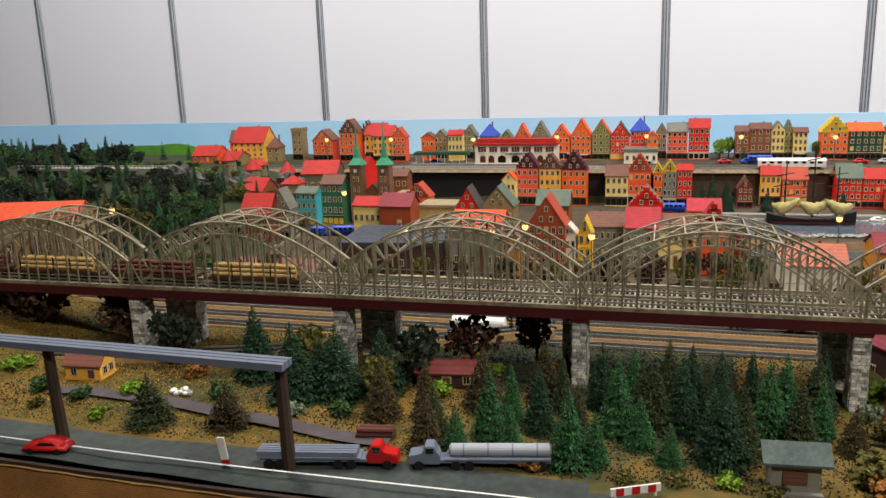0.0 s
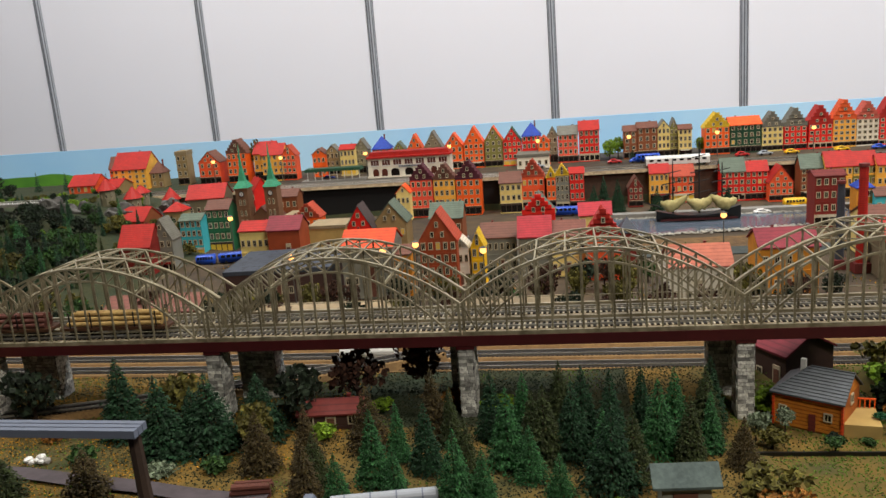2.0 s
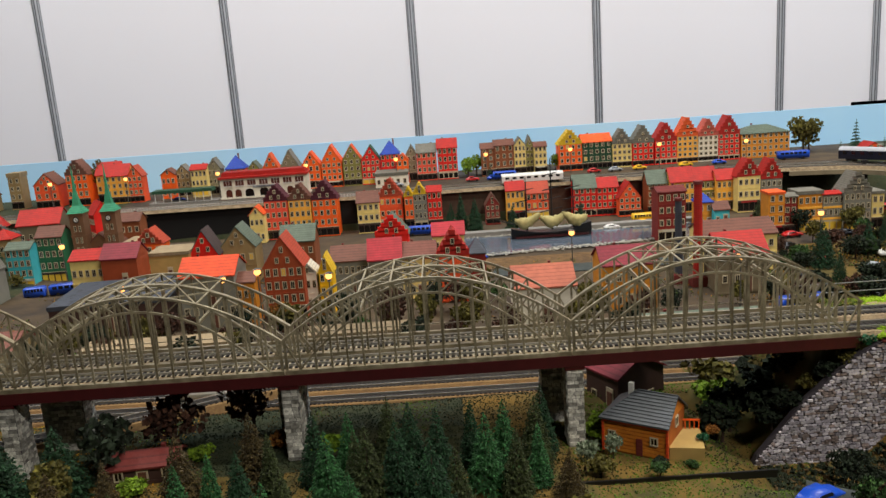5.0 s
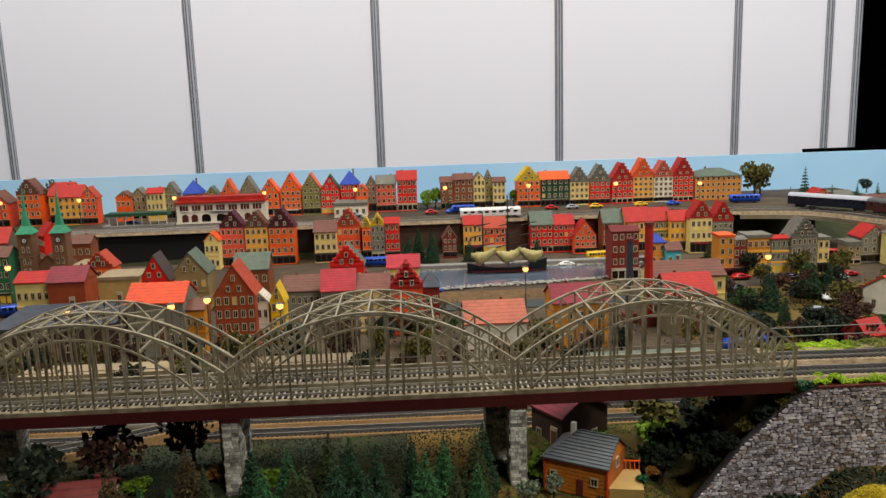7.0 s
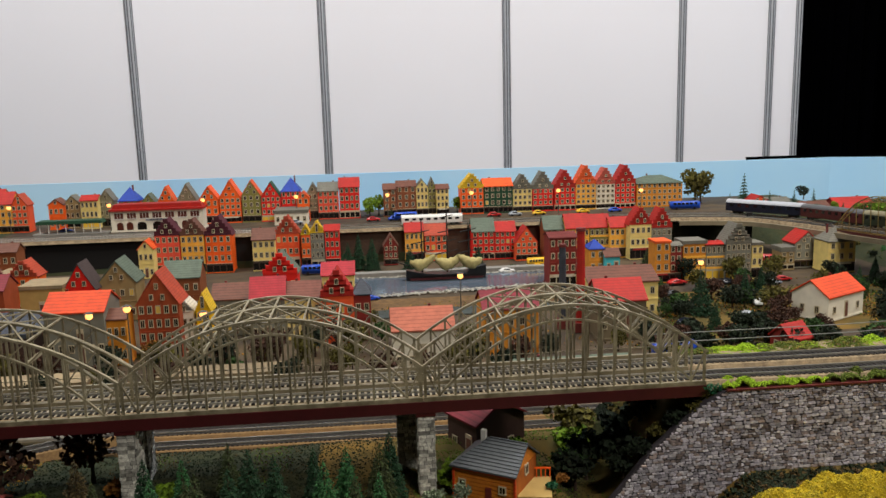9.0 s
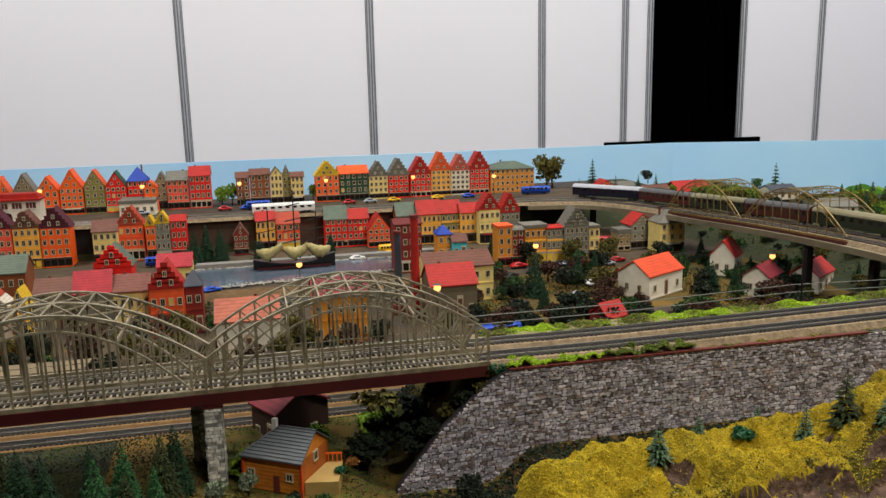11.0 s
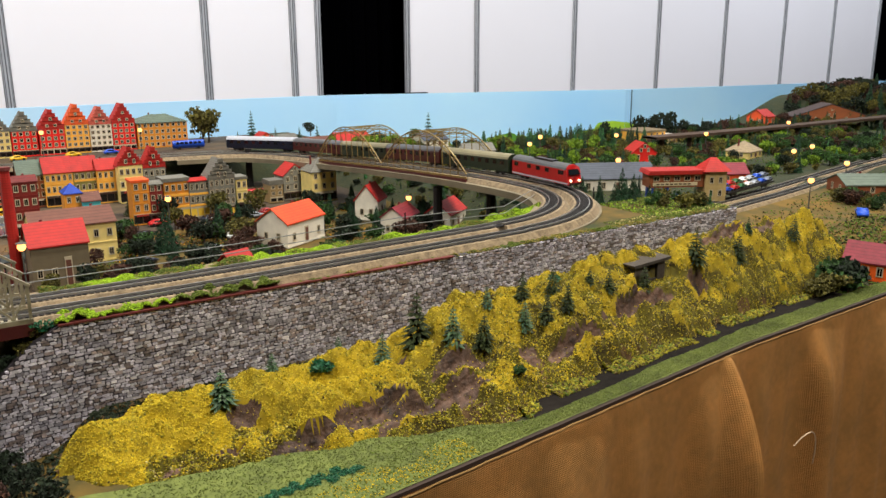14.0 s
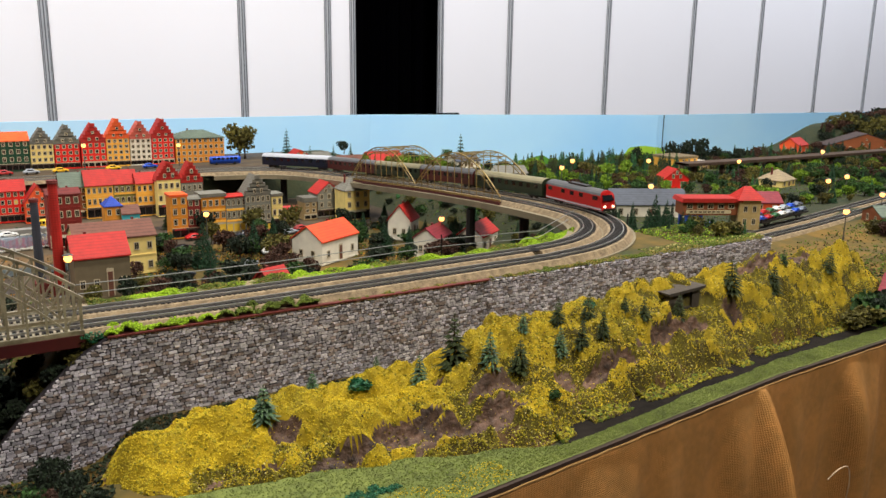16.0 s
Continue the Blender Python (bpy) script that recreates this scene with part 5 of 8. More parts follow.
cloth = root("table_skirt", pose(0, 0, 0), "brown burlap table skirt hanging in loose folds", "table skirt")
part("cloth", bm, M_BURLAP, cloth, smooth=True)
bm = bm_new()
tube(bm, [(-2.6 + 0.02 * i, edge(-2.6 + 0.02 * i) - 0.0105, 1.1497 + 0.0006 * math.sin(i * 2.1)) for i in range(400)], [0.0010] * 400, 5)
part("hem", bm, mat("frayed_hem", "90703e", 0.95, 0.2, 0.01, 0.4), cloth)
bm = bm_new()
tube(bm, smooth_line([(1.722, edge(1.72) - 0.075, 1.030), (1.734, edge(1.72) - 0.080, 1.044), (1.758, edge(1.72) - 0.080, 1.044), (1.772, edge(1.72) - 0.076, 1.015), (1.779, edge(1.72) - 0.070, 0.985)]), 0.0008, 5)
part("loose_thread", bm, mat("pale_thread", "c8b090", 0.9, 0.2, 0.01, 0), cloth, "pale loose thread in a loop")

# ---- trees ----
M_BARK = mat("twig_bark", "3a2a1e", 0.9, 0.3, 0.004, 0.4)
FIRM = [mat("blue_green_needles", "326a34", 0.9, 0.35, 0.004, 0, h2="123018", rnd=0.45), mat("dark_needles", "18401f", 0.9, 0.35, 0.004, 0, h2="0b2413", rnd=0.45),
        mat("olive_needles", "34421a", 0.9, 0.35, 0.004, 0, h2="262c10", rnd=0.45), mat("brown_needles", "4c4018", 0.9, 0.35, 0.004, 0, h2="261c0c", rnd=0.45), mat("sea_green_plastic", "20503a", 0.6, 0.3, 0.004, 0, h2="4a5c2a", rnd=0.4)]
LEAFM = dict(green=mat("green_foam_leaves", "365a20", 0.95, 0.4, 0.006, 0, h2="16280f", rnd=0.45), dark=mat("dark_foam_leaves", "1a2a14", 0.95, 0.4, 0.006, 0, h2="0e180c", rnd=0.45),
             olive=mat("olive_foam_leaves", "68621f", 0.95, 0.4, 0.006, 0, h2="302e12", rnd=0.45), brown=mat("russet_foam_leaves", "4e3020", 0.95, 0.4, 0.006, 0, h2="2a1a12", rnd=0.45),
             lime=mat("lime_foam_leaves", "7c9a1e", 0.95, 0.4, 0.006, 0, h2="4c6a18", rnd=0.4), blossom=mat("white_blossom", "88907c", 0.95, 0.4, 0.006, 0, h2="38502c", rnd=0.4),
             orange=mat("orange_foam_leaves", "a0641c", 0.95, 0.4, 0.006, 0, h2="54401a", rnd=0.4), emerald=mat("emerald_plastic", "1f7248", 0.6, 0.3, 0.006, 0, h2="0d3a26", rnd=0.4))


def fir_mesh(seed, slim, dense, layered=False, fluffy=False):
    """Meshes for a fir of height 1: trunk, and a crown of drooping twigs."""
    rd = random.Random(seed)
    bm = bm_new(); tube(bm, [(0, 0, 0), (0, 0, 0.5), (0.004, 0, 0.97)], [0.022, 0.014, 0.003], 6)
    trunk = mesh("trunk", bm, M_BARK)
    if fluffy:
        bm = bm_new()
        for k in range(int(1800 * dense)):
            u = 1 - math.sqrt(rd.random())
            r = (slim * (1 - u) ** 0.9 + 0.010) * (1 + 0.16 * math.sin(u * 52 + seed)) * rd.uniform(0.45, 1.08)
            a = rd.uniform(0, math.tau)
            p = Vector((r * math.cos(a), r * math.sin(a), 0.07 + 0.92 * u - 0.25 * r))
            ax = Euler((rd.uniform(-0.9, 0.9), rd.uniform(-0.2, 1.0), a)).to_matrix()
            w = rd.uniform(0.018, 0.038) * (1 - 0.35 * u)
            v = [bm.verts.new(p + ax @ Vector(q) * w) for q in ((-0.7, -0.7, 0), (1.1, -0.15, -0.2), (0.2, 0.8, 0.1), (0, 0, 0.6))]
            for q in ((0, 1, 3), (1, 2, 3), (2, 0, 3)):
                bm.faces.new([v[i] for i in q])
        bar(bm, (0, 0, 0.93), (0, 0, 1.0), 0.010)
        me = bpy.data.meshes.new("crown")
        bm.to_mesh(me); bm.free()
        return trunk, me
    bm = bm_new()
    tiers = 9 if layered else 20
    for k in range(tiers):
        u = k / tiers
        z = 0.10 + 0.88 * u
        r = slim * (1 - u) ** 0.85 * rd.uniform(0.88, 1.1) + 0.012
        n = int((13 if layered else 15) * dense * (1 - 0.55 * u)) + 4
        for j in range(n):
            a = math.tau * (j + rd.random() * 0.8) / n + k * 0.7
            L = r * rd.uniform(0.72, 1.12)
            w = (0.045 if layered else 0.032) * rd.uniform(0.7, 1.2) * (1 - 0.4 * u)
            d, s = Vector((math.cos(a), math.sin(a), 0)), Vector((-math.sin(a), math.cos(a), 0))
            dz = -L * rd.uniform(0.2, 0.5)
            z1 = z + rd.uniform(-0.02, 0.02)
            p0 = Vector((0, 0, z1)) + d * 0.01
            pm = p0 + d * L * 0.55 + Vector((0, 0, dz * 0.35 + 0.012))
            p1 = p0 + d * L + Vector((0, 0, dz))
            v = [bm.verts.new(q) for q in (p0, pm + s * w - Vector((0, 0, w * 0.5)), p1, pm - s * w - Vector((0, 0, w * 0.5)), pm + Vector((0, 0, w * 0.25)))]
            for q in ((0, 1, 4), (1, 2, 4), (2, 3, 4), (3, 0, 4)):
                bm.faces.new([v[i] for i in q])
    bar(bm, (0, 0, 0.93), (0, 0, 1.0), 0.014)
    me = bpy.data.meshes.new("crown")
    bm.to_mesh(me); bm.free()
    return trunk, me


FIRS = [fir_mesh(1, 0.24, 1.0), fir_mesh(2, 0.20, 1.0), fir_mesh(3, 0.28, 1.1), fir_mesh(4, 0.17, 0.9)]
FIRS_N = [fir_mesh(1, 0.25, 1.0, fluffy=True), fir_mesh(2, 0.22, 1.0, fluffy=True), fir_mesh(3, 0.30, 1.1, fluffy=True), fir_mesh(4, 0.18, 0.9, fluffy=True)]
FIRS_L = [fir_mesh(11, 0.30, 0.9, True), fir_mesh(12, 0.26, 0.8, True)]
FIR_CACHE = {}
FIR_WORDS = ("blue-green", "dark green", "olive green", "brownish green", "sea-green plastic")


def fir(x, y, z, h, col=0, var=None, wide=1.0, layered=False, group="fir trees"):
    pool = FIRS_L if layered else FIRS_N
    k = (int(abs(x * 7919 + y * 104729)) if var is None else var) % len(pool)
    key = (layered, k, col)
    if key not in FIR_CACHE:
        me = pool[k][1].copy()
        me.materials.append(FIRM[col])
        FIR_CACHE[key] = me
    r = root("fir_tree", pose(x, y, z, 0, 0, (x * 5000) % 360) @ Matrix.Diagonal((h * wide, h * wide, h, 1)), "%s bristly model fir tree" % FIR_WORDS[col], "fir tree", group)
    part("trunk", pool[k][0], None, r)
    part("crown", FIR_CACHE[key], None, r)
    return r


def crown_mesh(seed, n=420, flat=1.0, leaf=0.085):
    """A ragged crown of unit size made of leaf clumps round a few limbs, and its trunk."""
    rd = random.Random(seed)
    blobs = [(Vector((0, 0, 0.62)), 0.30)] + [(Vector((rd.uniform(-0.26, 0.26), rd.uniform(-0.26, 0.26), rd.uniform(0.42, 0.84))), rd.uniform(0.14, 0.24)) for _ in range(7)]
    bm = bm_new()
    for c, r in blobs:
        for _ in range(int(n * r * r * 3.2)):
            d = Vector((rd.gauss(0, 1), rd.gauss(0, 1), rd.gauss(0, 1))).normalized()
            p = c + d * r * rd.uniform(0.7, 1.1)
            p.z = 0.62 + (p.z - 0.62) * flat
            s = leaf * rd.uniform(0.4, 1.0)
            ax = Euler((rd.uniform(0, 6), rd.uniform(0, 6), rd.uniform(0, 6))).to_matrix()
            v = [bm.verts.new(p + ax @ Vector(q) * s) for q in ((-0.6, -0.3, 0), (0.5, -0.6, 0.2), (0.7, 0.5, -0.1), (-0.4, 0.7, 0.2))]
            bm.faces.new(v[:3]); bm.faces.new((v[0], v[2], v[3]))
    crown = bpy.data.meshes.new("crown")
    bm.to_mesh(crown); bm.free()
    bm = bm_new()
    tube(bm, [(0, 0, 0), (0.01, 0, 0.3), (0, 0.01, 0.62)], [0.045, 0.032, 0.015], 6)
    for c, r in blobs[1:]:
        tube(bm, [(0, 0, 0.3), tuple(c * 0.6 + Vector((0, 0, 0.12))), tuple(c)], [0.02, 0.013, 0.005], 5)
    return mesh("trunk", bm, M_BARK), crown


CROWNS = [crown_mesh(s) for s in (1, 2, 3)]
BUSHES = [crown_mesh(s, 380, 0.8, 0.11) for s in (7, 8)]
LEAF_CACHE = {}
LEAF_WORDS = dict(green="green", dark="dark green", olive="olive green", brown="russet brown", lime="lime green", blossom="white-flowering", orange="orange-brown", emerald="emerald green")


def tree(x, y, z, h, col="green", wide=1.0, bush=False, group="leafy trees"):
    pool = BUSHES if bush else CROWNS
    k = int(abs(x * 7919 + y * 104729)) % len(pool)
    key = (bush, k, col)
    if key not in LEAF_CACHE:
        me = pool[k][1].copy()
        me.materials.append(LEAFM[col])
        LEAF_CACHE[key] = me
    m = pose(x, y, z - (0.30 * h if bush else 0), 0, 0, (x * 7000) % 360) @ Matrix.Diagonal((h * wide, h * wide, h, 1))
    r = root("bush" if bush else "leafy_tree", m, "%s foam-leaved model %s" % (LEAF_WORDS[col], "bush" if bush else "tree"), "bush" if bush else "tree", "bushes" if bush else group)
    part("trunk", pool[k][0], None, r)
    part("crown", LEAF_CACHE[key], None, r)
    return r


VZ = 1.157
# forest in the valley
fir(-0.078, 1.075, VZ, 0.104, 1, 1, 1.35); fir(-0.03, 1.10, VZ, 0.096, 1, 0, 1.45); fir(-0.16, 1.134, VZ, 0.104, 1, 1, 1.25); fir(0.02, 1.13, VZ, 0.085, 1, 2, 1.2); fir(-0.055, 1.11, VZ, 0.075, 1, 2, 1.2)
fir(-0.224, 0.985, VZ, 0.062, 2, 2, 1.5); fir(-0.123, 0.992, VZ, 0.058, 3, 2, 1.5); fir(0.047, 1.051, VZ, 0.07, 3, 2, 1.1); fir(0.125, 0.972, VZ, 0.078, 3, 0)
fir(0.157, 0.975, VZ, 0.06, 0, 0); fir(0.184, 1.021, VZ, 0.085, 0, 1); fir(0.213, 0.987, VZ, 0.062, 0, 0); fir(0.276, 0.976, VZ, 0.085, 0, 0); fir(0.302, 0.982, VZ, 0.062, 0, 1)
fir(0.321, 1.06, VZ, 0.090, 0, 0); fir(0.345, 1.03, VZ, 0.062, 0, 2); fir(0.359, 1.072, VZ, 0.088, 2, 0); fir(0.389, 1.079, VZ, 0.088, 1, 0); fir(0.376, 0.995, VZ, 0.05, 0, 2)
fir(0.426, 1.012, VZ, 0.095, 1, 2); fir(0.448, 1.03, VZ, 0.08, 2, 0); fir(0.479, 1.09, VZ, 0.085, 0, 0); fir(0.509, 1.07, VZ, 0.075, 2, 1); fir(0.533, 1.09, VZ, 0.07, 0, 3)
fir(0.16, 1.10, VZ, 0.08, 3, 2); fir(0.235, 1.05, VZ, 0.08, 1, 1); fir(0.255, 1.10, VZ, 0.075, 2, 3); fir(0.299, 1.12, VZ, 0.085, 1, 1); fir(0.335, 1.125, VZ, 0.08, 0, 1)
fir(0.40, 1.13, VZ, 0.085, 1, 0); fir(0.43, 1.10, VZ, 0.09, 1, 1); fir(0.466, 1.135, VZ, 0.08, 1, 3); fir(0.50, 1.12, VZ, 0.085, 0, 1); fir(0.535, 1.135, VZ, 0.08, 2, 0)
fir(0.56, 1.06, VZ, 0.055, 3, 2); fir(0.375, 1.16, VZ, 0.08, 2, 1); fir(0.345, 1.09, VZ, 0.075, 2, 3); fir(0.42, 1.05, VZ, 0.07, 0, 1); fir(0.545, 1.165, VZ, 0.08, 1, 1)
fir(0.20, 1.07, VZ, 0.07, 0, 3); fir(0.28, 1.03, VZ, 0.07, 2, 1); fir(0.10, 1.06, VZ, 0.075, 3, 1); fir(0.23, 1.13, VZ, 0.085, 3, 0); fir(0.12, 1.02, VZ, 0.06, 2, 2)
for x, y, h, c in ((-0.09, 1.15, 0.08, "olive"), (0.03, 1.09, 0.06, "olive"), (0.06, 1.16, 0.085, "dark"), (0.12, 1.21, 0.085, "brown"), (0.20, 1.26, 0.08, "brown"), (-0.30, 1.16, 0.085, "dark"),
                   (-0.42, 1.22, 0.09, "brown"), (0.62, 1.14, 0.03, "blossom"), (0.585, 1.12, 0.034, "blossom"), (0.79, 1.26, 0.07, "dark"), (0.76, 1.22, 0.05, "green"),
                   (0.865, 1.12, 0.04, "dark"), (0.83, 1.0, 0.045, "green"), (0.865, 1.03, 0.03, "dark"), (0.88, 0.99, 0.035, "dark"), (0.835, 1.0, 0.04, "brown"), (0.85, 0.96, 0.035, "dark"), (0.89, 0.95, 0.03, "dark"), (0.845, 1.06, 0.04, "dark"), (0.875, 1.085, 0.03, "dark"), (-0.48, 1.30, 0.12, "dark"), (-0.58, 1.22, 0.13, "brown")):
    tree(x, y, gz(x, y) - 0.002 if x > 0.7 else VZ - 0.002, h, c)
for x, y, h, c in ((-0.30, 1.06, 0.03, "lime"), (-0.36, 1.03, 0.026, "green"), (-0.18, 1.07, 0.03, "green"), (-0.06, 1.03, 0.03, "blossom"), (0.0, 1.05, 0.03, "green"), (-0.25, 1.13, 0.035, "orange"), (0.1, 1.13, 0.03, "lime"),
                   (0.33, 0.955, 0.02, "olive"), (0.38, 0.96, 0.022, "olive"), (0.43, 0.965, 0.022, "lime"), (0.47, 0.955, 0.02, "olive"), (0.57, 1.0, 0.05, "olive"), (0.575, 0.965, 0.04, "orange"),
                   (0.15, 1.2, 0.03, "lime"), (0.24, 1.22, 0.03, "orange"), (0.60, 1.11, 0.03, "olive"), (0.66, 1.10, 0.02, "green"), (0.70, 1.26, 0.03, "lime"), (-0.14, 1.0, 0.02, "lime"), (-0.3, 0.985, 0.022, "lime"), (-0.4, 1.0, 0.02, "olive"),
                   (-0.44, 1.05, 0.03, "green"), (-0.52, 1.1, 0.04, "lime"), (0.07, 1.0, 0.02, "olive"), (0.18, 0.965, 0.02, "olive"), (0.24, 0.96, 0.02, "orange"), (0.62, 1.2, 0.04, "lime"), (0.3, 1.2, 0.035, "lime")):
    tree(x, y, VZ, h, c, 1.4, True)
# creeper along the lawn
qc = random.Random(33)
for k in range(22):
    x = 1.035 + 0.095 * k / 21
    tree(x, 0.902 + 0.008 * k / 21 + qc.uniform(-0.006, 0.006), 1.152, qc.uniform(0.006, 0.010), "emerald", 1.6, True)
# plastic firs on the mound
for x, y, h, c in ((1.047, 1.035, 0.036, 0), (1.111, 1.063, 0.028, 0), (1.238, 1.050, 0.040, 0), (1.273, 1.032, 0.062, 2), (1.304, 1.005, 0.044, 0), (1.344, 1.0, 0.040, 2), (1.409, 1.006, 0.036, 0), (1.44, 1.002, 0.038, 2),
                   (1.431, 1.038, 0.036, 2), (1.477, 1.034, 0.038, 2), (1.472, 1.0, 0.034, 2), (1.541, 1.034, 0.022, 2), (1.556, 1.014, 0.032, 2), (1.632, 1.022, 0.034, 2), (1.743, 1.028, 0.050, 2), (1.841, 1.028, 0.042, 2), (1.983, 1.03, 0.036, 2), (1.20, 1.085, 0.024, 0), (1.37, 1.03, 0.026, 0), (1.885, 1.045, 0.026, 1)):
    fir(x, y, mz(x, y) - 0.005, h * 1.06, (4, 1, 2)[c], None, 1.25 if x > 1.06 else 1.8, True, "plastic firs on the mound")
for x, y, h, c in ((1.168, 1.062, 0.024, "emerald"), (1.176, 1.066, 0.02, "emerald"), (1.35, 0.945, 0.014, "green"), (2.03, 0.985, 0.07, "green"), (2.06, 0.985, 0.07, "dark"), (2.0, 0.972, 0.05, "olive"), (2.08, 0.975, 0.05, "green"), (1.97, 0.975, 0.04, "olive"), (1.9, 1.1, 0.03, "green"),
                   (1.5, 1.06, 0.018, "emerald")):
    tree(x, y, (mz(x, y) if 0.95 < x < 2.05 and y > foot(x) else 1.2 if y > 1.14 else VZ), h, c, 1.3, True)

def woods(name, items, label):
    """A stretch of far woodland joined into one object: items of (mesh, place, size, width, turn)."""
    for mname in sorted({k[0] for k in items}):
        vs, fs, o = [], [], 0
        for mn, me, x, y, z, h, w, a in items:
            if mn != mname:
                continue
            n = len(me.vertices)
            co = np.empty(n * 3)
            me.vertices.foreach_get("co", co)
            co = co.reshape(-1, 3) * (h * w, h * w, h)
            ca, sa = math.cos(a), math.sin(a)
            co = np.stack([co[:, 0] * ca - co[:, 1] * sa + x, co[:, 0] * sa + co[:, 1] * ca + y, co[:, 2] + z], 1)
            vs.append(co)
            fs += [[i + o for i in p.vertices] for p in me.polygons]
            o += n
        me = bpy.data.meshes.new(name)
        me.from_pydata(np.concatenate(vs).tolist(), [], fs)
        me.materials.append(bpy.data.materials[mname])
        tagged(new(name, me), label, "woodland", kind="stuff")


def wood_items(rd, n, x0, x1, y0, y1, h0, h1, kinds, leafy, zf=None):
    out = []
    for _ in range(n):
        x, y, h, a = rd.uniform(x0, x1), rd.uniform(y0, y1), rd.uniform(h0, h1), rd.uniform(0, 6.28)
        z = (zf or gz)(x, y) - 0.004
        if rd.random() < leafy:
            k = rd.randrange(3)
            c = rd.choice(kinds)
            out.append((LEAFM[c].name, CROWNS[k][1], x, y, z - 0.12 * h, h, rd.uniform(0.9, 1.4), a))
            out.append((M_BARK.name, CROWNS[k][0], x, y, z - 0.12 * h, h, 1.0, a))
        else:
            k = rd.randrange(4)
            c = rd.choice((0, 1, 1, 1, 2))
            out.append((FIRM[c].name, FIRS[k][1], x, y, z, h * 1.15, rd.uniform(0.8, 1.05), a))
            out.append((M_BARK.name, FIRS[k][0], x, y, z, h * 1.15, 1.0, a))
    return out

tree(0.913, 1.183, 1.250, 0.024, "emerald", 1.3, True)
tree(0.903, 1.190, 1.242, 0.026, "olive", 1.3, True)

# ---- rolling stock ----
M_WHEEL = mat("black_wheel", "141414", 0.5, 0.2, 0.01, 0)
M_GLASS = mat("dark_vehicle_glass", "15181c", 0.1, 0.1, 0.01, 0)
PAINT = {k: mat("paint_" + k, v, 0.35, 0.12, 0.02, 0.0) for k, v in dict(red="b01818", crimson="7a1418", darkgreen="1c3020", blue="1448b8", darkblue="101828", white="dcdcd8", yellow="e0b010", grey="6c7484", silver="9aa0a8", maroon="4a1c1c", black="181818", cream="d8cca8", brown="4c3020", green="1f5a30").items()}


def along(line, s):
    """The place and heading at s metres from the line's end."""
    pts = [Vector(p) for p in line]
    for a, b in zip(pts, pts[1:]):
        L = (b - a).length
        if s <= L:
            return a.lerp(b, s / L), (b - a).normalized()
        s -= L
    return pts[-1], (pts[-1] - pts[-2]).normalized()


def wagon_pose(line, s, L):
    a, _ = along(line, s + L * 0.18)
    b, _ = along(line, s + L * 0.82)
    d = (b - a).normalized()
    c = (a + b) / 2
    return pose(c.x, c.y, c.z, 0, -math.degrees(math.asin(d.z)), math.degrees(math.atan2(d.y, d.x)))


def bogie(r, x, n=2):
    bm = bm_new(); box(bm, x - 0.014, x + 0.014, -0.011, 0.011, 0.004, 0.009)
    part("bogie", bm, M_WHEEL, r)
    for dx in (-0.009, 0.009):
        for s in (-1, 1):
            bm = bm_new(); tube(bm, [(x + dx, s * 0.0078, 0.0052), (x + dx, s * 0.0098, 0.0052)], [0.0052, 0.0052], 12)
            part("wheel", bm, M_WHEEL, r)


def hull(bm, L, w, z0, z1, zr, mi_side=0, mi_roof=1, nose=0.0):
    """A coach body with a rounded roof; nose slopes the front end."""
    prof = [(-w, z0), (-w, z1)] + [(-w * math.cos(radians(a)), z1 + (zr - z1) * math.sin(radians(a))) for a in (25, 50, 75, 105, 130, 155)] + [(w, z1), (w, z0)]
    a = [bm.verts.new((-L / 2, y, z)) for y, z in prof]
    b = [bm.verts.new((L / 2 - nose * max(0, (z - z0) / (zr - z0) - 0.45) * 1.8, y, z)) for y, z in prof]
    bm.faces.new(a); bm.faces.new(b[::-1])
    for i in range(len(prof)):
        f = bm.faces.new((a[i], b[i], b[(i + 1) % len(prof)], a[(i + 1) % len(prof)]))
        f.material_index = mi_roof if 0 < i < len(prof) - 2 else mi_side


def coach(m, L, side, roof, label, n=9, group="express train"):
    r = root("railway_coach", m, label, "railway coach", group)
    bm = bm_new(); hull(bm, L, 0.0165, 0.009, 0.035, 0.0455)
    part("body", bm, [PAINT[side], roof], r)
    for k in range(n):
        for s in (-1, 1):
            x = -L / 2 + L * (k + 0.75) / (n + 0.5)
            bm = bm_new(); box(bm, x - 0.006, x + 0.006, min(s * 0.0164, s * 0.0169), max(s * 0.0164, s * 0.0169), 0.0235, 0.0325)
            part("window", bm, M_GLASS, r)
    for s in (-1, 1):
        bm = bm_new(); box(bm, s * L / 2 - 0.002, s * L / 2 + 0.002, -0.009, 0.009, 0.010, 0.036)
        part("gangway", bm, PAINT["black"], r)
        bogie(r, s * L * 0.36)
    return r


M_ROOF_G = mat("grey_coach_roof", "5a5c5e", 0.5, 0.2, 0.02, 0)
M_ROOF_W = mat("pale_coach_roof", "b8bcc4", 0.4, 0.2, 0.02, 0)
M_ROOF_B = mat("buff_coach_roof", "8a8468", 0.5, 0.2, 0.02, 0)
OUT3 = graded(LINE)[::-1]
START = next(sum((Vector(a) - Vector(b)).length for a, b in zip(OUT3[:i + 1], OUT3[1:i + 1])) for i, p in enumerate(OUT3) if p[1] < 1.43 and p[0] > 1.5)
s0 = START - 0.19
r = root("diesel_locomotive", wagon_pose(OUT3, s0, 0.19), "red diesel locomotive with grey roof on the curve", "locomotive")
bm = bm_new(); hull(bm, 0.186, 0.0165, 0.008, 0.036, 0.046, nose=0.012)
part("body", bm, [PAINT["red"], M_ROOF_G], r)
bm = bm_new()
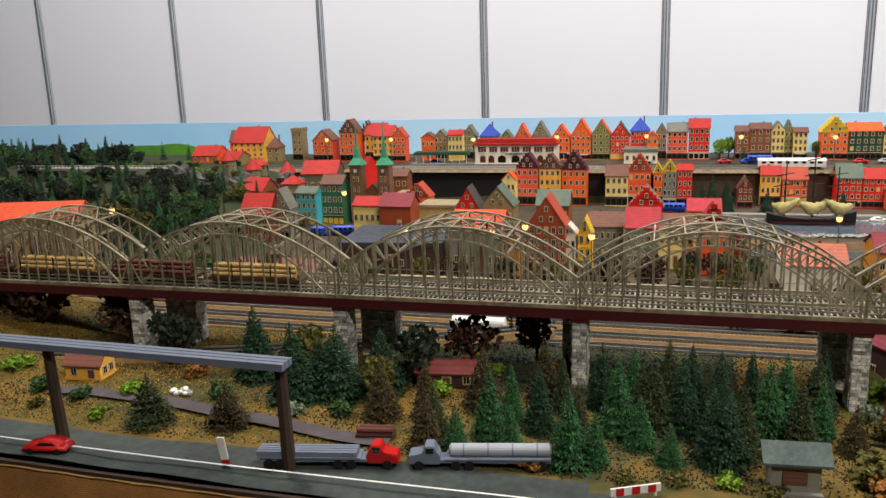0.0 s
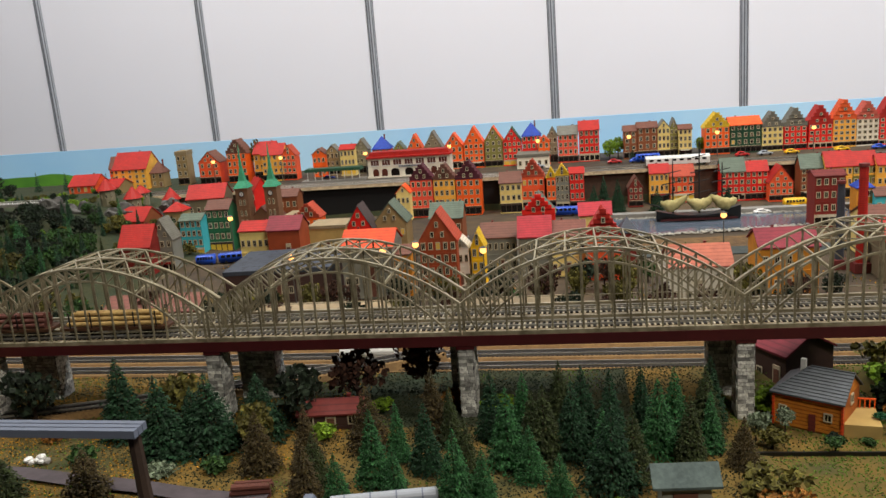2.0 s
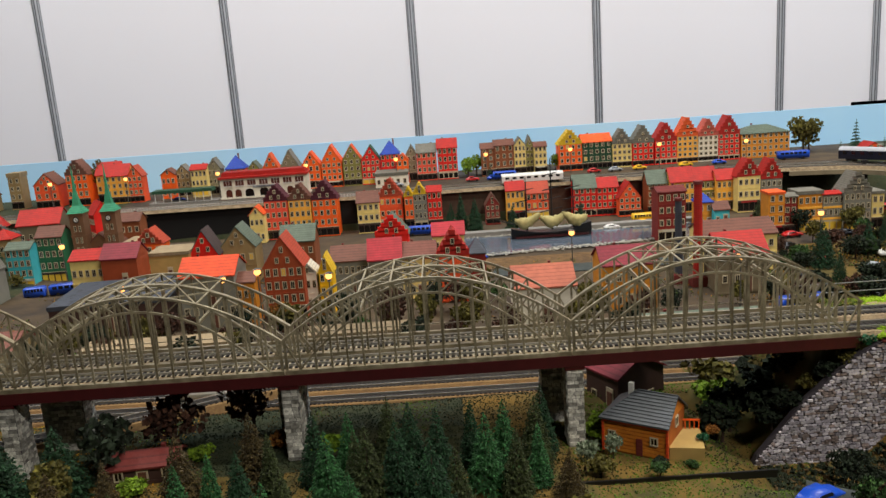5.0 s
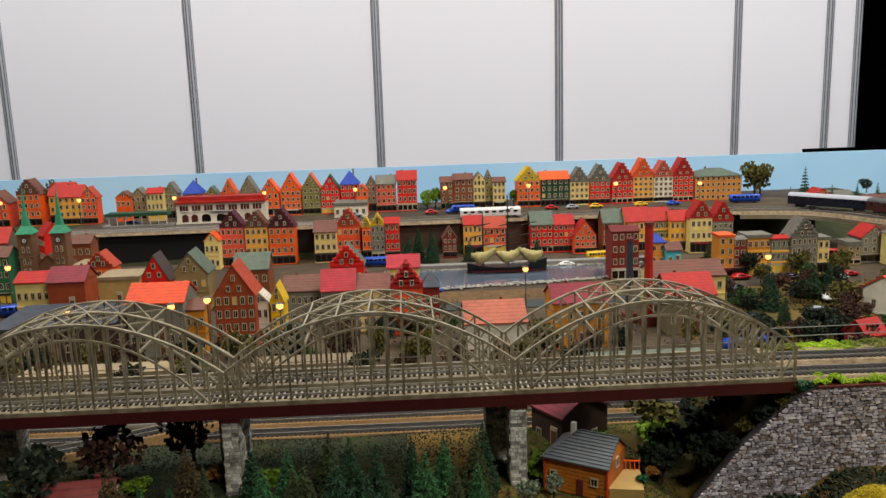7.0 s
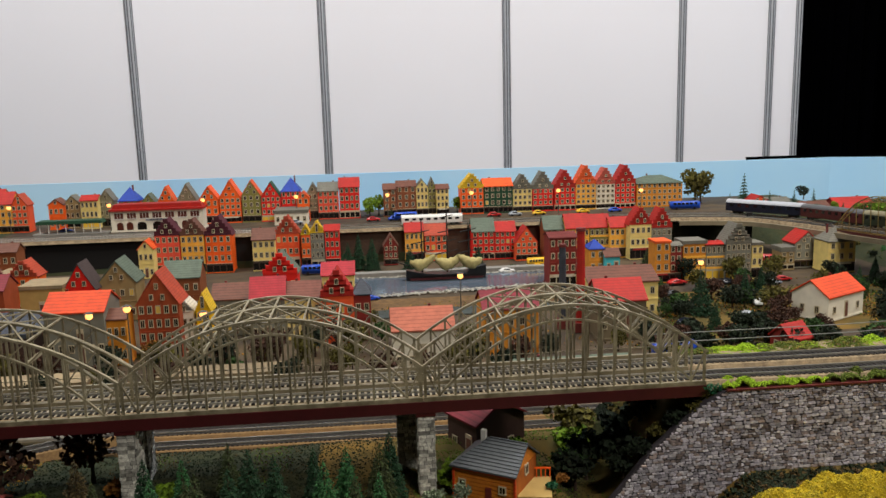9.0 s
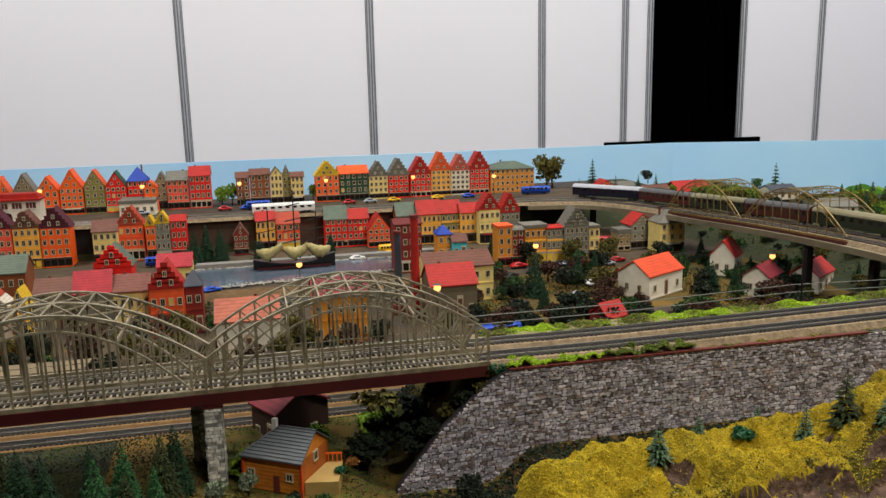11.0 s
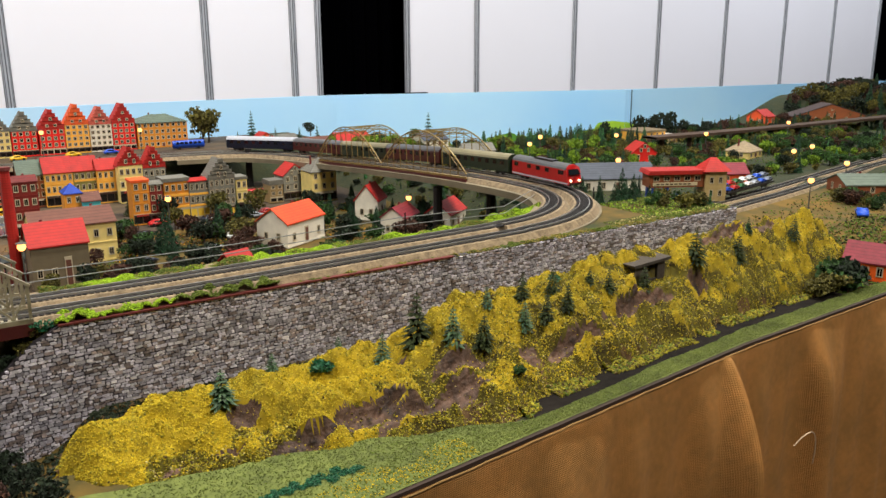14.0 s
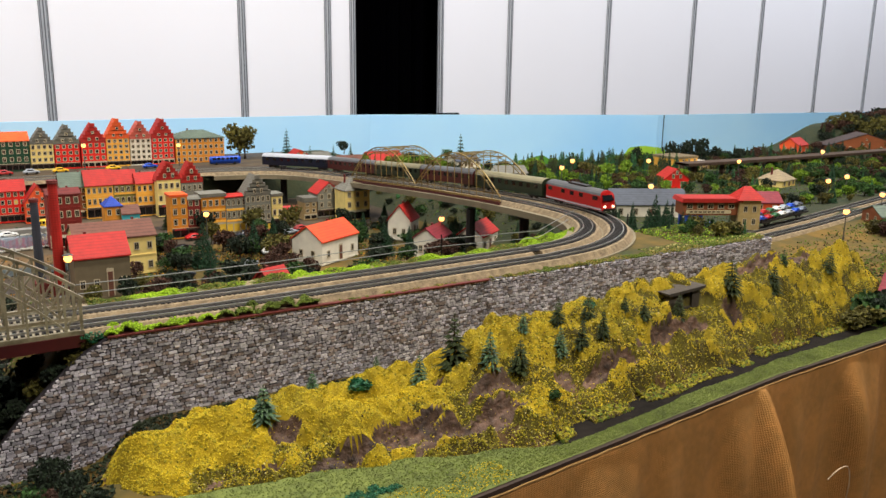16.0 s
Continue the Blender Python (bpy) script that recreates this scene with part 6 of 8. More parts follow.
poly(bm, [(0.0925, -0.013, 0.027), (0.0925, 0.013, 0.027), (0.0855, 0.012, 0.037), (0.0855, -0.012, 0.037)])
part("windscreen", bm, M_GLASS, r)
for s in (-1, 1):
    for x0, x1 in ((-0.085, -0.072), (0.062, 0.078), (-0.04, -0.028), (-0.01, 0.002), (0.02, 0.032)):
        bm = bm_new(); box(bm, x0, x1, min(s * 0.0164, s * 0.0169), max(s * 0.0164, s * 0.0169), 0.026, 0.034)
        part("side_window", bm, M_GLASS, r)
    bm = bm_new(); box(bm, -0.092, 0.092, min(s * 0.0164, s * 0.0168), max(s * 0.0164, s * 0.0168), 0.009, 0.012)
    part("skirt_stripe", bm, M_ROOF_W, r)
    bm = bm_new(); tube(bm, [(0.0925, s * 0.010, 0.016), (0.0945, s * 0.010, 0.016)], [0.0022, 0.0022], 10)
    part("headlight", bm, glow("warm_headlight", "ffe8c0", 3.0), r)
    bogie(r, s * 0.058)
bm = bm_new(); box(bm, 0.0925, 0.0955, -0.014, 0.014, 0.0075, 0.0115)
part("buffer_beam", bm, PAINT["black"], r)
bm = bm_new(); box(bm, -0.03, 0.03, -0.007, 0.007, 0.0455, 0.0485)
part("roof_fan", bm, PAINT["black"], r)
s0 -= 0.005
for k, (sd, rf, w) in enumerate((("darkgreen", M_ROOF_B, "dark green"), ("maroon", M_ROOF_G, "maroon"), ("darkgreen", M_ROOF_B, "dark green"), ("maroon", M_ROOF_G, "maroon"), ("darkblue", M_ROOF_W, "dark blue"))):
    s0 -= 0.252
    if s0 > 0.05:
        coach(wagon_pose(OUT3, s0, 0.25), 0.246, sd, rf, "%s passenger coach with %s roof" % (w, "pale" if rf is M_ROOF_W else "grey-brown"))

# log train on the bridge
M_LOG = mat("pale_cut_logs", "b89a5c", 0.8, 0.3, 0.004, 0.3, h2="8a6c3c")
M_LOGB = mat("dark_bark_logs", "5c3024", 0.85, 0.3, 0.004, 0.3)
for k in range(5):
    x = -0.19 - 0.165 * k
    r = root("log_wagon", pose(x, Y1, RAIL), "flat railway wagon stacked with cut %s logs" % ("pale" if k % 2 == 0 else "red-brown"), "goods wagon", "log train")
    bm = bm_new(); box(bm, -0.075, 0.075, -0.0145, 0.0145, 0.009, 0.013)
    part("flat_bed", bm, PAINT["brown"], r)
    for s in (-1, 1):
        bogie(r, s * 0.05)
        for u in (-0.06, -0.03, 0.0, 0.03, 0.06):
            bm = bm_new(); bar(bm, (u, s * 0.014, 0.012), (u, s * 0.014, 0.033), 0.0014)
            part("stanchion", bm, PAINT["black"], r)
    for j in range(9):
        bm = bm_new()
        y, z = (-0.0095 + 0.0063 * (j % 4), 0.0163) if j < 4 else (-0.0063 + 0.0063 * (j - 4), 0.022) if j < 7 else (-0.003 + 0.0063 * (j - 7), 0.0277)
        tube(bm, [(-0.066 + 0.004 * (j % 3), y, z), (0.066 - 0.003 * (j % 2), y, z)], [0.0031, 0.0029], 8)
        part("log", bm, M_LOG if k % 2 == 0 else M_LOGB, r)


# ---- road vehicles ----
def car(x, y, z, turn, col, L=0.046, tall=1.0, group="parked cars"):
    r = root("model_car", pose(x, y, z, 0, 0, turn), "small %s model car" % col, "model car", group)
    w, h = L * 0.19, L * 0.30 * tall
    prof = [(-L / 2, h * 0.22), (-L / 2, h * 0.52), (-L * 0.44, h * 0.62), (-L * 0.36, h * 0.66), (-L * 0.24, h * 0.98), (L * 0.08, h), (L * 0.22, h * 0.68), (L * 0.44, h * 0.60), (L / 2, h * 0.45), (L / 2, h * 0.22)]
    bm = bm_new()
    prism(bm, prof, -w, w)
    bmesh.ops.bevel(bm, geom=bm.edges[:], offset=L * 0.018, segments=2, affect="EDGES")
    part("body", bm, PAINT[col], r, smooth=True)
    for s in (-1, 1):
        bm = bm_new()
        yy = s * (w + 0.0001)
        poly(bm, [(-L * 0.30, yy, h * 0.68), (L * 0.16, yy, h * 0.68), (L * 0.06, yy, h * 0.93), (-L * 0.22, yy, h * 0.92)])
        part("side_window", bm, M_GLASS, r)
        for u in (-0.30, 0.30):
            bm = bm_new(); tube(bm, [(u * L, s * w * 0.8, h * 0.24), (u * L, s * w * 1.03, h * 0.24)], [h * 0.24, h * 0.24], 12)
            part("wheel", bm, M_WHEEL, r)
    bm = bm_new(); poly(bm, [(L * 0.095, -w * 0.85, h * 0.97), (L * 0.095, w * 0.85, h * 0.97), (L * 0.222, w * 0.85, h * 0.70), (L * 0.222, -w * 0.85, h * 0.70)])
    part("windscreen", bm, M_GLASS, r)
    return r


def truck(x, y, z, turn, cab, load):
    r = root("model_truck", pose(x, y, z, 0, 0, turn), "model truck with %s cab hauling %s" % (cab, load), "model truck", "trucks on the road")
    bm = bm_new()
    prism(bm, [(0.038, 0.006), (0.038, 0.016), (0.040, 0.017), (0.044, 0.026), (0.053, 0.026), (0.056, 0.018), (0.070, 0.016), (0.072, 0.006)], -0.0095, 0.0095)
    bmesh.ops.bevel(bm, geom=bm.edges[:], offset=0.001, segments=2, affect="EDGES")
    part("cab", bm, PAINT[cab], r)
    bm = bm_new(); box(bm, 0.0445, 0.0525, -0.0098, 0.0098, 0.0185, 0.0245)
    part("cab_window", bm, M_GLASS, r)
    bm = bm_new(); box(bm, -0.075, 0.04, -0.009, 0.009, 0.008, 0.011)
    part("chassis", bm, PAINT["grey"], r)
    bm = bm_new(); box(bm, -0.075, 0.032, -0.0105, 0.0105, 0.011, 0.013)
    part("load_bed", bm, PAINT["grey"], r)
    if load == "steel beams":
        for k in range(4):
            bm = bm_new(); box(bm, -0.078, 0.028, -0.0095 + 0.005 * k, -0.0055 + 0.005 * k, 0.013, 0.0185)
            part("beam", bm, PAINT["grey"], r)
    else:
        bm = bm_new(); tube(bm, [(-0.076, 0, 0.0185), (-0.074, 0, 0.0185), (0.027, 0, 0.0185), (0.029, 0, 0.0185)], [0.004, 0.0068, 0.0068, 0.004], 16)
        tank = part("tank", bm, PAINT["silver"], r, "pale grey tank")
        for k in range(4):
            bm = bm_new(); tube(bm, [(-0.062 + 0.025 * k, 0, 0.0185), (-0.0605 + 0.025 * k, 0, 0.0185)], [0.0071, 0.0071], 16)
            part("band", bm, PAINT["grey"], tank)
    for u in (-0.066, -0.054, 0.008, 0.022, 0.060):
        for s in (-1, 1):
            bm = bm_new(); tube(bm, [(u, s * 0.0075, 0.0052), (u, s * 0.0105, 0.0052)], [0.0052, 0.0052], 12)
            part("wheel", bm, M_WHEEL, r)


RZ = 1.1585
car(-0.292, 0.893, RZ, 190, "red", 0.052)
truck(0.035, 0.928, RZ, 10, "red", "steel beams")
truck(0.185, 0.955, RZ, 191, "grey", "a tank")
car(0.79, 1.02, VZ, 25, "blue", 0.05, 1.15)
for x, y, t, c in ((2.43, 1.165, 35, "blue"), (2.28, 1.52, 20, "blue")):
    car(x, y, gz(x, y) + 0.001, t, c, 0.055)
TZ = 1.109
for x, y, t, c in ((-0.10, 2.42, 10, "white"), (0.10, 2.40, 0, "silver"), (0.53, 2.30, 20, "blue"), (0.92, 2.56, 5, "white"), (1.02, 2.60, 5, "yellow"), (1.28, 2.05, 60, "red"), (1.35, 1.98, 40, "silver"), (1.20, 1.95, 20, "darkblue"), (1.42, 2.08, 80, "white"),
                   (1.10, 1.55, 30, "red"), (0.98, 1.50, 0, "blue"), (0.6, 1.52, 0, "red"), (0.48, 1.62, 0, "yellow"), (0.36, 1.7, 10, "red"), (0.27, 1.62, 0, "white"), (0.75, 1.62, 5, "silver"), (0.88, 1.64, 8, "white"), (1.60, 2.3, 5, "red"), (1.50, 2.30, 4, "red"),
                   (0.12, 1.66, 5, "red"), (0.02, 1.7, 0, "silver"), (1.46, 1.66, 15, "red"), (1.25, 1.78, 50, "black"), (1.32, 1.85, 10, "grey"), (1.4, 1.9, 100, "brown"), (0.68, 1.56, 4, "green")):
    car(x, y, TZ, t, c)
for x, c in ((0.62, "blue"), (0.70, "red"), (0.80, "red"), (0.95, "red"), (1.02, "silver"), (1.10, "yellow"), (1.25, "yellow"), (1.36, "blue"), (0.55, "red"), (0.30, "silver"), (-0.42, "blue")):
    car(x, 2.965, 1.2145, 3, c, 0.045, 1.2, "cars on the upper street")


def lorry_van(x, y, z, turn, col, L=0.085, label=""):
    """A bus or box lorry with a rounded body."""
    r = root("model_bus", pose(x, y, z, 0, 0, turn), label or "%s model bus on the street" % col, "model bus", "buses")
    bm = bm_new(); box(bm, -L / 2, L / 2, -0.0105, 0.0105, 0.004, 0.028)
    bmesh.ops.bevel(bm, geom=bm.edges[:], offset=0.0022, segments=2, affect="EDGES")
    part("body", bm, PAINT[col], r, smooth=True)
    for s in (-1, 1):
        for k in range(6):
            x0 = -L * 0.42 + L * 0.84 * k / 6
            bm = bm_new(); box(bm, x0, x0 + L * 0.11, min(s * 0.0104, s * 0.0108), max(s * 0.0104, s * 0.0108), 0.017, 0.0245)
            part("window", bm, M_GLASS, r)
        for u in (-0.3, 0.3):
            bm = bm_new(); tube(bm, [(u * L, s * 0.0085, 0.0045), (u * L, s * 0.0108, 0.0045)], [0.0045, 0.0045], 12)
            part("wheel", bm, M_WHEEL, r)


lorry_van(0.655, 2.955, 1.2145, 2, "blue", 0.075); lorry_van(1.60, 2.96, 1.2145, -4, "blue", 0.10)
lorry_van(-0.47, 2.24, TZ, 12, "blue", 0.10); lorry_van(-0.55, 2.22, TZ, 12, "blue", 0.05); lorry_van(-0.37, 2.31, TZ, 18, "yellow", 0.07); lorry_van(1.02, 2.62, TZ, 4, "yellow", 0.06)
lorry_van(1.66, 2.52, TZ, -15, "red", 0.10); lorry_van(1.09, 1.74, TZ, 10, "blue", 0.085); lorry_van(0.38, 2.66, TZ, 0, "blue", 0.09)


# railcar on the viaduct
coach(pose(0.73, 2.825, 1.218) @ Matrix.Diagonal((1, 1, 0.7, 1)), 0.19, "white", PAINT["white"], "white railcar standing on the viaduct", 8, "railcars")


# ---- street lamps ----
M_BULB = glow("lamp_bulb", "ffac5c", 3.2)
M_POST = mat("grey_lamp_post", "54524c", 0.5, 0.2, 0.01, 0)


def lamp(x, y, z0, z1, r_bulb=0.0066):
    r = root("street_lamp", pose(x, y, z0), "lit model street lamp with a warm bulb", "street lamp", "street lamps")
    h = z1 - z0
    bm = bm_new(); tube(bm, [(0, 0, 0), (0, 0, h * 0.5), (0, 0, h - 0.003)], [0.0018, 0.0013, 0.0010], 7)
    part("post", bm, M_POST, r)
    bm = bm_new(); tube(bm, [(0, 0, h + 0.0054), (0, 0, h + 0.0078)], [0.0085, 0.0035], 12)
    part("shade", bm, M_POST, r)
    bm = bm_new()
    bmesh.ops.create_icosphere(bm, subdivisions=2, radius=r_bulb, matrix=Matrix.Translation((0, 0, h)))
    part("bulb", bm, M_BULB, r, smooth=True)


lamp(-0.595, 2.990, 1.2145, 1.299)
lamp(-0.289, 2.990, 1.2145, 1.296)
lamp(0.004, 2.990, 1.2145, 1.302)
lamp(0.302, 2.990, 1.2145, 1.302)
lamp(0.599, 2.990, 1.2145, 1.297)
lamp(0.878, 2.990, 1.2145, 1.294)
lamp(1.172, 2.990, 1.2145, 1.291)
lamp(1.458, 2.990, 1.2145, 1.282)
lamp(0.733, 2.100, 1.1090, 1.204)
lamp(1.292, 2.100, 1.1090, 1.210)
lamp(0.027, 1.800, 1.1090, 1.225)
lamp(0.094, 1.800, 1.1090, 1.235)
lamp(0.227, 1.800, 1.1090, 1.218)
lamp(-0.164, 1.800, 1.1090, 1.221)
lamp(1.794, 1.900, 1.1090, 1.189)
lamp(0.950, 1.660, 1.1090, 1.238)
lamp(-1.237, 2.550, 1.1600, 1.237)
lamp(-1.018, 2.550, 1.1600, 1.247)
lamp(-0.846, 2.990, 1.2145, 1.299)
lamp(-1.067, 1.750, 1.1100, 1.208)
lamp(-0.842, 1.750, 1.1100, 1.263)
lamp(-0.482, 2.250, 1.1090, 1.225)
lamp(2.479, 2.228, gz(2.479, 2.228), 1.260)
lamp(2.387, 2.169, gz(2.387, 2.169), 1.250)
lamp(2.738, 2.155, gz(2.738, 2.155), 1.255)
lamp(2.338, 1.758, gz(2.338, 1.758), 1.250)
lamp(3.042, 2.044, gz(3.042, 2.044), 1.250)
lamp(3.502, 2.047, gz(3.502, 2.047), 1.262)
lamp(2.897, 1.628, gz(2.897, 1.628), 1.245)
lamp(3.079, 1.686, gz(3.079, 1.686), 1.240)
lamp(2.437, 1.287, gz(2.437, 1.287), 1.250)
lamp(2.854, 1.447, gz(2.854, 1.447), 1.235)

# ---- the terrace, the viaduct front and the station ----
M_CONC = mat("pale_concrete", "8c8a84", 0.85, 0.25, 0.02, 0.3)
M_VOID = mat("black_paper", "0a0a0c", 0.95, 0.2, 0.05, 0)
M_BRICKW = mat("brown_viaduct_wall", "4c3a2c", 0.9, 0.35, 0.01, 0.5)
via = root("viaduct", pose(0, 0, 0), "pale concrete railway viaduct along the upper town", "viaduct", "", "structure")
bm = bm_new(); box(bm, -1.0, 1.3, 2.815, 2.836, 1.205, 1.2155)
part("deck", bm, M_CONC, via)
# Flat black sheet; the dark of the opening is put into its colour.
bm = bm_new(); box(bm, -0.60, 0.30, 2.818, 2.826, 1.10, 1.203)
part("shadow_panel", bm, M_VOID, via, "flat black panel standing for the shade below the station")
bm = bm_new(); box(bm, 0.30, 1.15, 2.818, 2.828, 1.10, 1.206)
part("retaining_panel", bm, M_BRICKW, via)
bm = bm_new(); box(bm, -1.0, -0.60, 2.818, 2.828, 1.10, 1.203)
part("retaining_panel", bm, M_BRICKW, via)
bm = bm_new()
for k in range(96):
    x = -0.62 + 0.93 * k / 95
    bar(bm, (x, 2.814, 1.205), (x, 2.814, 1.224), 0.0014)
for z in (1.2235, 1.217):
    bar(bm, (-0.62, 2.814, z), (0.31, 2.814, z), 0.0016)
part("railing", bm, PAINT["white"], via, "white slatted railing")

st = root("station_building", pose(-0.131, 2.945, 1.2145), "white station building with long red roof and arched entrance", "station")
bm = bm_new()
box(bm, -0.142, 0.142, 0, 0.06, 0, 0.066)
box(bm, -0.145, 0.145, -0.002, 0.062, 0, 0.006)
part("wall", bm, WM["white"], st)
bm = bm_new()
prism(bm, [(-0.146, 0.066), (0.146, 0.066), (0.146, 0.072), (-0.146, 0.072)], -0.006, 0.064)
prism(bm, [(-0.140, 0.072), (0.140, 0.072), (0.134, 0.086), (-0.134, 0.086)], 0.006, 0.056)
part("roof", bm, RM["red"], st)
M_SASH = mat("brown_station_glass", "5a2a1c", 0.3, 0.25, 0.01, 0)
for k in range(7):
    x = -0.117 + 0.039 * k
    bm = bm_new(); box(bm, x - 0.0135, x + 0.0135, -0.0010, 0.0004, 0.0425, 0.0600)
    win = part("window", bm, M_SASH, st)
    for u in (-0.0045, 0.0045):
        bm = bm_new(); box(bm, x + u - 0.0006, x + u + 0.0006, -0.0016, -0.0010, 0.0425, 0.0600)
        part("mullion", bm, PAINT["white"], win)
    bm = bm_new(); box(bm, x - 0.0150, x + 0.0150, -0.0026, 0.0, 0.0400, 0.0420)
    part("sill", bm, PAINT["white"], st)
for x, w in ((-0.115, 0.010), (-0.085, 0.010), (-0.048, 0.014), (0.0, 0.014), (0.048, 0.014), (0.085, 0.010), (0.115, 0.010)):
    bm = bm_new()
    prism(bm, [(x - w, 0.006), (x + w, 0.006), (x + w, 0.022)] + [(x + w * math.cos(radians(a)), 0.022 + 0.009 * math.sin(radians(a))) for a in (30, 60, 90, 120, 150)] + [(x - w, 0.022)], -0.0014, 0.0004)
    part("door_arch", bm, M_PANE if abs(x) < 0.06 else M_SASH, st)
bm = bm_new(); box(bm, -0.035, 0.035, -0.0022, -0.0005, 0.0335, 0.0395)
part("name_board", bm, PAINT["silver"], st)
tx = bpy.data.curves.new("lettering", "FONT")
tx.body, tx.size, tx.align_x, tx.extrude = "INNSBRUCK", 0.0085, "CENTER", 0.0002
tx.materials.append(PAINT["darkblue"])
lt = new("lettering", tx)
lt.parent = st
lt.matrix_local = pose(0, -0.0026, 0.0338, 90, 0, 0)
pl = root("station_platform", pose(-0.38, 2.93, 1.2145), "platform with green canopy on white posts", "platform")
bm = bm_new(); box(bm, -0.12, 0.10, -0.02, 0.03, 0, 0.007)
part("platform_slab", bm, M_CONC, pl)
bm = bm_new(); prism(bm, [(-0.11, 0.036), (0.09, 0.036), (0.085, 0.046), (-0.105, 0.046)], -0.018, 0.028)
part("canopy", bm, RM["green"], pl)
for k in range(8):
    bm = bm_new(); bar(bm, (-0.10 + 0.026 * k, -0.012, 0.007), (-0.10 + 0.026 * k, -0.012, 0.036), 0.002)
    part("canopy_post", bm, PAINT["white"], pl)
house("f", 0.285, 2.965, 0.11, 1.2145, 1.252, 1.262, "white", "grey", 1, 5)


# ---- the twin-towered church ----
def church(x, y, z):
    r = root("church", pose(x, y, z) @ Matrix.Diagonal((1, 1, 1.13, 1)), "twin-towered stone church with green copper spires", "church")
    bm = bm_new()
    prism(bm, [(-0.06, 0), (0.06, 0), (0.06, 0.05), (0, 0.10), (-0.06, 0.05)], 0.01, 0.12)
    part("nave", bm, WM["brownstone"], r)
    bm = bm_new()
    for s in (-1, 1):
        prism(bm, [(s * 0.063, 0.048), (0, 0.101), (0, 0.104), (s * 0.063, 0.051)], 0.008, 0.122)
    part("nave_roof", bm, RM["brown"], r)
    for s in (-1, 1):
        cx = s * 0.042
        bm = bm_new(); box(bm, cx - 0.018, cx + 0.018, -0.012, 0.024, 0, 0.155)
        for zz in (0.05, 0.10, 0.150):
            box(bm, cx - 0.0195, cx + 0.0195, -0.0135, 0.0255, zz, zz + 0.004)
        part("tower", bm, WM["brownstone"], r)
        bm = bm_new()
        ring = [(cx + a * 0.0215, 0.006 + b * 0.0215) for a, b in ((-1, -1), (1, -1), (1, 1), (-1, 1))]
        lv = [[bm.verts.new((px, py, 0.155)) for px, py in ring]]
        for k, zz in ((0.42, 0.172), (0.16, 0.205), (0.02, 0.262)):
            lv.append([bm.verts.new((cx + (px - cx) * k, 0.006 + (py - 0.006) * k, zz)) for px, py in ring])
        for a, b in zip(lv, lv[1:]):
            for i in range(4):
                bm.faces.new((a[i], a[(i + 1) % 4], b[(i + 1) % 4], b[i]))
        bm.faces.new(lv[0][::-1]); bm.faces.new(lv[-1])
        part("spire", bm, RM["verdigris"], r)
        bm = bm_new(); tube(bm, [(cx, -0.0128, 0.140), (cx, -0.0145, 0.140)], [0.0075, 0.0075], 16)
        clock = part("clock_face", bm, PAINT["black"], r, "white clock dial in a dark ring")
        bm = bm_new(); tube(bm, [(cx, -0.0145, 0.140), (cx, -0.0148, 0.140)], [0.0052, 0.0052], 16)
        part("dial", bm, PAINT["white"], clock)
        for a in (0.5, 2.4):
            bm = bm_new(); bar(bm, (cx, -0.0154, 0.140), (cx + 0.0042 * math.sin(a), -0.0154, 0.140 + 0.0042 * math.cos(a)), 0.0010)
            part("clock_pointer", bm, PAINT["black"], clock)
        for zz in (0.062, 0.085, 0.112):
            for dx in (-0.006, 0.006):
                part("window", window_mesh(0.006, 0.014, False), None, r, m=pose(cx + dx, -0.0125, zz))


church(-0.458, 2.40, TZ)
house("f", -0.335, 2.36, 0.08, TZ, 1.20, 1.206, "brown", "beige", 2, 4)

# castle-like group with conical red roofs, and ruins
for x, y, h in ((-1.0, 2.55, 0.085), (-0.90, 2.52, 0.085), (-0.83, 2.62, 0.09), (-0.95, 2.66, 0.06)):
    zz = gz(x, y)
    r = root("castle_tower", pose(x, y, zz), "small half-timbered tower with conical red roof", "castle tower", "castle towers")
    bm = bm_new(); tube(bm, [(0, 0, -0.01), (0, 0, h * 0.6)], [0.022, 0.022], 10)
    part("wall", bm, WM["grey"], r)
    bm = bm_new(); tube(bm, [(0, 0, h * 0.58), (0, 0, h)], [0.030, 0.001], 10)
    part("roof", bm, RM["red"], r)
    for k in range(4):
        a = -90 + 40 * (k - 1.5)
        part("window", window_mesh(0.006, 0.012, False), None, r, m=pose(0.0222 * math.cos(radians(a)), 0.0222 * math.sin(radians(a)), h * 0.3, 0, 0, a + 90))
house("s", -0.72, 2.62, 0.12, TZ, 1.225, 1.262, "stone", "red", 2, 5, 8)
house("s", -0.86, 2.42, 0.09, TZ, 1.20, 1.235, "brown", "red", 2, 4, -10)

# large slate hall roof and long red-roofed shed near the yard
house("f", -0.22, 1.86, 0.24, TZ, 1.172, 1.181, "dark", "slate", 1, 9, 4, 0.19)
house("s", -1.0, 1.66, 0.24, TZ + 0.05, 1.256, 1.288, "tan", "orangeroof", 1, 8, 14, 0.09)
house("s", -0.42, 1.68, 0.20, TZ, 1.150, 1.172, "tan", "brownroof", 1, 6, 2, 0.09)
house("s", 0.86, 1.57, 0.20, TZ, 1.150, 1.165, "brown", "greygreen", 1, 7, 0, 0.06)
house("f", 0.28, 1.66, 0.22, TZ, 1.145, 1.150, "white", "beige", 1, 7, 0, 0.05)
house("f", -0.06, 1.64, 0.26, TZ, 1.150, 1.156, "beige", "beige", 1, 8, 0, 0.05)

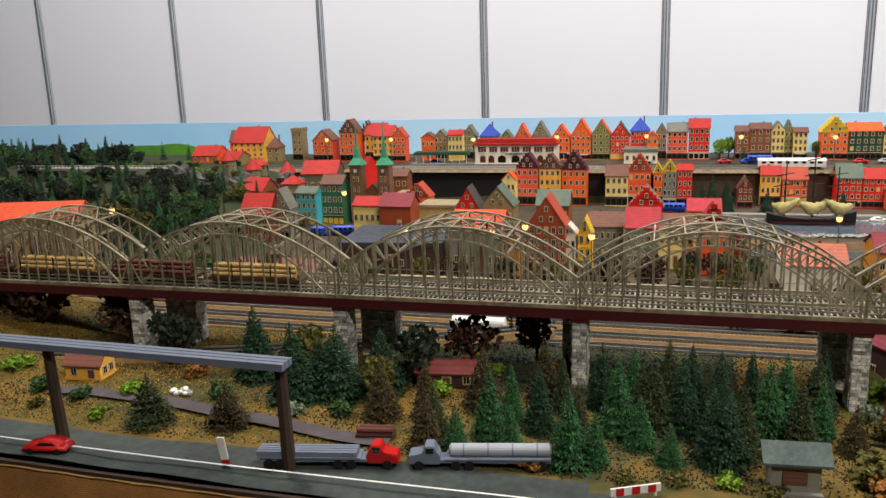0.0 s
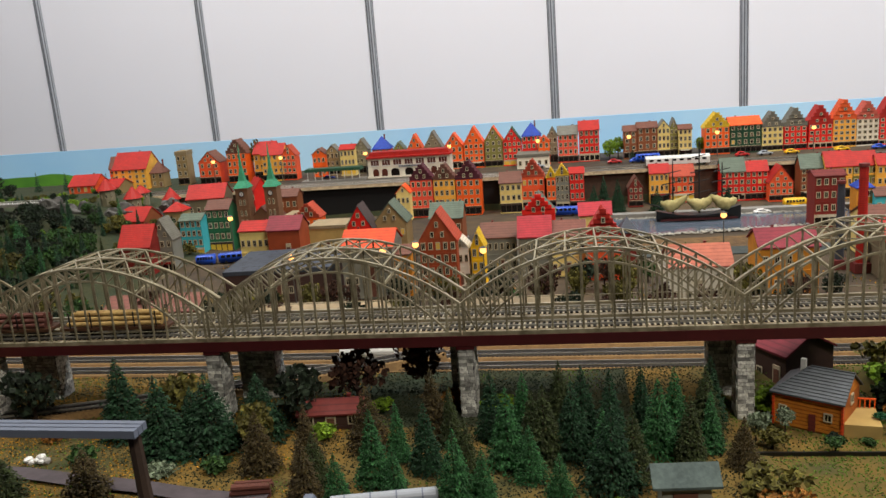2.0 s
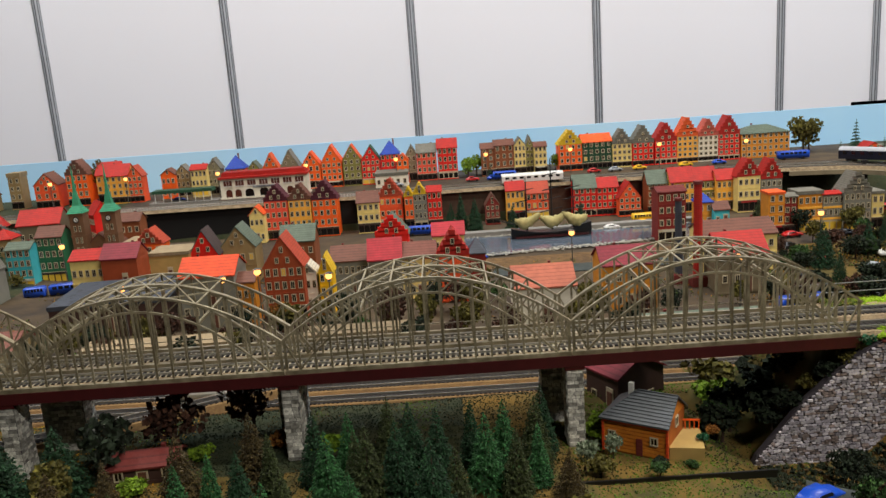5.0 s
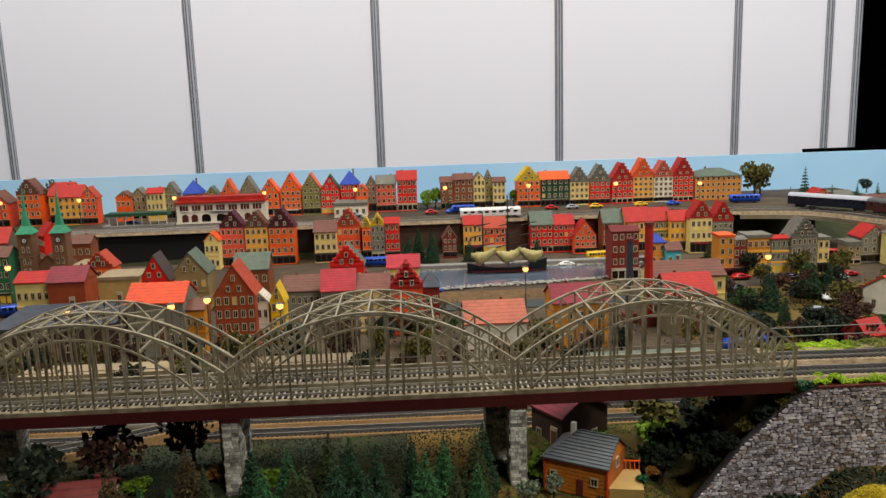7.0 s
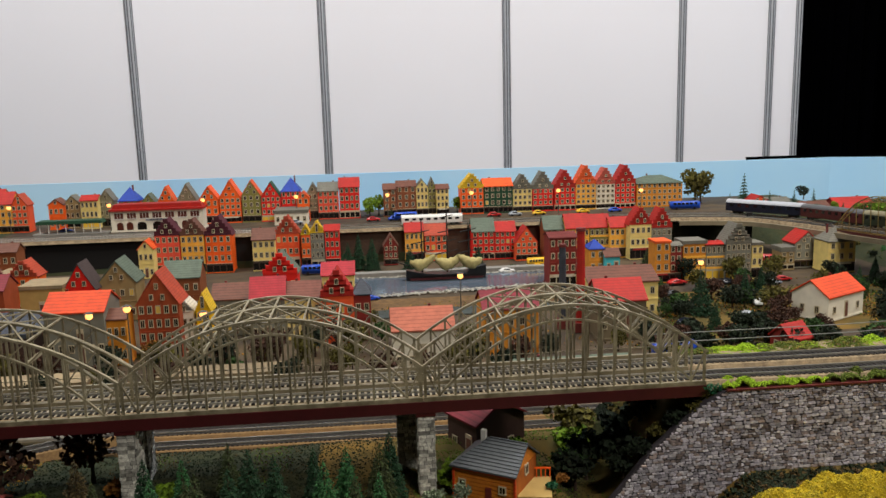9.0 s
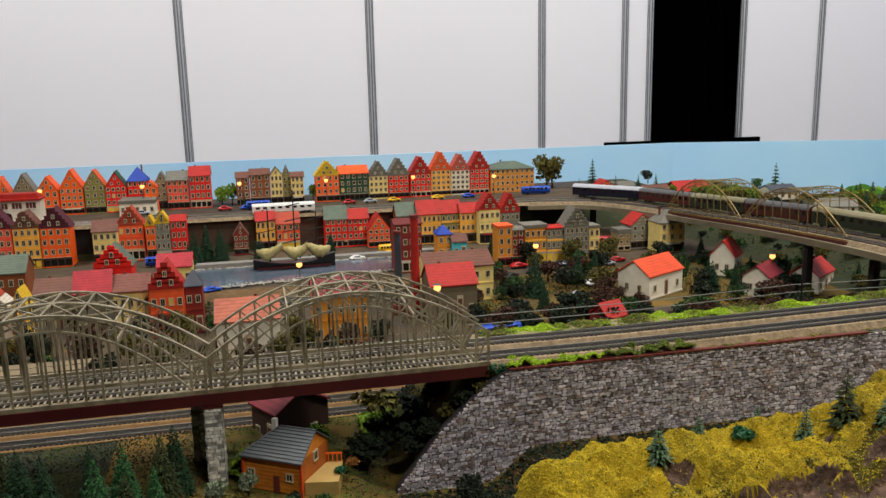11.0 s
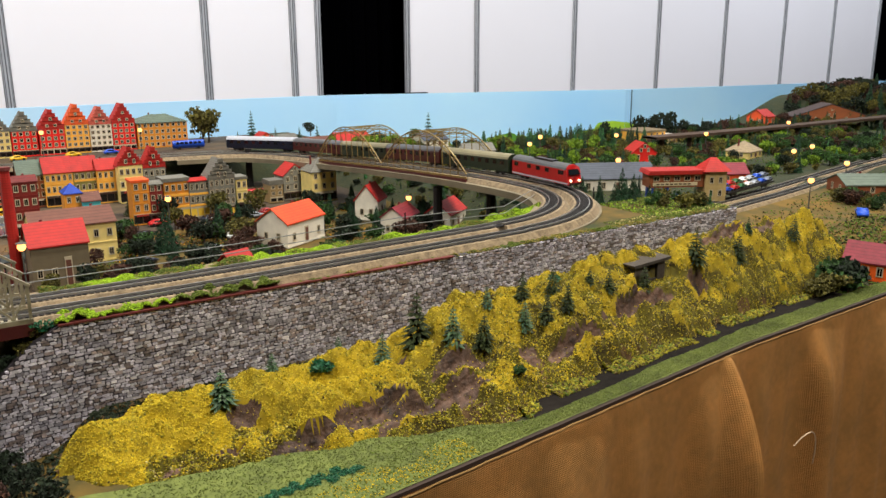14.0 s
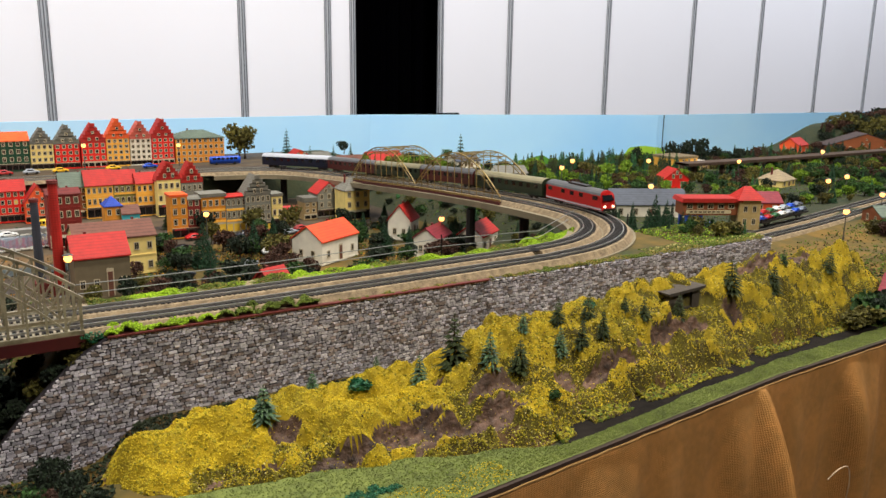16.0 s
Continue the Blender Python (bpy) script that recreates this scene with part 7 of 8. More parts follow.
# factory chimneys
for x, y, h, c, rr in ((0.966, 1.94, 0.212, "red", 0.0105), (0.935, 1.97, 0.175, "slate", 0.009)):
    r = root("factory_chimney", pose(x, y, TZ), "tall %s brick factory chimney" % ("red" if c == "red" else "grey"), "chimney", "factory chimneys")
    bm = bm_new(); tube(bm, [(0, 0, 0), (0, 0, h)], [rr, rr * 0.78], 12)
    part("shaft", bm, RM[c], r)
    bm = bm_new(); tube(bm, [(0, 0, h), (0, 0, h + 0.006)], [rr * 0.98, rr * 0.95], 12)
    part("crown_ring", bm, RM["brick"], r)
    bm = bm_new(); box(bm, -rr * 1.5, rr * 1.5, -rr * 1.5, rr * 1.5, 0, 0.02)
    part("plinth", bm, RM["brick"], r)

# ---- river, quay and sailing ship ----
bm = bm_new()
n = 30
a = [(0.40 + 0.80 * k / n, 2.31 + 0.10 * (k / n) + 0.01 * math.sin(k * 0.7)) for k in range(n + 1)]
b = [(0.40 + 0.80 * k / n, 2.55 + 0.01 * math.sin(k * 0.5)) for k in range(n + 1)]
va, vb = [bm.verts.new((x, y, 1.112)) for x, y in a], [bm.verts.new((x, y, 1.112)) for x, y in b]
for k in range(n):
    bm.faces.new((va[k], va[k + 1], vb[k + 1], vb[k]))
setting("water", bm, M_WATER, "grey-blue resin river by the old harbour", "river")
rd = random.Random(11)
bm = bm_new()
for k in range(900):
    u = rd.random()
    x = 0.40 + 0.80 * u
    y = (2.31 + 0.10 * u + rd.gauss(0, 0.008)) if rd.random() < 0.65 else 2.555 + rd.gauss(0, 0.006)
    s = rd.uniform(0.0016, 0.004)
    bmesh.ops.create_icosphere(bm, subdivisions=1, radius=s, matrix=Matrix.Translation((x, y, 1.112)) @ Matrix.Diagonal((1.2, 0.9, 0.7, 1)))
tagged(part("pebbles", bm, mat("pale_pebbles", "a8a498", 0.85, 0.3, 0.004, 0.3)), "pale pebbles along the river banks", "pebbles", kind="stuff")
bm = bm_new(); box(bm, 0.45, 1.2, 2.57, 2.60, 1.10, 1.122)
setting("quay", bm, M_CONC, "pale concrete quay wall by the river", "quay")
bm = bm_new(); box(bm, 0.50, 1.10, 2.12, 2.19, 1.1085, 1.1105)
setting("road", bm, M_ASPH, "dark model street beside the river", "street")
bm = bm_new(); box(bm, 0.50, 1.05, 2.19, 2.30, 1.1082, 1.1098)
setting("verge", bm, M_EARTH, "sandy brown river bank", "bank")

ship = root("sailing_ship", pose(0.74, 2.50, 1.112), "three-masted model sailing ship with furled cream sails", "sailing ship")
bm = bm_new()
st_ = []
for k in range(13):
    u = k / 12
    wd = 0.021 * math.sin(math.pi * min(1, 0.12 + u * 0.80)) ** 0.6
    zt = 0.017 + 0.014 * (2 * u - 1) ** 2 + (0.007 if u > 0.75 else 0)
    x = -0.11 + 0.22 * u
    st_.append([bm.verts.new(p) for p in ((x, -wd, zt), (x, -wd * 0.8, 0.008), (x, 0, -0.004), (x, wd * 0.8, 0.008), (x, wd, zt))])
for p, q in zip(st_, st_[1:]):
    for i in range(4):
        bm.faces.new((p[i], p[i + 1], q[i + 1], q[i]))
    bm.faces.new((p[4], p[0], q[0], q[4]))
bm.faces.new(st_[0]); bm.faces.new(st_[-1][::-1])
part("hull", bm, PAINT["black"], ship)
bm = bm_new(); box(bm, -0.10, 0.10, -0.0215, -0.0195, 0.004, 0.009)
part("waterline_strake", bm, PAINT["maroon"], ship)
M_SAIL = mat("furled_canvas", "c0b47c", 0.9, 0.3, 0.01, 0.4, h2="948a58")
for x, h in ((-0.065, 0.170), (0.004, 0.214), (0.063, 0.154)):
    bm = bm_new(); tube(bm, [(x, 0, 0.02), (x, 0, h)], [0.0026, 0.0013], 6)
    mast = part("mast", bm, M_SLEEPER, ship)
    for zz, ww in ((0.074, 1.25), (0.104, 1.1), (0.132, 0.9)) + (((0.172, 0.7),) if h > 0.2 else ()):
        bm = bm_new(); tube(bm, [(x - 0.028 * ww, -0.02 * ww, zz), (x + 0.026 * ww, 0.02 * ww, zz + 0.003)], [0.0017, 0.0012], 6)
        part("yard", bm, M_SLEEPER, mast)
    # a slack sail gathered under its yard: a puffed bundle, drooping in the middle
    bm = bm_new()
    rings = []
    for i in range(15):
        u = i / 14
        rr = 0.005 + 0.011 * math.sin(math.pi * u) ** 0.7 * (1 + 0.5 * nz(u, x, 0.22, 4)) + 0.0015 * math.sin(u * 31 + x * 90)
        cz = 0.062 - 0.014 * math.sin(math.pi * (u + 0.15 * math.sin(x * 70)))
        rings.append([bm.verts.new((x - 0.034 + 0.068 * u + 0.002 * math.sin(j * 2.1), -0.016 + rr * 0.6 * math.cos(math.tau * j / 10), cz + rr * (1.25 if math.sin(math.tau * j / 10) < 0 else 0.8) * math.sin(math.tau * j / 10))) for j in range(10)])
    for c, d in zip(rings, rings[1:]):
        for j in range(10):
            bm.faces.new((c[j], d[j], d[(j + 1) % 10], c[(j + 1) % 10]))
    bm.faces.new(rings[0]); bm.faces.new(rings[-1][::-1])
    part("sail", bm, M_SAIL, ship, smooth=True)
bm = bm_new(); tube(bm, [(-0.10, 0, 0.04), (-0.15, 0, 0.058)], [0.002, 0.001], 6)
part("bowsprit", bm, M_SLEEPER, ship)

# ---- front valley: road marking, overhead pipe, hut, forester's house ----
bm = bm_new()
for k in range(60):
    x0, x1 = -1.2 + 1.5 * k / 60, -1.2 + 1.5 * (k + 1) / 60
    poly(bm, [(x0, edge(x0) + 0.022, 1.1635), (x1, edge(x1) + 0.022, 1.1635), (x1, edge(x1) + 0.0245, 1.1635), (x0, edge(x0) + 0.0245, 1.1635)])
setting("road_marking", bm, PAINT["white"], "white line painted along the model road", "road marking")
pipe = root("overhead_conveyor", pose(0, 0, VZ), "grey overhead conveyor beam on dark wooden posts", "conveyor")
for dy in (-0.0078, 0, 0.0078):
    bm = bm_new(); bar(bm, (-1.0, 0.948 + dy, 0.115), (0.005, 0.902 + dy, 0.121), 0.0062, 0.0075)
    part("beam", bm, PAINT["grey"], pipe)
for x in (-0.007, -0.30, -0.60, -0.90):
    y = 0.902 + (-x) * 0.046
    bm = bm_new(); tube(bm, [(x, y + 0.01, 0), (x + 0.002, y + 0.004, 0.115)], [0.0075, 0.006], 8)
    part("post", bm, M_BARK, pipe)
bol = root("marker_post", pose(-0.077, 0.905, RZ, 0, -8, 0), "white roadside marker post with red foot", "marker post")
bm = bm_new(); box(bm, -0.0042, 0.0042, -0.0012, 0.0012, 0.006, 0.031); part("shaft", bm, PAINT["white"], bol)
bm = bm_new(); box(bm, -0.0044, 0.0044, -0.0014, 0.0014, 0, 0.006); part("foot", bm, PAINT["red"], bol)
bar_ = root("road_barrier", pose(0.345, 0.925, VZ, 0, 0, 25), "red and white roadside barrier board", "barrier")
bm = bm_new(); box(bm, -0.025, 0.025, -0.001, 0.001, 0.006, 0.014); part("board", bm, PAINT["white"], bar_)
for k in range(3):
    bm = bm_new(); box(bm, -0.02 + 0.016 * k, -0.012 + 0.016 * k, -0.0014, -0.001, 0.006, 0.014); part("stripe", bm, PAINT["red"], bar_)
for s in (-1, 1):
    bm = bm_new(); bar(bm, (s * 0.02, 0, 0), (s * 0.02, 0, 0.006), 0.002); part("leg", bm, PAINT["white"], bar_)

hut = root("wooden_hut", pose(0.490, 0.962, VZ, 0, 0, 4), "grey wooden hut with a mossy slate roof", "hut")
bm = bm_new(); box(bm, -0.022, 0.022, 0.0, 0.024, 0, 0.034); part("wall", bm, WM["greywall"], hut)
for s in (-1, 1):
    bm = bm_new()
    ys = (-0.006, 0.012) if s < 0 else (0.030, 0.012)
    v = [bm.verts.new(p) for p in ((-0.031, ys[0], 0.0320), (0.031, ys[0], 0.0320), (0.031, ys[1], 0.0475), (-0.031, ys[1], 0.0475), (-0.031, ys[0], 0.0345), (0.031, ys[0], 0.0345), (0.031, ys[1], 0.0500), (-0.031, ys[1], 0.0500))]
    for q in ((0, 1, 2, 3), (7, 6, 5, 4), (0, 4, 5, 1), (1, 5, 6, 2), (2, 6, 7, 3), (3, 7, 4, 0)):
        bm.faces.new([v[i] for i in q])
    part("roof", bm, mat("mossy_slate", "3c4846", 0.85, 0.35, 0.005, 0.6, h2="566460"), hut)
bm = bm_new(); box(bm, -0.012, 0.010, -0.0012, 0.0005, 0.012, 0.025); part("hatch", bm, RM["brown"], hut)
bm = bm_new(); box(bm, -0.024, 0.024, -0.006, 0.0, 0, 0.004); part("step", bm, M_CONC, hut)


M_PLANK = mat("orange_boarding", "d88a2c", 0.65, 0.2, 0.008, 0.3, h2="b8661c")


def plank_house(x, y, z, turn):
    """A board-walled house: gable at one end, hipped roof of overlapping tile courses at the other, raised terrace."""
    r = root("forest_house", pose(x, y, z, 0, 0, turn), "orange plank-walled house with dark grey tiled roof and terrace", "model house")
    L, d, he, ht, hip = 0.073, 0.062, 0.042, 0.064, 0.034
    bm = bm_new(); box(bm, -L / 2, L / 2, 0, d, 0, he)
    part("wall", bm, mat("orange_planks", "b8641c", 0.7, 0.25, 0.01, 0.3, h2="8e4a14"), r)
    for k in range(9):
        bm = bm_new(); box(bm, -L / 2 - 0.0008, L / 2 + 0.0008, -0.0009, 0.0, 0.003 + he * k / 9.4, 0.0026 + he * (k + 0.86) / 9.4)
        part("plank", bm, M_PLANK, r)
    bm = bm_new()
    for xs in (L / 2, L / 2 - 0.002):
        poly(bm, [(xs, 0, he), (xs, d, he), (xs, d / 2, ht)])
    part("gable", bm, M_PLANK, r)
    tile = mat("grey_roof_tiles", "50565c", 0.55, 0.3, 0.006, 0.4)
    n, o = 10, 0.004
    x0, x1 = -L / 2 - o, L / 2 + 0.003
    for side in (0, 1, 2):
        for k in range(n):
            u0, u1 = k / n, (k + 1) / n
            z0, z1 = he - 0.002 + (ht - he + 0.003) * u0, he - 0.002 + (ht - he + 0.003) * u1
            ys = [(-o + (d / 2 + o) * u, d + o - (d / 2 + o) * u) for u in (u0, u1)]
            xl = [x0 + hip * u for u in (u0, u1)]
            if side == 0:
                c = ((xl[0], ys[0][0], z0), (x1, ys[0][0], z0), (x1, ys[1][0], z1), (xl[1], ys[1][0], z1))
            elif side == 1:
                c = ((xl[0], ys[0][1], z0), (x1, ys[0][1], z0), (x1, ys[1][1], z1), (xl[1], ys[1][1], z1))
            else:
                c = ((xl[0], ys[0][0], z0), (xl[0], ys[0][1], z0), (xl[1], ys[1][1] + 0.0001, z1), (xl[1], ys[1][0], z1))
            bm = bm_new()
            t = [bm.verts.new((p[0], p[1], p[2] + (0.0016 if i < 2 else 0.0007))) for i, p in enumerate(c)]
            b = [bm.verts.new((p[0], p[1], p[2] - 0.0004)) for p in c]
            bm.faces.new(t); bm.faces.new(b[::-1])
            for i in range(4):
                bm.faces.new((t[i], b[i], b[(i + 1) % 4], t[(i + 1) % 4]))
            part("tile_course", bm, tile, r)
    bm = bm_new(); bar(bm, (x0 + hip, d / 2, ht + 0.002), (x1, d / 2, ht + 0.002), 0.002, 0.0012)
    part("ridge_cap", bm, tile, r)
    bm = bm_new(); box(bm, -0.019, -0.0135, 0.034, 0.039, ht - 0.018, ht + 0.007); part("chimney", bm, PAINT["white"], r)
    bm = bm_new(); box(bm, -L / 2 - 0.001, L / 2 + 0.001, -0.0024, -0.0009, he - 0.0050, he - 0.0022); part("eave_board", bm, RM["orangeroof"], r)
    for sx in (-L / 2, L / 2):
        bm = bm_new(); box(bm, sx - 0.0012, sx + 0.0012, -0.0020, 0.0005, 0, he - 0.004); part("corner_board", bm, RM["orangeroof"], r)
    bm = bm_new(); box(bm, 0.002, 0.009, -0.002, 0.0, 0.002, 0.022); part("door", bm, RM["brick"], r)
    for u in (-0.026, 0.022):
        part("window", window_mesh(0.009, 0.010, False), None, r, m=pose(u, -0.0012, 0.017))
    part("window", window_mesh(0.010, 0.012, False), None, r, m=pose(L / 2 + 0.0006, d * 0.5, 0.030, 0, 0, 90))
    m = pose(L / 2, 0.004, 0, 0, 0, 22)
    bm = bm_new(); box(bm, 0.001, 0.038, 0.0, 0.05, 0, 0.016); terrace = part("terrace", bm, WM["beige"], r, m=m)
    for k in range(8):
        bm = bm_new(); bar(bm, (0.002 + 0.005 * k, 0.048, 0.016), (0.002 + 0.005 * k, 0.048, 0.027), 0.0012); part("rail_post", bm, WM["orange"], terrace)
    bm = bm_new(); bar(bm, (0.001, 0.048, 0.027), (0.038, 0.048, 0.027), 0.0016); part("handrail", bm, WM["orange"], terrace)


plank_house(0.6465, 1.153, 1.149, -33)
tree(0.735, 1.165, 1.165, 0.016, "orange", 1.2, True)
tree(0.722, 1.150, 1.165, 0.014, "emerald", 1.2, True)
tree(0.667, 1.128, 1.149, 0.018, "dark", 1.2, True)
tree(0.700, 1.118, 1.149, 0.016, "green", 1.2, True)
house("s", 0.640, 1.301, 0.062, 1.13, 1.190, 1.212, "dark", "darkred", 1, 2, -60, 0.078)
house("s", -0.40, 1.085, 0.055, VZ, 1.178, 1.196, "yellow", "brownroof", 1, 2, 4, 0.035)
house("s", 0.10, 1.15, 0.08, VZ, 1.174, 1.186, "dark", "brick", 1, 3, 6, 0.04)
bm = bm_new(); box(bm, 0.57, 0.78, 1.093, 1.0955, 1.146, 1.1545)
bar(bm, (0.571, 1.094, 1.152), (0.60, 0.94, 1.152), 0.003, 0.006)
setting("curb", bm, PAINT["black"], "low dark edging of the forest garden", "edging")
bm = bm_new()
poly(bm, [(0.72, 0.89, 1.1645), (0.86, 0.89, 1.1645), (0.86, 1.0, 1.1655), (0.79, 1.05, 1.1655)])
setting("pavement", bm, M_ASPH, "dark asphalt yard at the foot of the wall", "yard")
bm = bm_new()
for k in range(14):
    u0, u1 = k / 14, (k + 1) / 14
    c = lambda u: (-0.42 + 0.50 * u, 1.045 - 0.055 * u + 0.012 * math.sin(u * 5))
    (xa, ya), (xb, yb) = c(u0), c(u1)
    poly(bm, [(xa, ya - 0.012, gz(xa, ya) + 0.004), (xb, yb - 0.012, gz(xb, yb) + 0.004), (xb, yb + 0.012, gz(xb, yb) + 0.004), (xa, ya + 0.012, gz(xa, ya) + 0.004)])
setting("path", bm, mat("mauve_footpath", "4c4448", 0.9, 0.3, 0.01, 0.4), "mauve-grey gravel path through the meadow", "path")
heap = root("stone_heap", pose(-0.232, 1.062, VZ), "small heap of white stones on the meadow", "stones")
qh = random.Random(4)
for k in range(16):
    bm = bm_new()
    bmesh.ops.create_icosphere(bm, subdivisions=1, radius=qh.uniform(0.0025, 0.0055), matrix=Matrix.Translation((qh.uniform(-0.014, 0.014), qh.uniform(-0.008, 0.008), 0.002 + 0.006 * qh.random())) @ Matrix.Diagonal((1.2, 0.9, 0.8, 1)))
    part("stone", bm, PAINT["white"] if k % 4 else M_CONC, heap)
pile = root("log_pile", pose(0.058, 0.998, VZ, 0, 0, 8), "small pile of brown logs beside the road", "log pile")
for k in range(9):
    bm = bm_new(); tube(bm, [(-0.022 + 0.002 * (k % 3), -0.010 + 0.0065 * (k % 4), 0.0032 + 0.0055 * (k // 4)), (0.022 - 0.003 * (k % 2), -0.010 + 0.0065 * (k % 4), 0.0032 + 0.0055 * (k // 4))], [0.0031, 0.0029], 8)
    part("log", bm, M_LOGB, pile)
tank = root("tank_wagon", pose(0.08, 1.425, 1.132), "white tank wagon on the yard track", "goods wagon")
bm = bm_new(); tube(bm, [(-0.045, 0, 0.021), (-0.043, 0, 0.021), (0.043, 0, 0.021), (0.045, 0, 0.021)], [0.006, 0.0115, 0.0115, 0.006], 16); part("tank", bm, PAINT["white"], tank)
bm = bm_new(); box(bm, -0.05, 0.05, -0.010, 0.010, 0.008, 0.011); part("underframe", bm, PAINT["black"], tank)
bogie(tank, -0.034); bogie(tank, 0.034)
for k in range(3):
    r = root("goods_wagon", pose(0.62 + 0.17 * k, 1.53, 1.132), "boxy %s goods wagon on the yard track" % ("white", "brown", "grey")[k], "goods wagon", "yard wagons")
    bm = bm_new(); hull(bm, 0.15, 0.0155, 0.009, 0.032, 0.040); part("body", bm, [PAINT[("white", "brown", "grey")[k]], M_ROOF_G], r)
    bogie(r, -0.05); bogie(r, 0.05)

# ---- the east end ----
gt = root("signal_gatehouse", pose(2.265, 1.445, 1.19, 0, 0, -28) @ Matrix.Diagonal((0.78, 0.78, 0.95, 1)), "red-roofed signal tower with timber bridge room on blue legs", "signal box")
bm = bm_new(); box(bm, 0.02, 0.082, 0, 0.06, 0, 0.080); box(bm, 0.018, 0.084, -0.002, 0.062, 0, 0.006); part("tower", bm, mat("cream_render", "c0a870", 0.8, 0.25, 0.01, 0.3), gt)
bm = bm_new()
b4 = [bm.verts.new(p) for p in ((0.010, -0.010, 0.079), (0.092, -0.010, 0.079), (0.092, 0.070, 0.079), (0.010, 0.070, 0.079))]
tp = [bm.verts.new(p) for p in ((0.042, 0.028, 0.108), (0.060, 0.028, 0.108), (0.060, 0.032, 0.108), (0.042, 0.032, 0.108))]
bm.faces.new(b4[::-1]); bm.faces.new(tp)
for i in range(4):
    bm.faces.new((b4[i], b4[(i + 1) % 4], tp[(i + 1) % 4], tp[i]))
part("tower_roof", bm, RM["red"], gt)
bm = bm_new(); box(bm, -0.14, 0.02, 0.01, 0.07, 0.042, 0.074); part("bridge_room", bm, WM["brown"], gt)
bm = bm_new(); prism(bm, [(-0.148, 0.073), (0.03, 0.073), (0.03, 0.082), (-0.142, 0.082)], 0.0, 0.08); part("room_roof", bm, RM["red"], gt)
bm = bm_new(); box(bm, -0.13, 0.0, 0.008, 0.0105, 0.046, 0.054); part("name_board", bm, PAINT["cream"], gt)
for k in range(8):
    bm = bm_new(); box(bm, -0.12 + 0.013 * k, -0.111 + 0.013 * k, 0.0072, 0.008, 0.0485, 0.0515); part("letter_bar", bm, PAINT["brown"], gt)
for k in range(5):
    part("window", window_mesh(0.018, 0.012, False), None, gt, m=pose(-0.12 + 0.03 * k, 0.0096, 0.057))
for x in (-0.125, -0.085):
    for y in (0.018, 0.062):
        bm = bm_new(); bar(bm, (x, y, -0.03), (x, y, 0.042), 0.010); part("leg", bm, PAINT["blue"], gt)
for x, z in ((0.038, 0.02), (0.038, 0.05), (0.064, 0.05), (0.064, 0.02)):
    part("window", window_mesh(0.012, 0.016, False), None, gt, m=pose(x, -0.0004, z))
house("s", 2.24, 1.66, 0.19, 1.19, 1.224, 1.254, "white", "slate", 1, 5, -28, 0.10)
house("w", 2.56, 1.57, 0.075, 1.19, 1.218, 1.240, "salmon", "darkred", 1, 2, -30)
house("s", 2.70, 1.27, 0.17, 1.19, 1.216, 1.234, "brown", "greygreen", 1, 4, -35, 0.10)
house("s", 2.126, 0.985, 0.070, 1.151, 1.181, 1.208, "orange", "darkred", 1, 3, -74, 0.055)
house("g", 2.69, 1.99, 0.08, 1.19, 1.218, 1.248, "red", "red", 1, 2, -25)
house("h", 3.04, 1.85, 0.09, 1.19, 1.212, 1.243, "cream", "beige", 1, 3, 10)
house("f", 3.08, 2.30, 0.12, 1.19, 1.232, 1.240, "yellow", "tan", 2, 4, 0)
house("f", 3.14, 2.27, 0.10, 1.19, 1.208, 1.213, "beige", "white", 1, 4, 0)
house("s", 3.85, 2.36, 0.09, 1.21, 1.245, 1.272, "salmon", "red", 1, 2, 10)
house("g", 4.20, 2.30, 0.34, 1.20, 1.232, 1.285, "brown", "dark", 2, 5, -35)
house("s", 2.35, 2.62, 0.10, 1.20, 1.225, 1.243, "white", "slate", 1, 4, 0)
house("s", 2.30, 2.30, 0.10, 1.20, 1.222, 1.240, "white", "grey", 1, 3, -20)
rd = random.Random(21)
wag = root("car_transporter", pose(2.44, 1.45, 1.203, 0, 0, 11), "flat wagon loaded with stacked coloured cars", "goods wagon")
bm = bm_new(); box(bm, -0.12, 0.12, -0.016, 0.016, 0.009, 0.013); part("flat_bed", bm, PAINT["black"], wag)
bogie(wag, -0.08); bogie(wag, 0.08)
for k in range(14):
    c = ("blue", "red", "green", "white", "silver", "blue", "grey")[k % 7]
    L = 0.034
    x, y, z = -0.105 + 0.035 * (k % 7), (-0.006, 0.006)[k // 7], 0.0135 + (0.0095 if k // 7 else 0)
    car(2.44 + x * 0.98 - y * 0.2, 1.45 + x * 0.19 + y, 1.203 + z, 11 + rd.uniform(-5, 5), c, L, 1.0, "cars on the transporter")
via2 = root("road_viaduct", pose(0, 0, 0), "grey road viaduct along the wooded hillside", "viaduct", "", "structure")
bm = bm_new()
pts = smooth_line([(2.9, 2.13), (3.2, 2.11), (3.6, 2.10), (4.2, 2.10), (5.0, 2.06)])
for (xa, ya), (xb, yb) in zip(pts, pts[1:]):
    v = [bm.verts.new(p) for p in ((xa, ya, 1.240), (xb, yb, 1.240), (xb, yb + 0.06, 1.240), (xa, ya + 0.06, 1.240), (xa, ya, 1.231), (xb, yb, 1.231), (xb, yb + 0.06, 1.231), (xa, ya + 0.06, 1.231))]
    for q in ((0, 1, 2, 3), (7, 6, 5, 4), (0, 4, 5, 1), (2, 6, 7, 3)):
        bm.faces.new([v[i] for i in q])
part("deck", bm, M_BRICKW, via2)
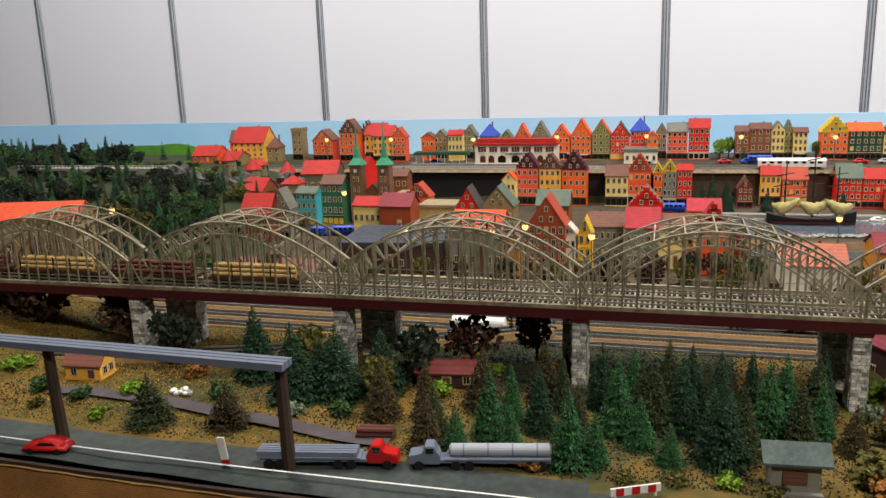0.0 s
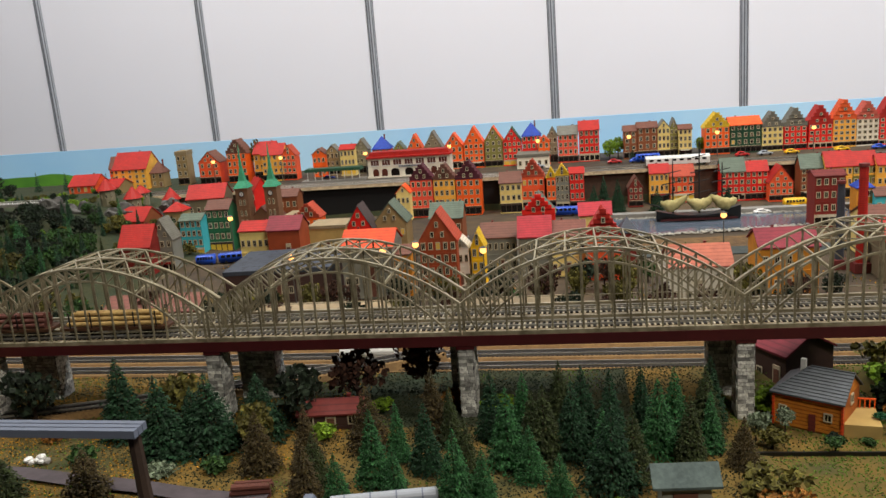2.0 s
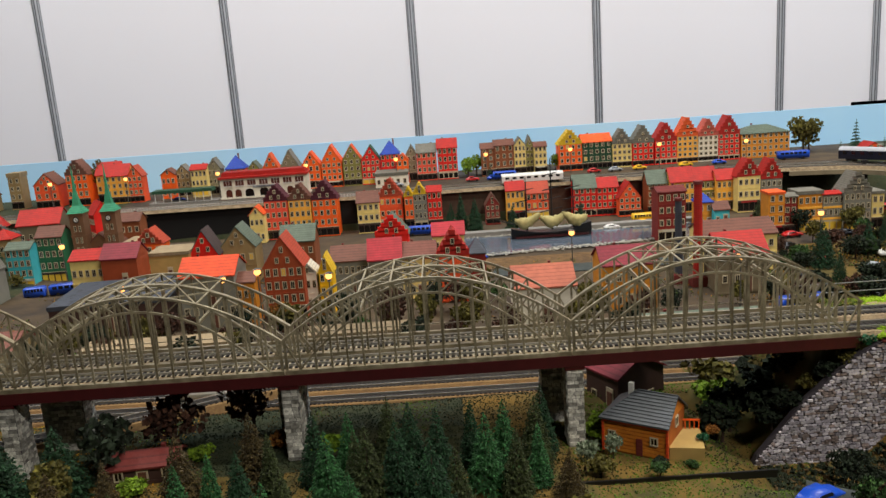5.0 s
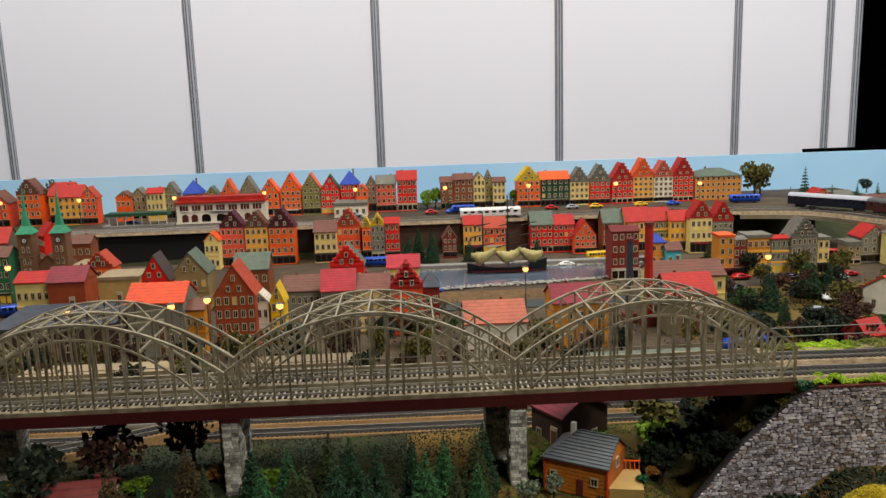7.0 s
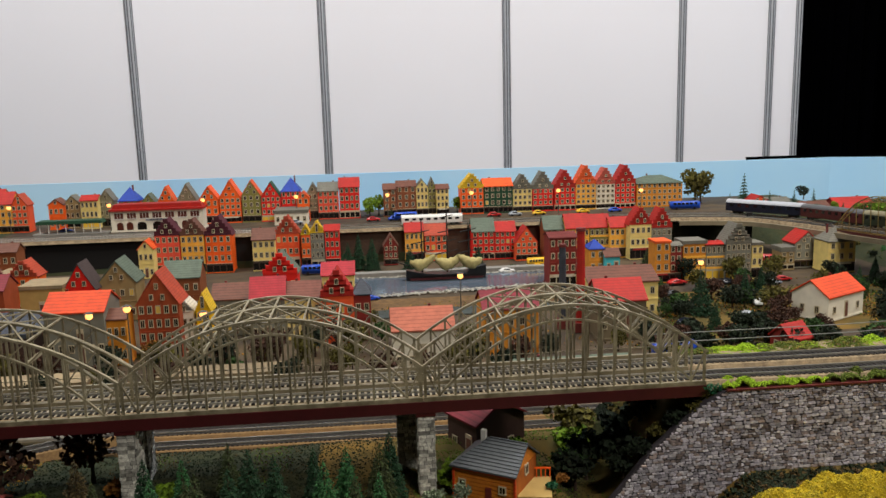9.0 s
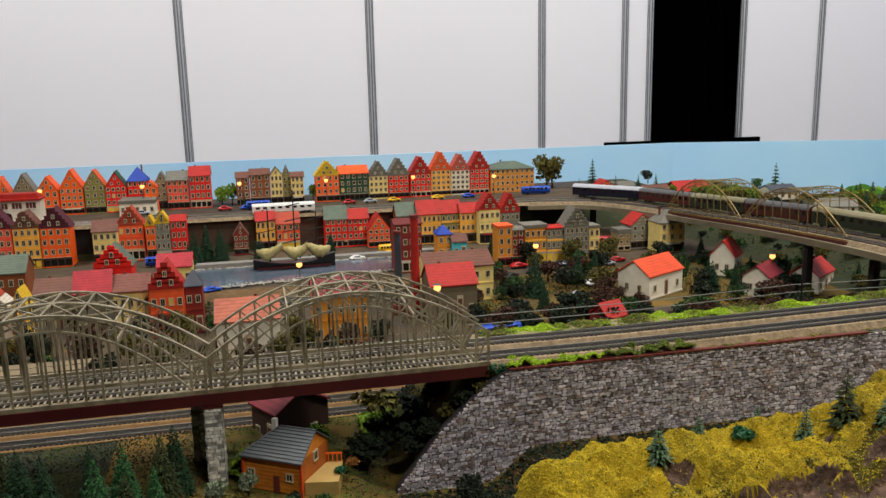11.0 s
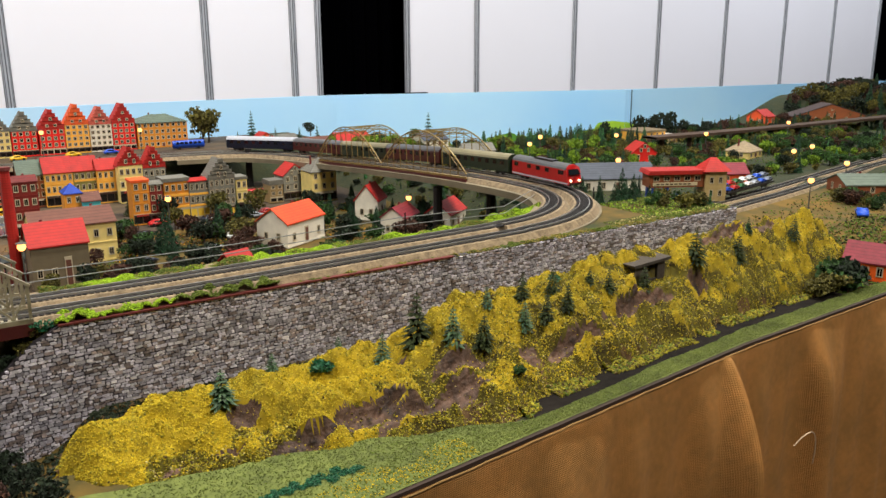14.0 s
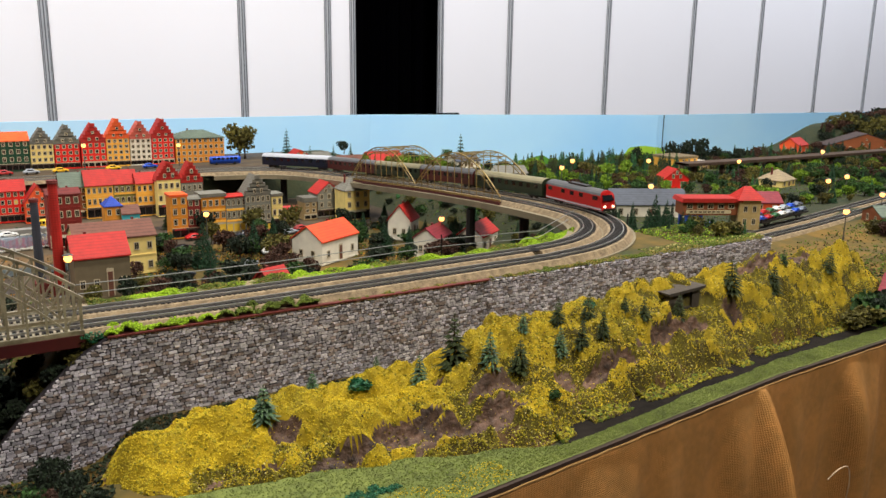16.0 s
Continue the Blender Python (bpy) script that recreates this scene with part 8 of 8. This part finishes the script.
for k in range(0, len(pts), 2):
    bm = bm_new(); tube(bm, [(pts[k][0], pts[k][1] + 0.03, 1.15), (pts[k][0], pts[k][1] + 0.03, 1.231)], [0.008, 0.008], 8); part("pillar", bm, M_BRICKW, via2)

# shelter on the mound
sh = root("rock_shelter", pose(1.657, 1.036, 1.214, 0, 0, 4) @ Matrix.Diagonal((0.9, 0.9, 0.85, 1)), "grey-brown stone shelter with an open doorway dug into the mound", "shelter")
M_SHEL = mat("grey_shelter_stone", "4e463c", 0.9, 0.35, 0.006, 0.8, h2="38322c")
bm = bm_new(); box(bm, -0.034, 0.034, 0, 0.036, -0.02, 0.004); part("floor_slab", bm, M_SHEL, sh)
bm = bm_new(); prism(bm, [(-0.042, 0.030), (0.042, 0.032), (0.045, 0.037), (-0.045, 0.035)], -0.006, 0.044); part("roof", bm, M_SHEL, sh)
for x, w in ((-0.036, 0.030), (0.018, 0.018)):
    bm = bm_new(); box(bm, x, x + w, -0.001, 0.036, -0.02, 0.0305); part("side_wall", bm, M_SHEL, sh)
# Black sheet at the back stands for the shade inside the doorway.
bm = bm_new(); box(bm, -0.006, 0.018, 0.028, 0.030, 0.004, 0.0305); part("back_wall", bm, M_VOID, sh)

# painted hills on the sky board
M_HILL = mat("painted_green_hill", "5c9a2c", 0.85, 0.3, 0.1, 0, h2="3c7424")
for x0, x1, y, h in ((-2.35, -1.25, 3.272, 1.255), (-1.9, -1.45, 3.270, 1.262), (-0.55, -0.2, 3.272, 1.225)):
    bm = bm_new()
    n = 24
    for k in range(n):
        a, b = k / n, (k + 1) / n
        f = lambda u: 1.19 + (h - 1.19) * math.sin(math.pi * u) ** 0.8
        poly(bm, [(x0 + (x1 - x0) * a, y, 1.1), (x0 + (x1 - x0) * b, y, 1.1), (x0 + (x1 - x0) * b, y, f(b)), (x0 + (x1 - x0) * a, y, f(a))])
    part("painted_hill", bm, M_HILL, board)


def board_hill(p, q, zs, m, label):
    """A painted hill on the board's slanting part, from p to q, whose outline has the heights zs."""
    a, b = Vector((p[0], p[1], 0)), Vector((q[0], q[1], 0))
    d = (b - a).normalized().cross(Vector((0, 0, 1))) * 0.007
    n = 28
    bm = bm_new()
    line = []
    for k in range(n + 1):
        u = k / n * (len(zs) - 1)
        i = min(int(u), len(zs) - 2)
        z = zs[i] + (zs[i + 1] - zs[i]) * smoothstep(0, 1, u - i) + 0.0012 * nz(a.x + k * 0.02, 0, 0.03, 9)
        line.append((a + (b - a) * (k / n) + d, z))
    for (p0, z0), (p1, z1) in zip(line, line[1:]):
        poly(bm, [(p0.x, p0.y, 1.09), (p1.x, p1.y, 1.09), (p1.x, p1.y, z1), (p0.x, p0.y, z0)])
    part("painted_hill", bm, m, board, label)


M_LIMEHILL = mat("painted_lime_hill", "a8d034", 0.85, 0.3, 0.05, 0, h2="80b030")
board_hill((2.901, 3.065), (3.095, 2.995), (1.13, 1.168, 1.176, 1.158, 1.13), M_HILL, "dark green painted hill")
board_hill((3.01, 3.026), (3.12, 2.986), (1.13, 1.166, 1.155, 1.12), M_LIMEHILL, "lime green painted hill")
board_hill((3.331, 2.911), (3.500, 2.850), (1.14, 1.209, 1.214, 1.208), M_LIMEHILL, "lime green painted hill")
board_hill((3.500, 2.850), (3.62, 2.834), (1.208, 1.200, 1.15, 1.12), M_LIMEHILL, "lime green painted hill")
board_hill((3.98, 2.788), (4.60, 2.708), (1.13, 1.165, 1.180, 1.176, 1.15), M_HILL, "dark green painted hill")
# Thin strip coloured as the bluish shadow along the board's joint.
bm = bm_new(); box(bm, 3.528, 3.5305, 2.837, 2.841, 1.19, 1.347)
part("batten", bm, mat("blue_grey_batten", "3c5468", 0.7, 0.2, 0.02, 0), board, "slim blue-grey strip standing for the shadow at the board's joint")

# ---- woods, hedges and garden trees ----
rd = random.Random(17)


west = (wood_items(rd, 270, -2.3, -0.72, 1.8, 2.42, 0.04, 0.075, ("dark", "dark", "dark", "green", "olive"), 0.65) + wood_items(rd, 110, -2.4, -1.62, 2.4, 3.0, 0.06, 0.105, ("dark", "dark", "dark", "green"), 0.5)
        + wood_items(rd, 60, -1.62, -1.0, 2.52, 2.9, 0.018, 0.032, ("dark", "green", "olive", "lime"), 0.7)
        + wood_items(rd, 90, -1.25, -0.75, 1.72, 2.2, 0.045, 0.07, ("dark", "green"), 0.15) + wood_items(rd, 30, -1.1, -0.62, 2.2, 2.6, 0.025, 0.045, ("green", "olive", "lime"), 0.9))
woods("west_wood", west, "dense dark green woodland on the hillside")
east = (wood_items(rd, 130, 2.02, 2.6, 1.9, 3.0, 0.028, 0.05, ("green", "olive", "lime", "lime", "dark"), 0.75) + wood_items(rd, 90, 2.45, 2.95, 2.2, 2.55, 0.05, 0.078, ("green", "olive", "lime"), 0.2)
        + wood_items(rd, 170, 2.6, 3.9, 1.9, 2.5, 0.03, 0.052, ("green", "olive", "dark", "olive", "brown"), 0.85) + wood_items(rd, 120, 2.75, 4.6, 1.6, 1.95, 0.025, 0.045, ("green", "olive", "lime", "dark"), 0.75)
        + wood_items(rd, 160, 3.6, 5.0, 2.15, 2.6, 0.04, 0.07, ("dark", "brown", "olive"), 0.6) + wood_items(rd, 26, 2.05, 2.2, 1.6, 2.0, 0.03, 0.045, ("green", "dark"), 0.35) + wood_items(rd, 14, 3.4, 3.7, 2.5, 2.6, 0.05, 0.07, ("dark",), 1.0)
        + wood_items(rd, 26, 2.02, 2.2, 1.36, 1.6, 0.03, 0.062, ("green",), 0.1) + wood_items(rd, 18, 1.93, 2.08, 1.22, 1.36, 0.02, 0.04, ("green", "olive"), 0.5) + wood_items(rd, 14, 2.22, 2.4, 1.06, 1.18, 0.03, 0.05, ("green", "olive"), 0.2) + wood_items(rd, 50, 2.5, 3.6, 1.15, 1.3, 0.025, 0.045, ("green", "olive", "brown"), 0.7))
for x, y, h, w in ((3.02, 2.50, 0.075, 1.1), (3.08, 2.50, 0.075, 1.1), (3.14, 2.50, 0.07, 1.1), (2.20, 2.80, 0.055, 1.6), (2.28, 2.72, 0.05, 1.6)):
    tree(x, y, gz(x, y) - 0.01, h, "lime", w, False, "lime trees on the hill")
east += wood_items(rd, 70, 1.94, 2.12, 1.62, 2.75, 0.02, 0.05, ("dark", "brown", "green", "olive"), 0.75)
east += [it for x, h, c in ((2.50, 0.062, 2), (2.545, 0.07, 0), (2.59, 0.066, 2), (2.635, 0.075, 0), (2.68, 0.07, 2), (2.73, 0.064, 2), (2.775, 0.072, 0), (2.82, 0.066, 2), (2.87, 0.06, 0)) for it in ((FIRM[c].name, FIRS[int(x * 100) % 4][1], x, 2.36, 1.198, h * 1.1, 1.25, x * 9), (M_BARK.name, FIRS[int(x * 100) % 4][0], x, 2.36, 1.198, h * 1.1, 1.0, x * 9))]
east += wood_items(rd, 46, 2.45, 3.3, 2.05, 2.3, 0.022, 0.042, ("lime", "lime", "olive", "green"), 1.0)


def clear_of_houses(x, y):
    """Whether a tree here leaves the houses of the hillside in view."""
    for hx, hy in ((2.69, 1.99), (3.04, 1.85), (2.56, 1.57), (2.24, 1.66), (3.10, 2.28), (2.265, 1.445), (2.44, 1.45), (2.36, 1.44), (2.52, 1.47)):
        u = max(-0.22, min(0.06, (x - hx) * 0.65 + (y - hy) * 0.76))
        if math.hypot(x - hx - 0.65 * u, y - hy - 0.76 * u) < 0.075:
            return False
    return True


east += [it for it in wood_items(rd, 330, 2.3, 3.8, 1.6, 2.28, 0.026, 0.055, ("olive", "olive", "brown", "green", "lime", "green"), 0.82) + wood_items(rd, 90, 3.4, 4.8, 1.75, 2.2, 0.03, 0.05, ("olive", "brown", "dark", "green"), 0.9) if clear_of_houses(it[2], it[3])]
east += wood_items(rd, 70, 4.3, 4.75, 2.2, 2.6, 0.06, 0.10, ("brown", "dark", "olive"), 0.9)
for x, y, h in ((2.93, 2.40, 0.085), (3.13, 2.42, 0.105), (3.19, 2.42, 0.095), (3.25, 2.43, 0.11), (3.31, 2.43, 0.105), (3.38, 2.42, 0.075)):
    tree(x, y, gz(x, y) - 0.006, h, "dark", 0.75, False, "dark trees on the hill")
# open grass before the signal box
east = [it for it in east if not (1.95 < it[2] < 2.42 and 1.04 < it[3] < 1.48 and (it[3] < 1.2 or it[2] > 2.1))]
woods("east_wood", east, "mixed green woodland on the eastern hillside")
flock("lawn_flock", 34000, lambda q: (1.95 + 2.6 * q.random(), 1.0 + 1.5 * q.random()), lambda x, y: gz(x, y), [UNDER[0], UNDER[3], LIME[1], UNDER[1]], lambda x, y, q: None if abs(y - 1.42 - 0.2 * (x - 2.4)) < 0.09 else q.choice((0, 1, 1, 2, 2, 3)), 0.0009, 0.0030, "green flock on the eastern slopes", 44)
for x, y, h, c in ((1.21, 1.78, 0.05, "brown"), (1.30, 1.72, 0.055, "dark"), (1.36, 1.74, 0.06, "green"), (1.42, 1.80, 0.05, "brown"), (1.48, 1.70, 0.05, "brown"), (1.53, 1.72, 0.045, "brown"), (1.60, 1.70, 0.045, "olive"), (1.12, 1.62, 0.045, "brown"),
                   (1.66, 1.83, 0.045, "green"), (1.70, 1.76, 0.04, "olive"), (1.64, 2.04, 0.07, "green"), (1.56, 2.28, 0.075, "olive"), (1.70, 2.24, 0.065, "dark"), (1.46, 2.30, 0.075, "olive"), (1.35, 2.34, 0.07, "dark"), (1.76, 2.12, 0.06, "dark"),
                   (1.80, 1.78, 0.04, "olive"), (1.86, 1.72, 0.035, "olive"), (1.90, 2.0, 0.05, "dark"), (1.28, 1.6, 0.04, "olive"), (1.38, 1.62, 0.04, "dark"), (0.52, 2.02, 0.06, "olive"), (0.55, 1.92, 0.05, "green"), (0.14, 1.82, 0.04, "olive"), (0.2, 1.86, 0.04, "orange"),
                   (0.30, 1.58, 0.06, "green"), (0.42, 1.56, 0.07, "dark"), (0.50, 1.54, 0.07, "dark"), (0.22, 1.55, 0.06, "brown"), (-0.02, 1.58, 0.06, "green"), (-0.2, 1.78, 0.05, "olive"), (-0.28, 1.76, 0.05, "olive"), (-0.34, 1.8, 0.045, "dark"), (0.58, 1.60, 0.05, "lime"), (-0.10, 1.8, 0.04, "olive")):
    tree(x, y, TZ - 0.002, h, c, 1.0, False, "town trees")
for x, y, h, c in ((1.26, 2.02, 0.10, 1), (1.24, 1.9, 0.06, 1), (0.50, 2.70, 0.11, 1), (0.54, 2.68, 0.10, 1), (0.47, 2.66, 0.09, 1), (0.65, 2.66, 0.07, 1), (1.44, 2.52, 0.07, 1), (1.30, 2.48, 0.07, 2), (1.68, 1.98, 0.07, 1), (1.74, 1.96, 0.06, 1), (1.82, 2.02, 0.06, 1), (1.86, 1.96, 0.055, 1), (0.46, 2.58, 0.08, 1), (0.86, 2.72, 0.06, 1)):
    fir(x, y, TZ, h, c, None, 1.0, False, "town firs")
# upper town
for x, y, h, c, w in ((1.69, 3.09, 0.125, "olive", 1.0), (1.715, 3.1, 0.115, "olive", 0.9), (0.54, 3.05, 0.07, "lime", 1.0), (0.57, 3.1, 0.075, "lime", 1.0), (0.84, 3.09, 0.06, "lime", 0.9), (-0.72, 3.1, 0.15, "olive", 0.5), (-0.02, 3.12, 0.05, "green", 1.0), (2.1, 3.1, 0.05, "dark", 1.2)):
    tree(x, y, 1.2145, h, c, w, False, "trees of the upper town")
for x, y, h in ((1.86, 3.07, 0.105), (1.92, 3.0, 0.05), (2.02, 3.02, 0.045), (1.80, 3.05, 0.04), (2.40, 2.75, 0.12), (2.08, 3.0, 0.05), (-1.62, 3.1, 0.075), (-1.5, 3.1, 0.07), (-1.32, 3.08, 0.06), (0.61, 3.0, 0.055)):
    fir(x, y, gz(x, y), h, 1, 3, 0.9, True, "firs of the upper town")
# slender firs and dark trees inside the curve
for x, y, h in ((2.107, 1.589, 0.075), (2.039, 1.476, 0.10), (2.07, 1.487, 0.115), (2.133, 1.513, 0.085), (2.132, 1.466, 0.065), (2.055, 1.53, 0.07), (2.02, 1.44, 0.06)):
    fir(x, y, gz(x, y) - 0.002, h, 1, None, 0.8, False, "firs inside the curve")
# hedge below the viaduct and scrub round the bridge abutment
for k in range(40):
    tree(0.62 + 0.6 * rd.random(), 2.61 + 0.01 * rd.random(), TZ, rd.uniform(0.012, 0.02), "green", 1.5, True)
for x, y, z, h, c in ((0.87, 1.26, 1.19, 0.06, "dark"), (0.84, 1.30, 1.16, 0.07, "dark"), (0.80, 1.34, 1.14, 0.07, "olive"), (0.82, 1.25, 1.15, 0.06, "dark"), (0.76, 1.2, 1.15, 0.05, "dark"), (0.78, 1.30, 1.14, 0.05, "lime")):
    tree(x, y, z, h, c, 1.2, True)

# overhead wires and masts along the line
M_WIRE = mat("grey_wire", "7a7c7a", 0.5, 0.1, 0.01, 0)
for k, (x0, x1) in enumerate(((0.90, 1.45), (1.45, 1.85))):
    for j, dz in enumerate((0.0, 0.012)):
        bm = bm_new()
        tube(bm, [(x0, 1.345 + (0.0 if k == 0 else 0.02), 1.262 + dz), ((x0 + x1) / 2, 1.355, 1.259 + dz), (x1, 1.365 + 0.12 * k, 1.262 + dz)], [0.0007] * 3, 5)
        tagged(part("overhead_wire", bm, M_WIRE), "thin grey wire strung beside the tracks", "wire", "line wires")
    for x in (x0, x1):
        bm = bm_new(); tube(bm, [(x, 1.347, 1.20), (x, 1.347, 1.285)], [0.0016, 0.0012], 6)
        tagged(part("line_mast", bm, M_SLEEPER), "dark slim mast beside the tracks", "mast", "line masts")

for k in range(190):
    x, y = rd.uniform(1.08, 1.86), rd.uniform(1.41, 2.25)
    if abs(x - 1.54) < 0.07 and 1.8 < y < 2.05 or abs(x - 1.28) < 0.05 and y > 1.9:
        continue
    tree(x, y, TZ - 0.002, rd.uniform(0.025, 0.062), rd.choice(("brown", "brown", "dark", "dark", "green", "olive")), 1.2, rd.random() < 0.4, "town trees")
for x, y, h in ((1.60, 2.06, 0.085), (1.66, 1.93, 0.075), (1.70, 2.13, 0.07), (1.83, 2.12, 0.06), (1.86, 1.94, 0.075), (1.40, 2.10, 0.08), (1.47, 2.16, 0.075), (1.74, 1.72, 0.05), (1.62, 1.62, 0.05), (1.84, 2.28, 0.06)):
    fir(x, y, TZ, h, 1, None, 1.0, False, "town firs")
flock("verge_flock", 12000, lambda q: (1.86 + 0.3 * q.random(), 1.19 + 0.28 * q.random()), lambda x, y: max(gz(x, y), 1.2535 if x < 2.03 and y < 1.226 else 0), [LIME[1], UNDER[3], LIME[0], UNDER[1]], lambda x, y, q: q.choice((0, 0, 1, 1, 2, 3)), 0.0008, 0.0022, "green flock on the bank behind the wall", 48)
flock("garden_flock", 26000, lambda q: (1.05 + 0.85 * q.random(), 1.37 + 0.95 * q.random()), lambda x, y: TZ, [UNDER[0], UNDER[1], UNDER[2], UNDER[3]], lambda x, y, q: None if nz(x, y, 0.16, 61) < -0.05 else q.choice((0, 1, 1, 2, 3)), 0.0009, 0.0028, "brown and green flock in the gardens", 45)
flock("garden_flock", 10000, lambda q: (-0.7 + 1.9 * q.random(), 1.6 + 0.7 * q.random()), lambda x, y: TZ, [UNDER[0], UNDER[1], UNDER[2], UNDER[3]], lambda x, y, q: None if nz(x, y, 0.12, 63) < 0.08 else q.choice((0, 1, 1, 2, 3)), 0.0009, 0.0028, "brown and green flock between the houses", 46)

# trees and sheds between the yard and the old town
q9 = random.Random(91)
for k in range(52):
    x = -0.75 + 1.5 * (k + q9.random()) / 52
    tree(x, q9.uniform(1.62, 1.80), TZ - 0.003, q9.uniform(0.045, 0.085), q9.choice(("dark", "dark", "brown", "olive", "green")), q9.uniform(0.7, 1.0), False, "yard trees")
house("f", 1.03, 1.60, 0.14, TZ, TZ + 0.026, TZ + 0.032, "white", "white", 1, 5, 0, 0.04)
for x, y, t, c in ((0.20, 1.66, 10, "red"), (-0.12, 1.62, 170, "white"), (0.56, 1.64, 5, "yellow"), (0.74, 1.63, 0, "blue"), (0.46, 1.63, 8, "silver"), (1.10, 1.50, 15, "white"), (1.17, 1.46, 20, "red"), (1.24, 1.50, 200, "silver"), (1.33, 1.55, 15, "red"), (0.30, 1.63, 0, "grey")):
    car(x, y, TZ + 0.001, t, c, 0.05)
flock("lawn_flock", 3500, lambda q: (2.02 + 0.5 * q.random(), 0.95 + 0.2 * q.random()), lambda x, y: gz(x, y), [UNDER[0], UNDER[3], LIME[1], UNDER[1]], lambda x, y, q: q.choice((0, 1, 2, 2, 3)), 0.001, 0.004, "green flock round the red-roofed cabin", 52)
for x, y, h, c in ((0.42, 1.86, 0.075, "dark"), (0.46, 1.88, 0.07, "brown"), (0.50, 1.86, 0.075, "olive"), (0.72, 1.74, 0.06, "dark"), (0.80, 1.73, 0.065, "brown"), (0.86, 1.75, 0.055, "dark"), (1.0, 1.79, 0.05, "olive"), (1.06, 1.80, 0.06, "dark"), (0.12, 1.84, 0.06, "orange"), (0.20, 1.86, 0.05, "olive"), (0.05, 1.82, 0.06, "dark")):
    tree(x, y, TZ - 0.003, h, c, 0.9, False, "yard trees")
for x, y, z, h, c in ((0.912, 1.186, 1.244, 0.020, "olive"), (0.893, 1.188, 1.230, 0.024, "olive"), (0.874, 1.190, 1.214, 0.028, "dark"), (0.856, 1.192, 1.196, 0.028, "olive"), (0.835, 1.195, 1.178, 0.030, "dark"), (0.815, 1.195, 1.158, 0.030, "dark")):
    tree(x, y, z, h, c, 1.3, True)
for x, y, h, c in ((1.16, 2.22, 0.05, "dark"), (1.34, 2.24, 0.06, "olive"), (1.42, 2.16, 0.055, "brown"), (1.50, 2.18, 0.06, "dark"), (1.22, 2.14, 0.045, "brown"), (1.38, 2.06, 0.05, "green"), (1.62, 2.16, 0.06, "olive"), (1.68, 2.10, 0.055, "dark"), (1.46, 2.04, 0.05, "brown")):
    tree(x, y, TZ - 0.003, h, c, 0.85, False, "town trees")
for x, y, t, c in ((1.20, 2.30, 5, "white"), (1.32, 2.31, 5, "red"), (1.44, 2.29, 185, "darkblue"), (1.55, 2.26, 8, "silver"), (1.26, 2.20, 40, "black")):
    car(x, y, TZ + 0.001, t, c, 0.05)

# grey viaduct and rock outcrop on the western hill
wv_ = root("hill_viaduct", pose(0, 0, 0), "pale grey railway viaduct crossing the wooded hill", "viaduct", "", "structure")
bm = bm_new(); box(bm, -1.75, -1.16, 2.46, 2.50, 1.255, 1.263)
part("deck", bm, M_CONC, wv_)
for k in range(9):
    bm = bm_new(); box(bm, -1.73 + 0.068 * k, -1.722 + 0.068 * k, 2.466, 2.494, 1.15, 1.255); part("pillar", bm, M_CONC, wv_)
bm = bm_new()
bar(bm, (-1.75, 2.461, 1.272), (-1.16, 2.461, 1.272), 0.0016)
for k in range(40):
    bar(bm, (-1.745 + 0.0148 * k, 2.461, 1.263), (-1.745 + 0.0148 * k, 2.461, 1.272), 0.001)
part("railing", bm, PAINT["white"], wv_)
M_CRAG = mat("grey_plaster_crag", "6a6864", 0.9, 0.4, 0.012, 1.0, h2="33322f")
for x, y, z, sx, sz in ((-1.13, 2.47, 1.21, 0.075, 0.06), (-1.03, 2.46, 1.20, 0.06, 0.05), (-0.90, 2.47, 1.19, 0.07, 0.05), (-0.80, 2.56, 1.19, 0.05, 0.045)):
    bm = bm_new()
    bmesh.ops.create_icosphere(bm, subdivisions=4, radius=1.0)
    for v in bm.verts:
        k = 1 + 0.5 * nz(v.co.x + x * 9, v.co.y + v.co.z * 0.7, 0.5, 3) + 0.35 * nz(v.co.x + x, v.co.z, 0.18, 5)
        v.co = Vector((v.co.x * sx * k, v.co.y * 0.03 * k, v.co.z * sz * k))
    ob = part("crag", bm, M_CRAG)
    ob.matrix_world = pose(x, y, z)
    tagged(ob, "rough grey plaster crag on the wooded hill", "rock", "crags")
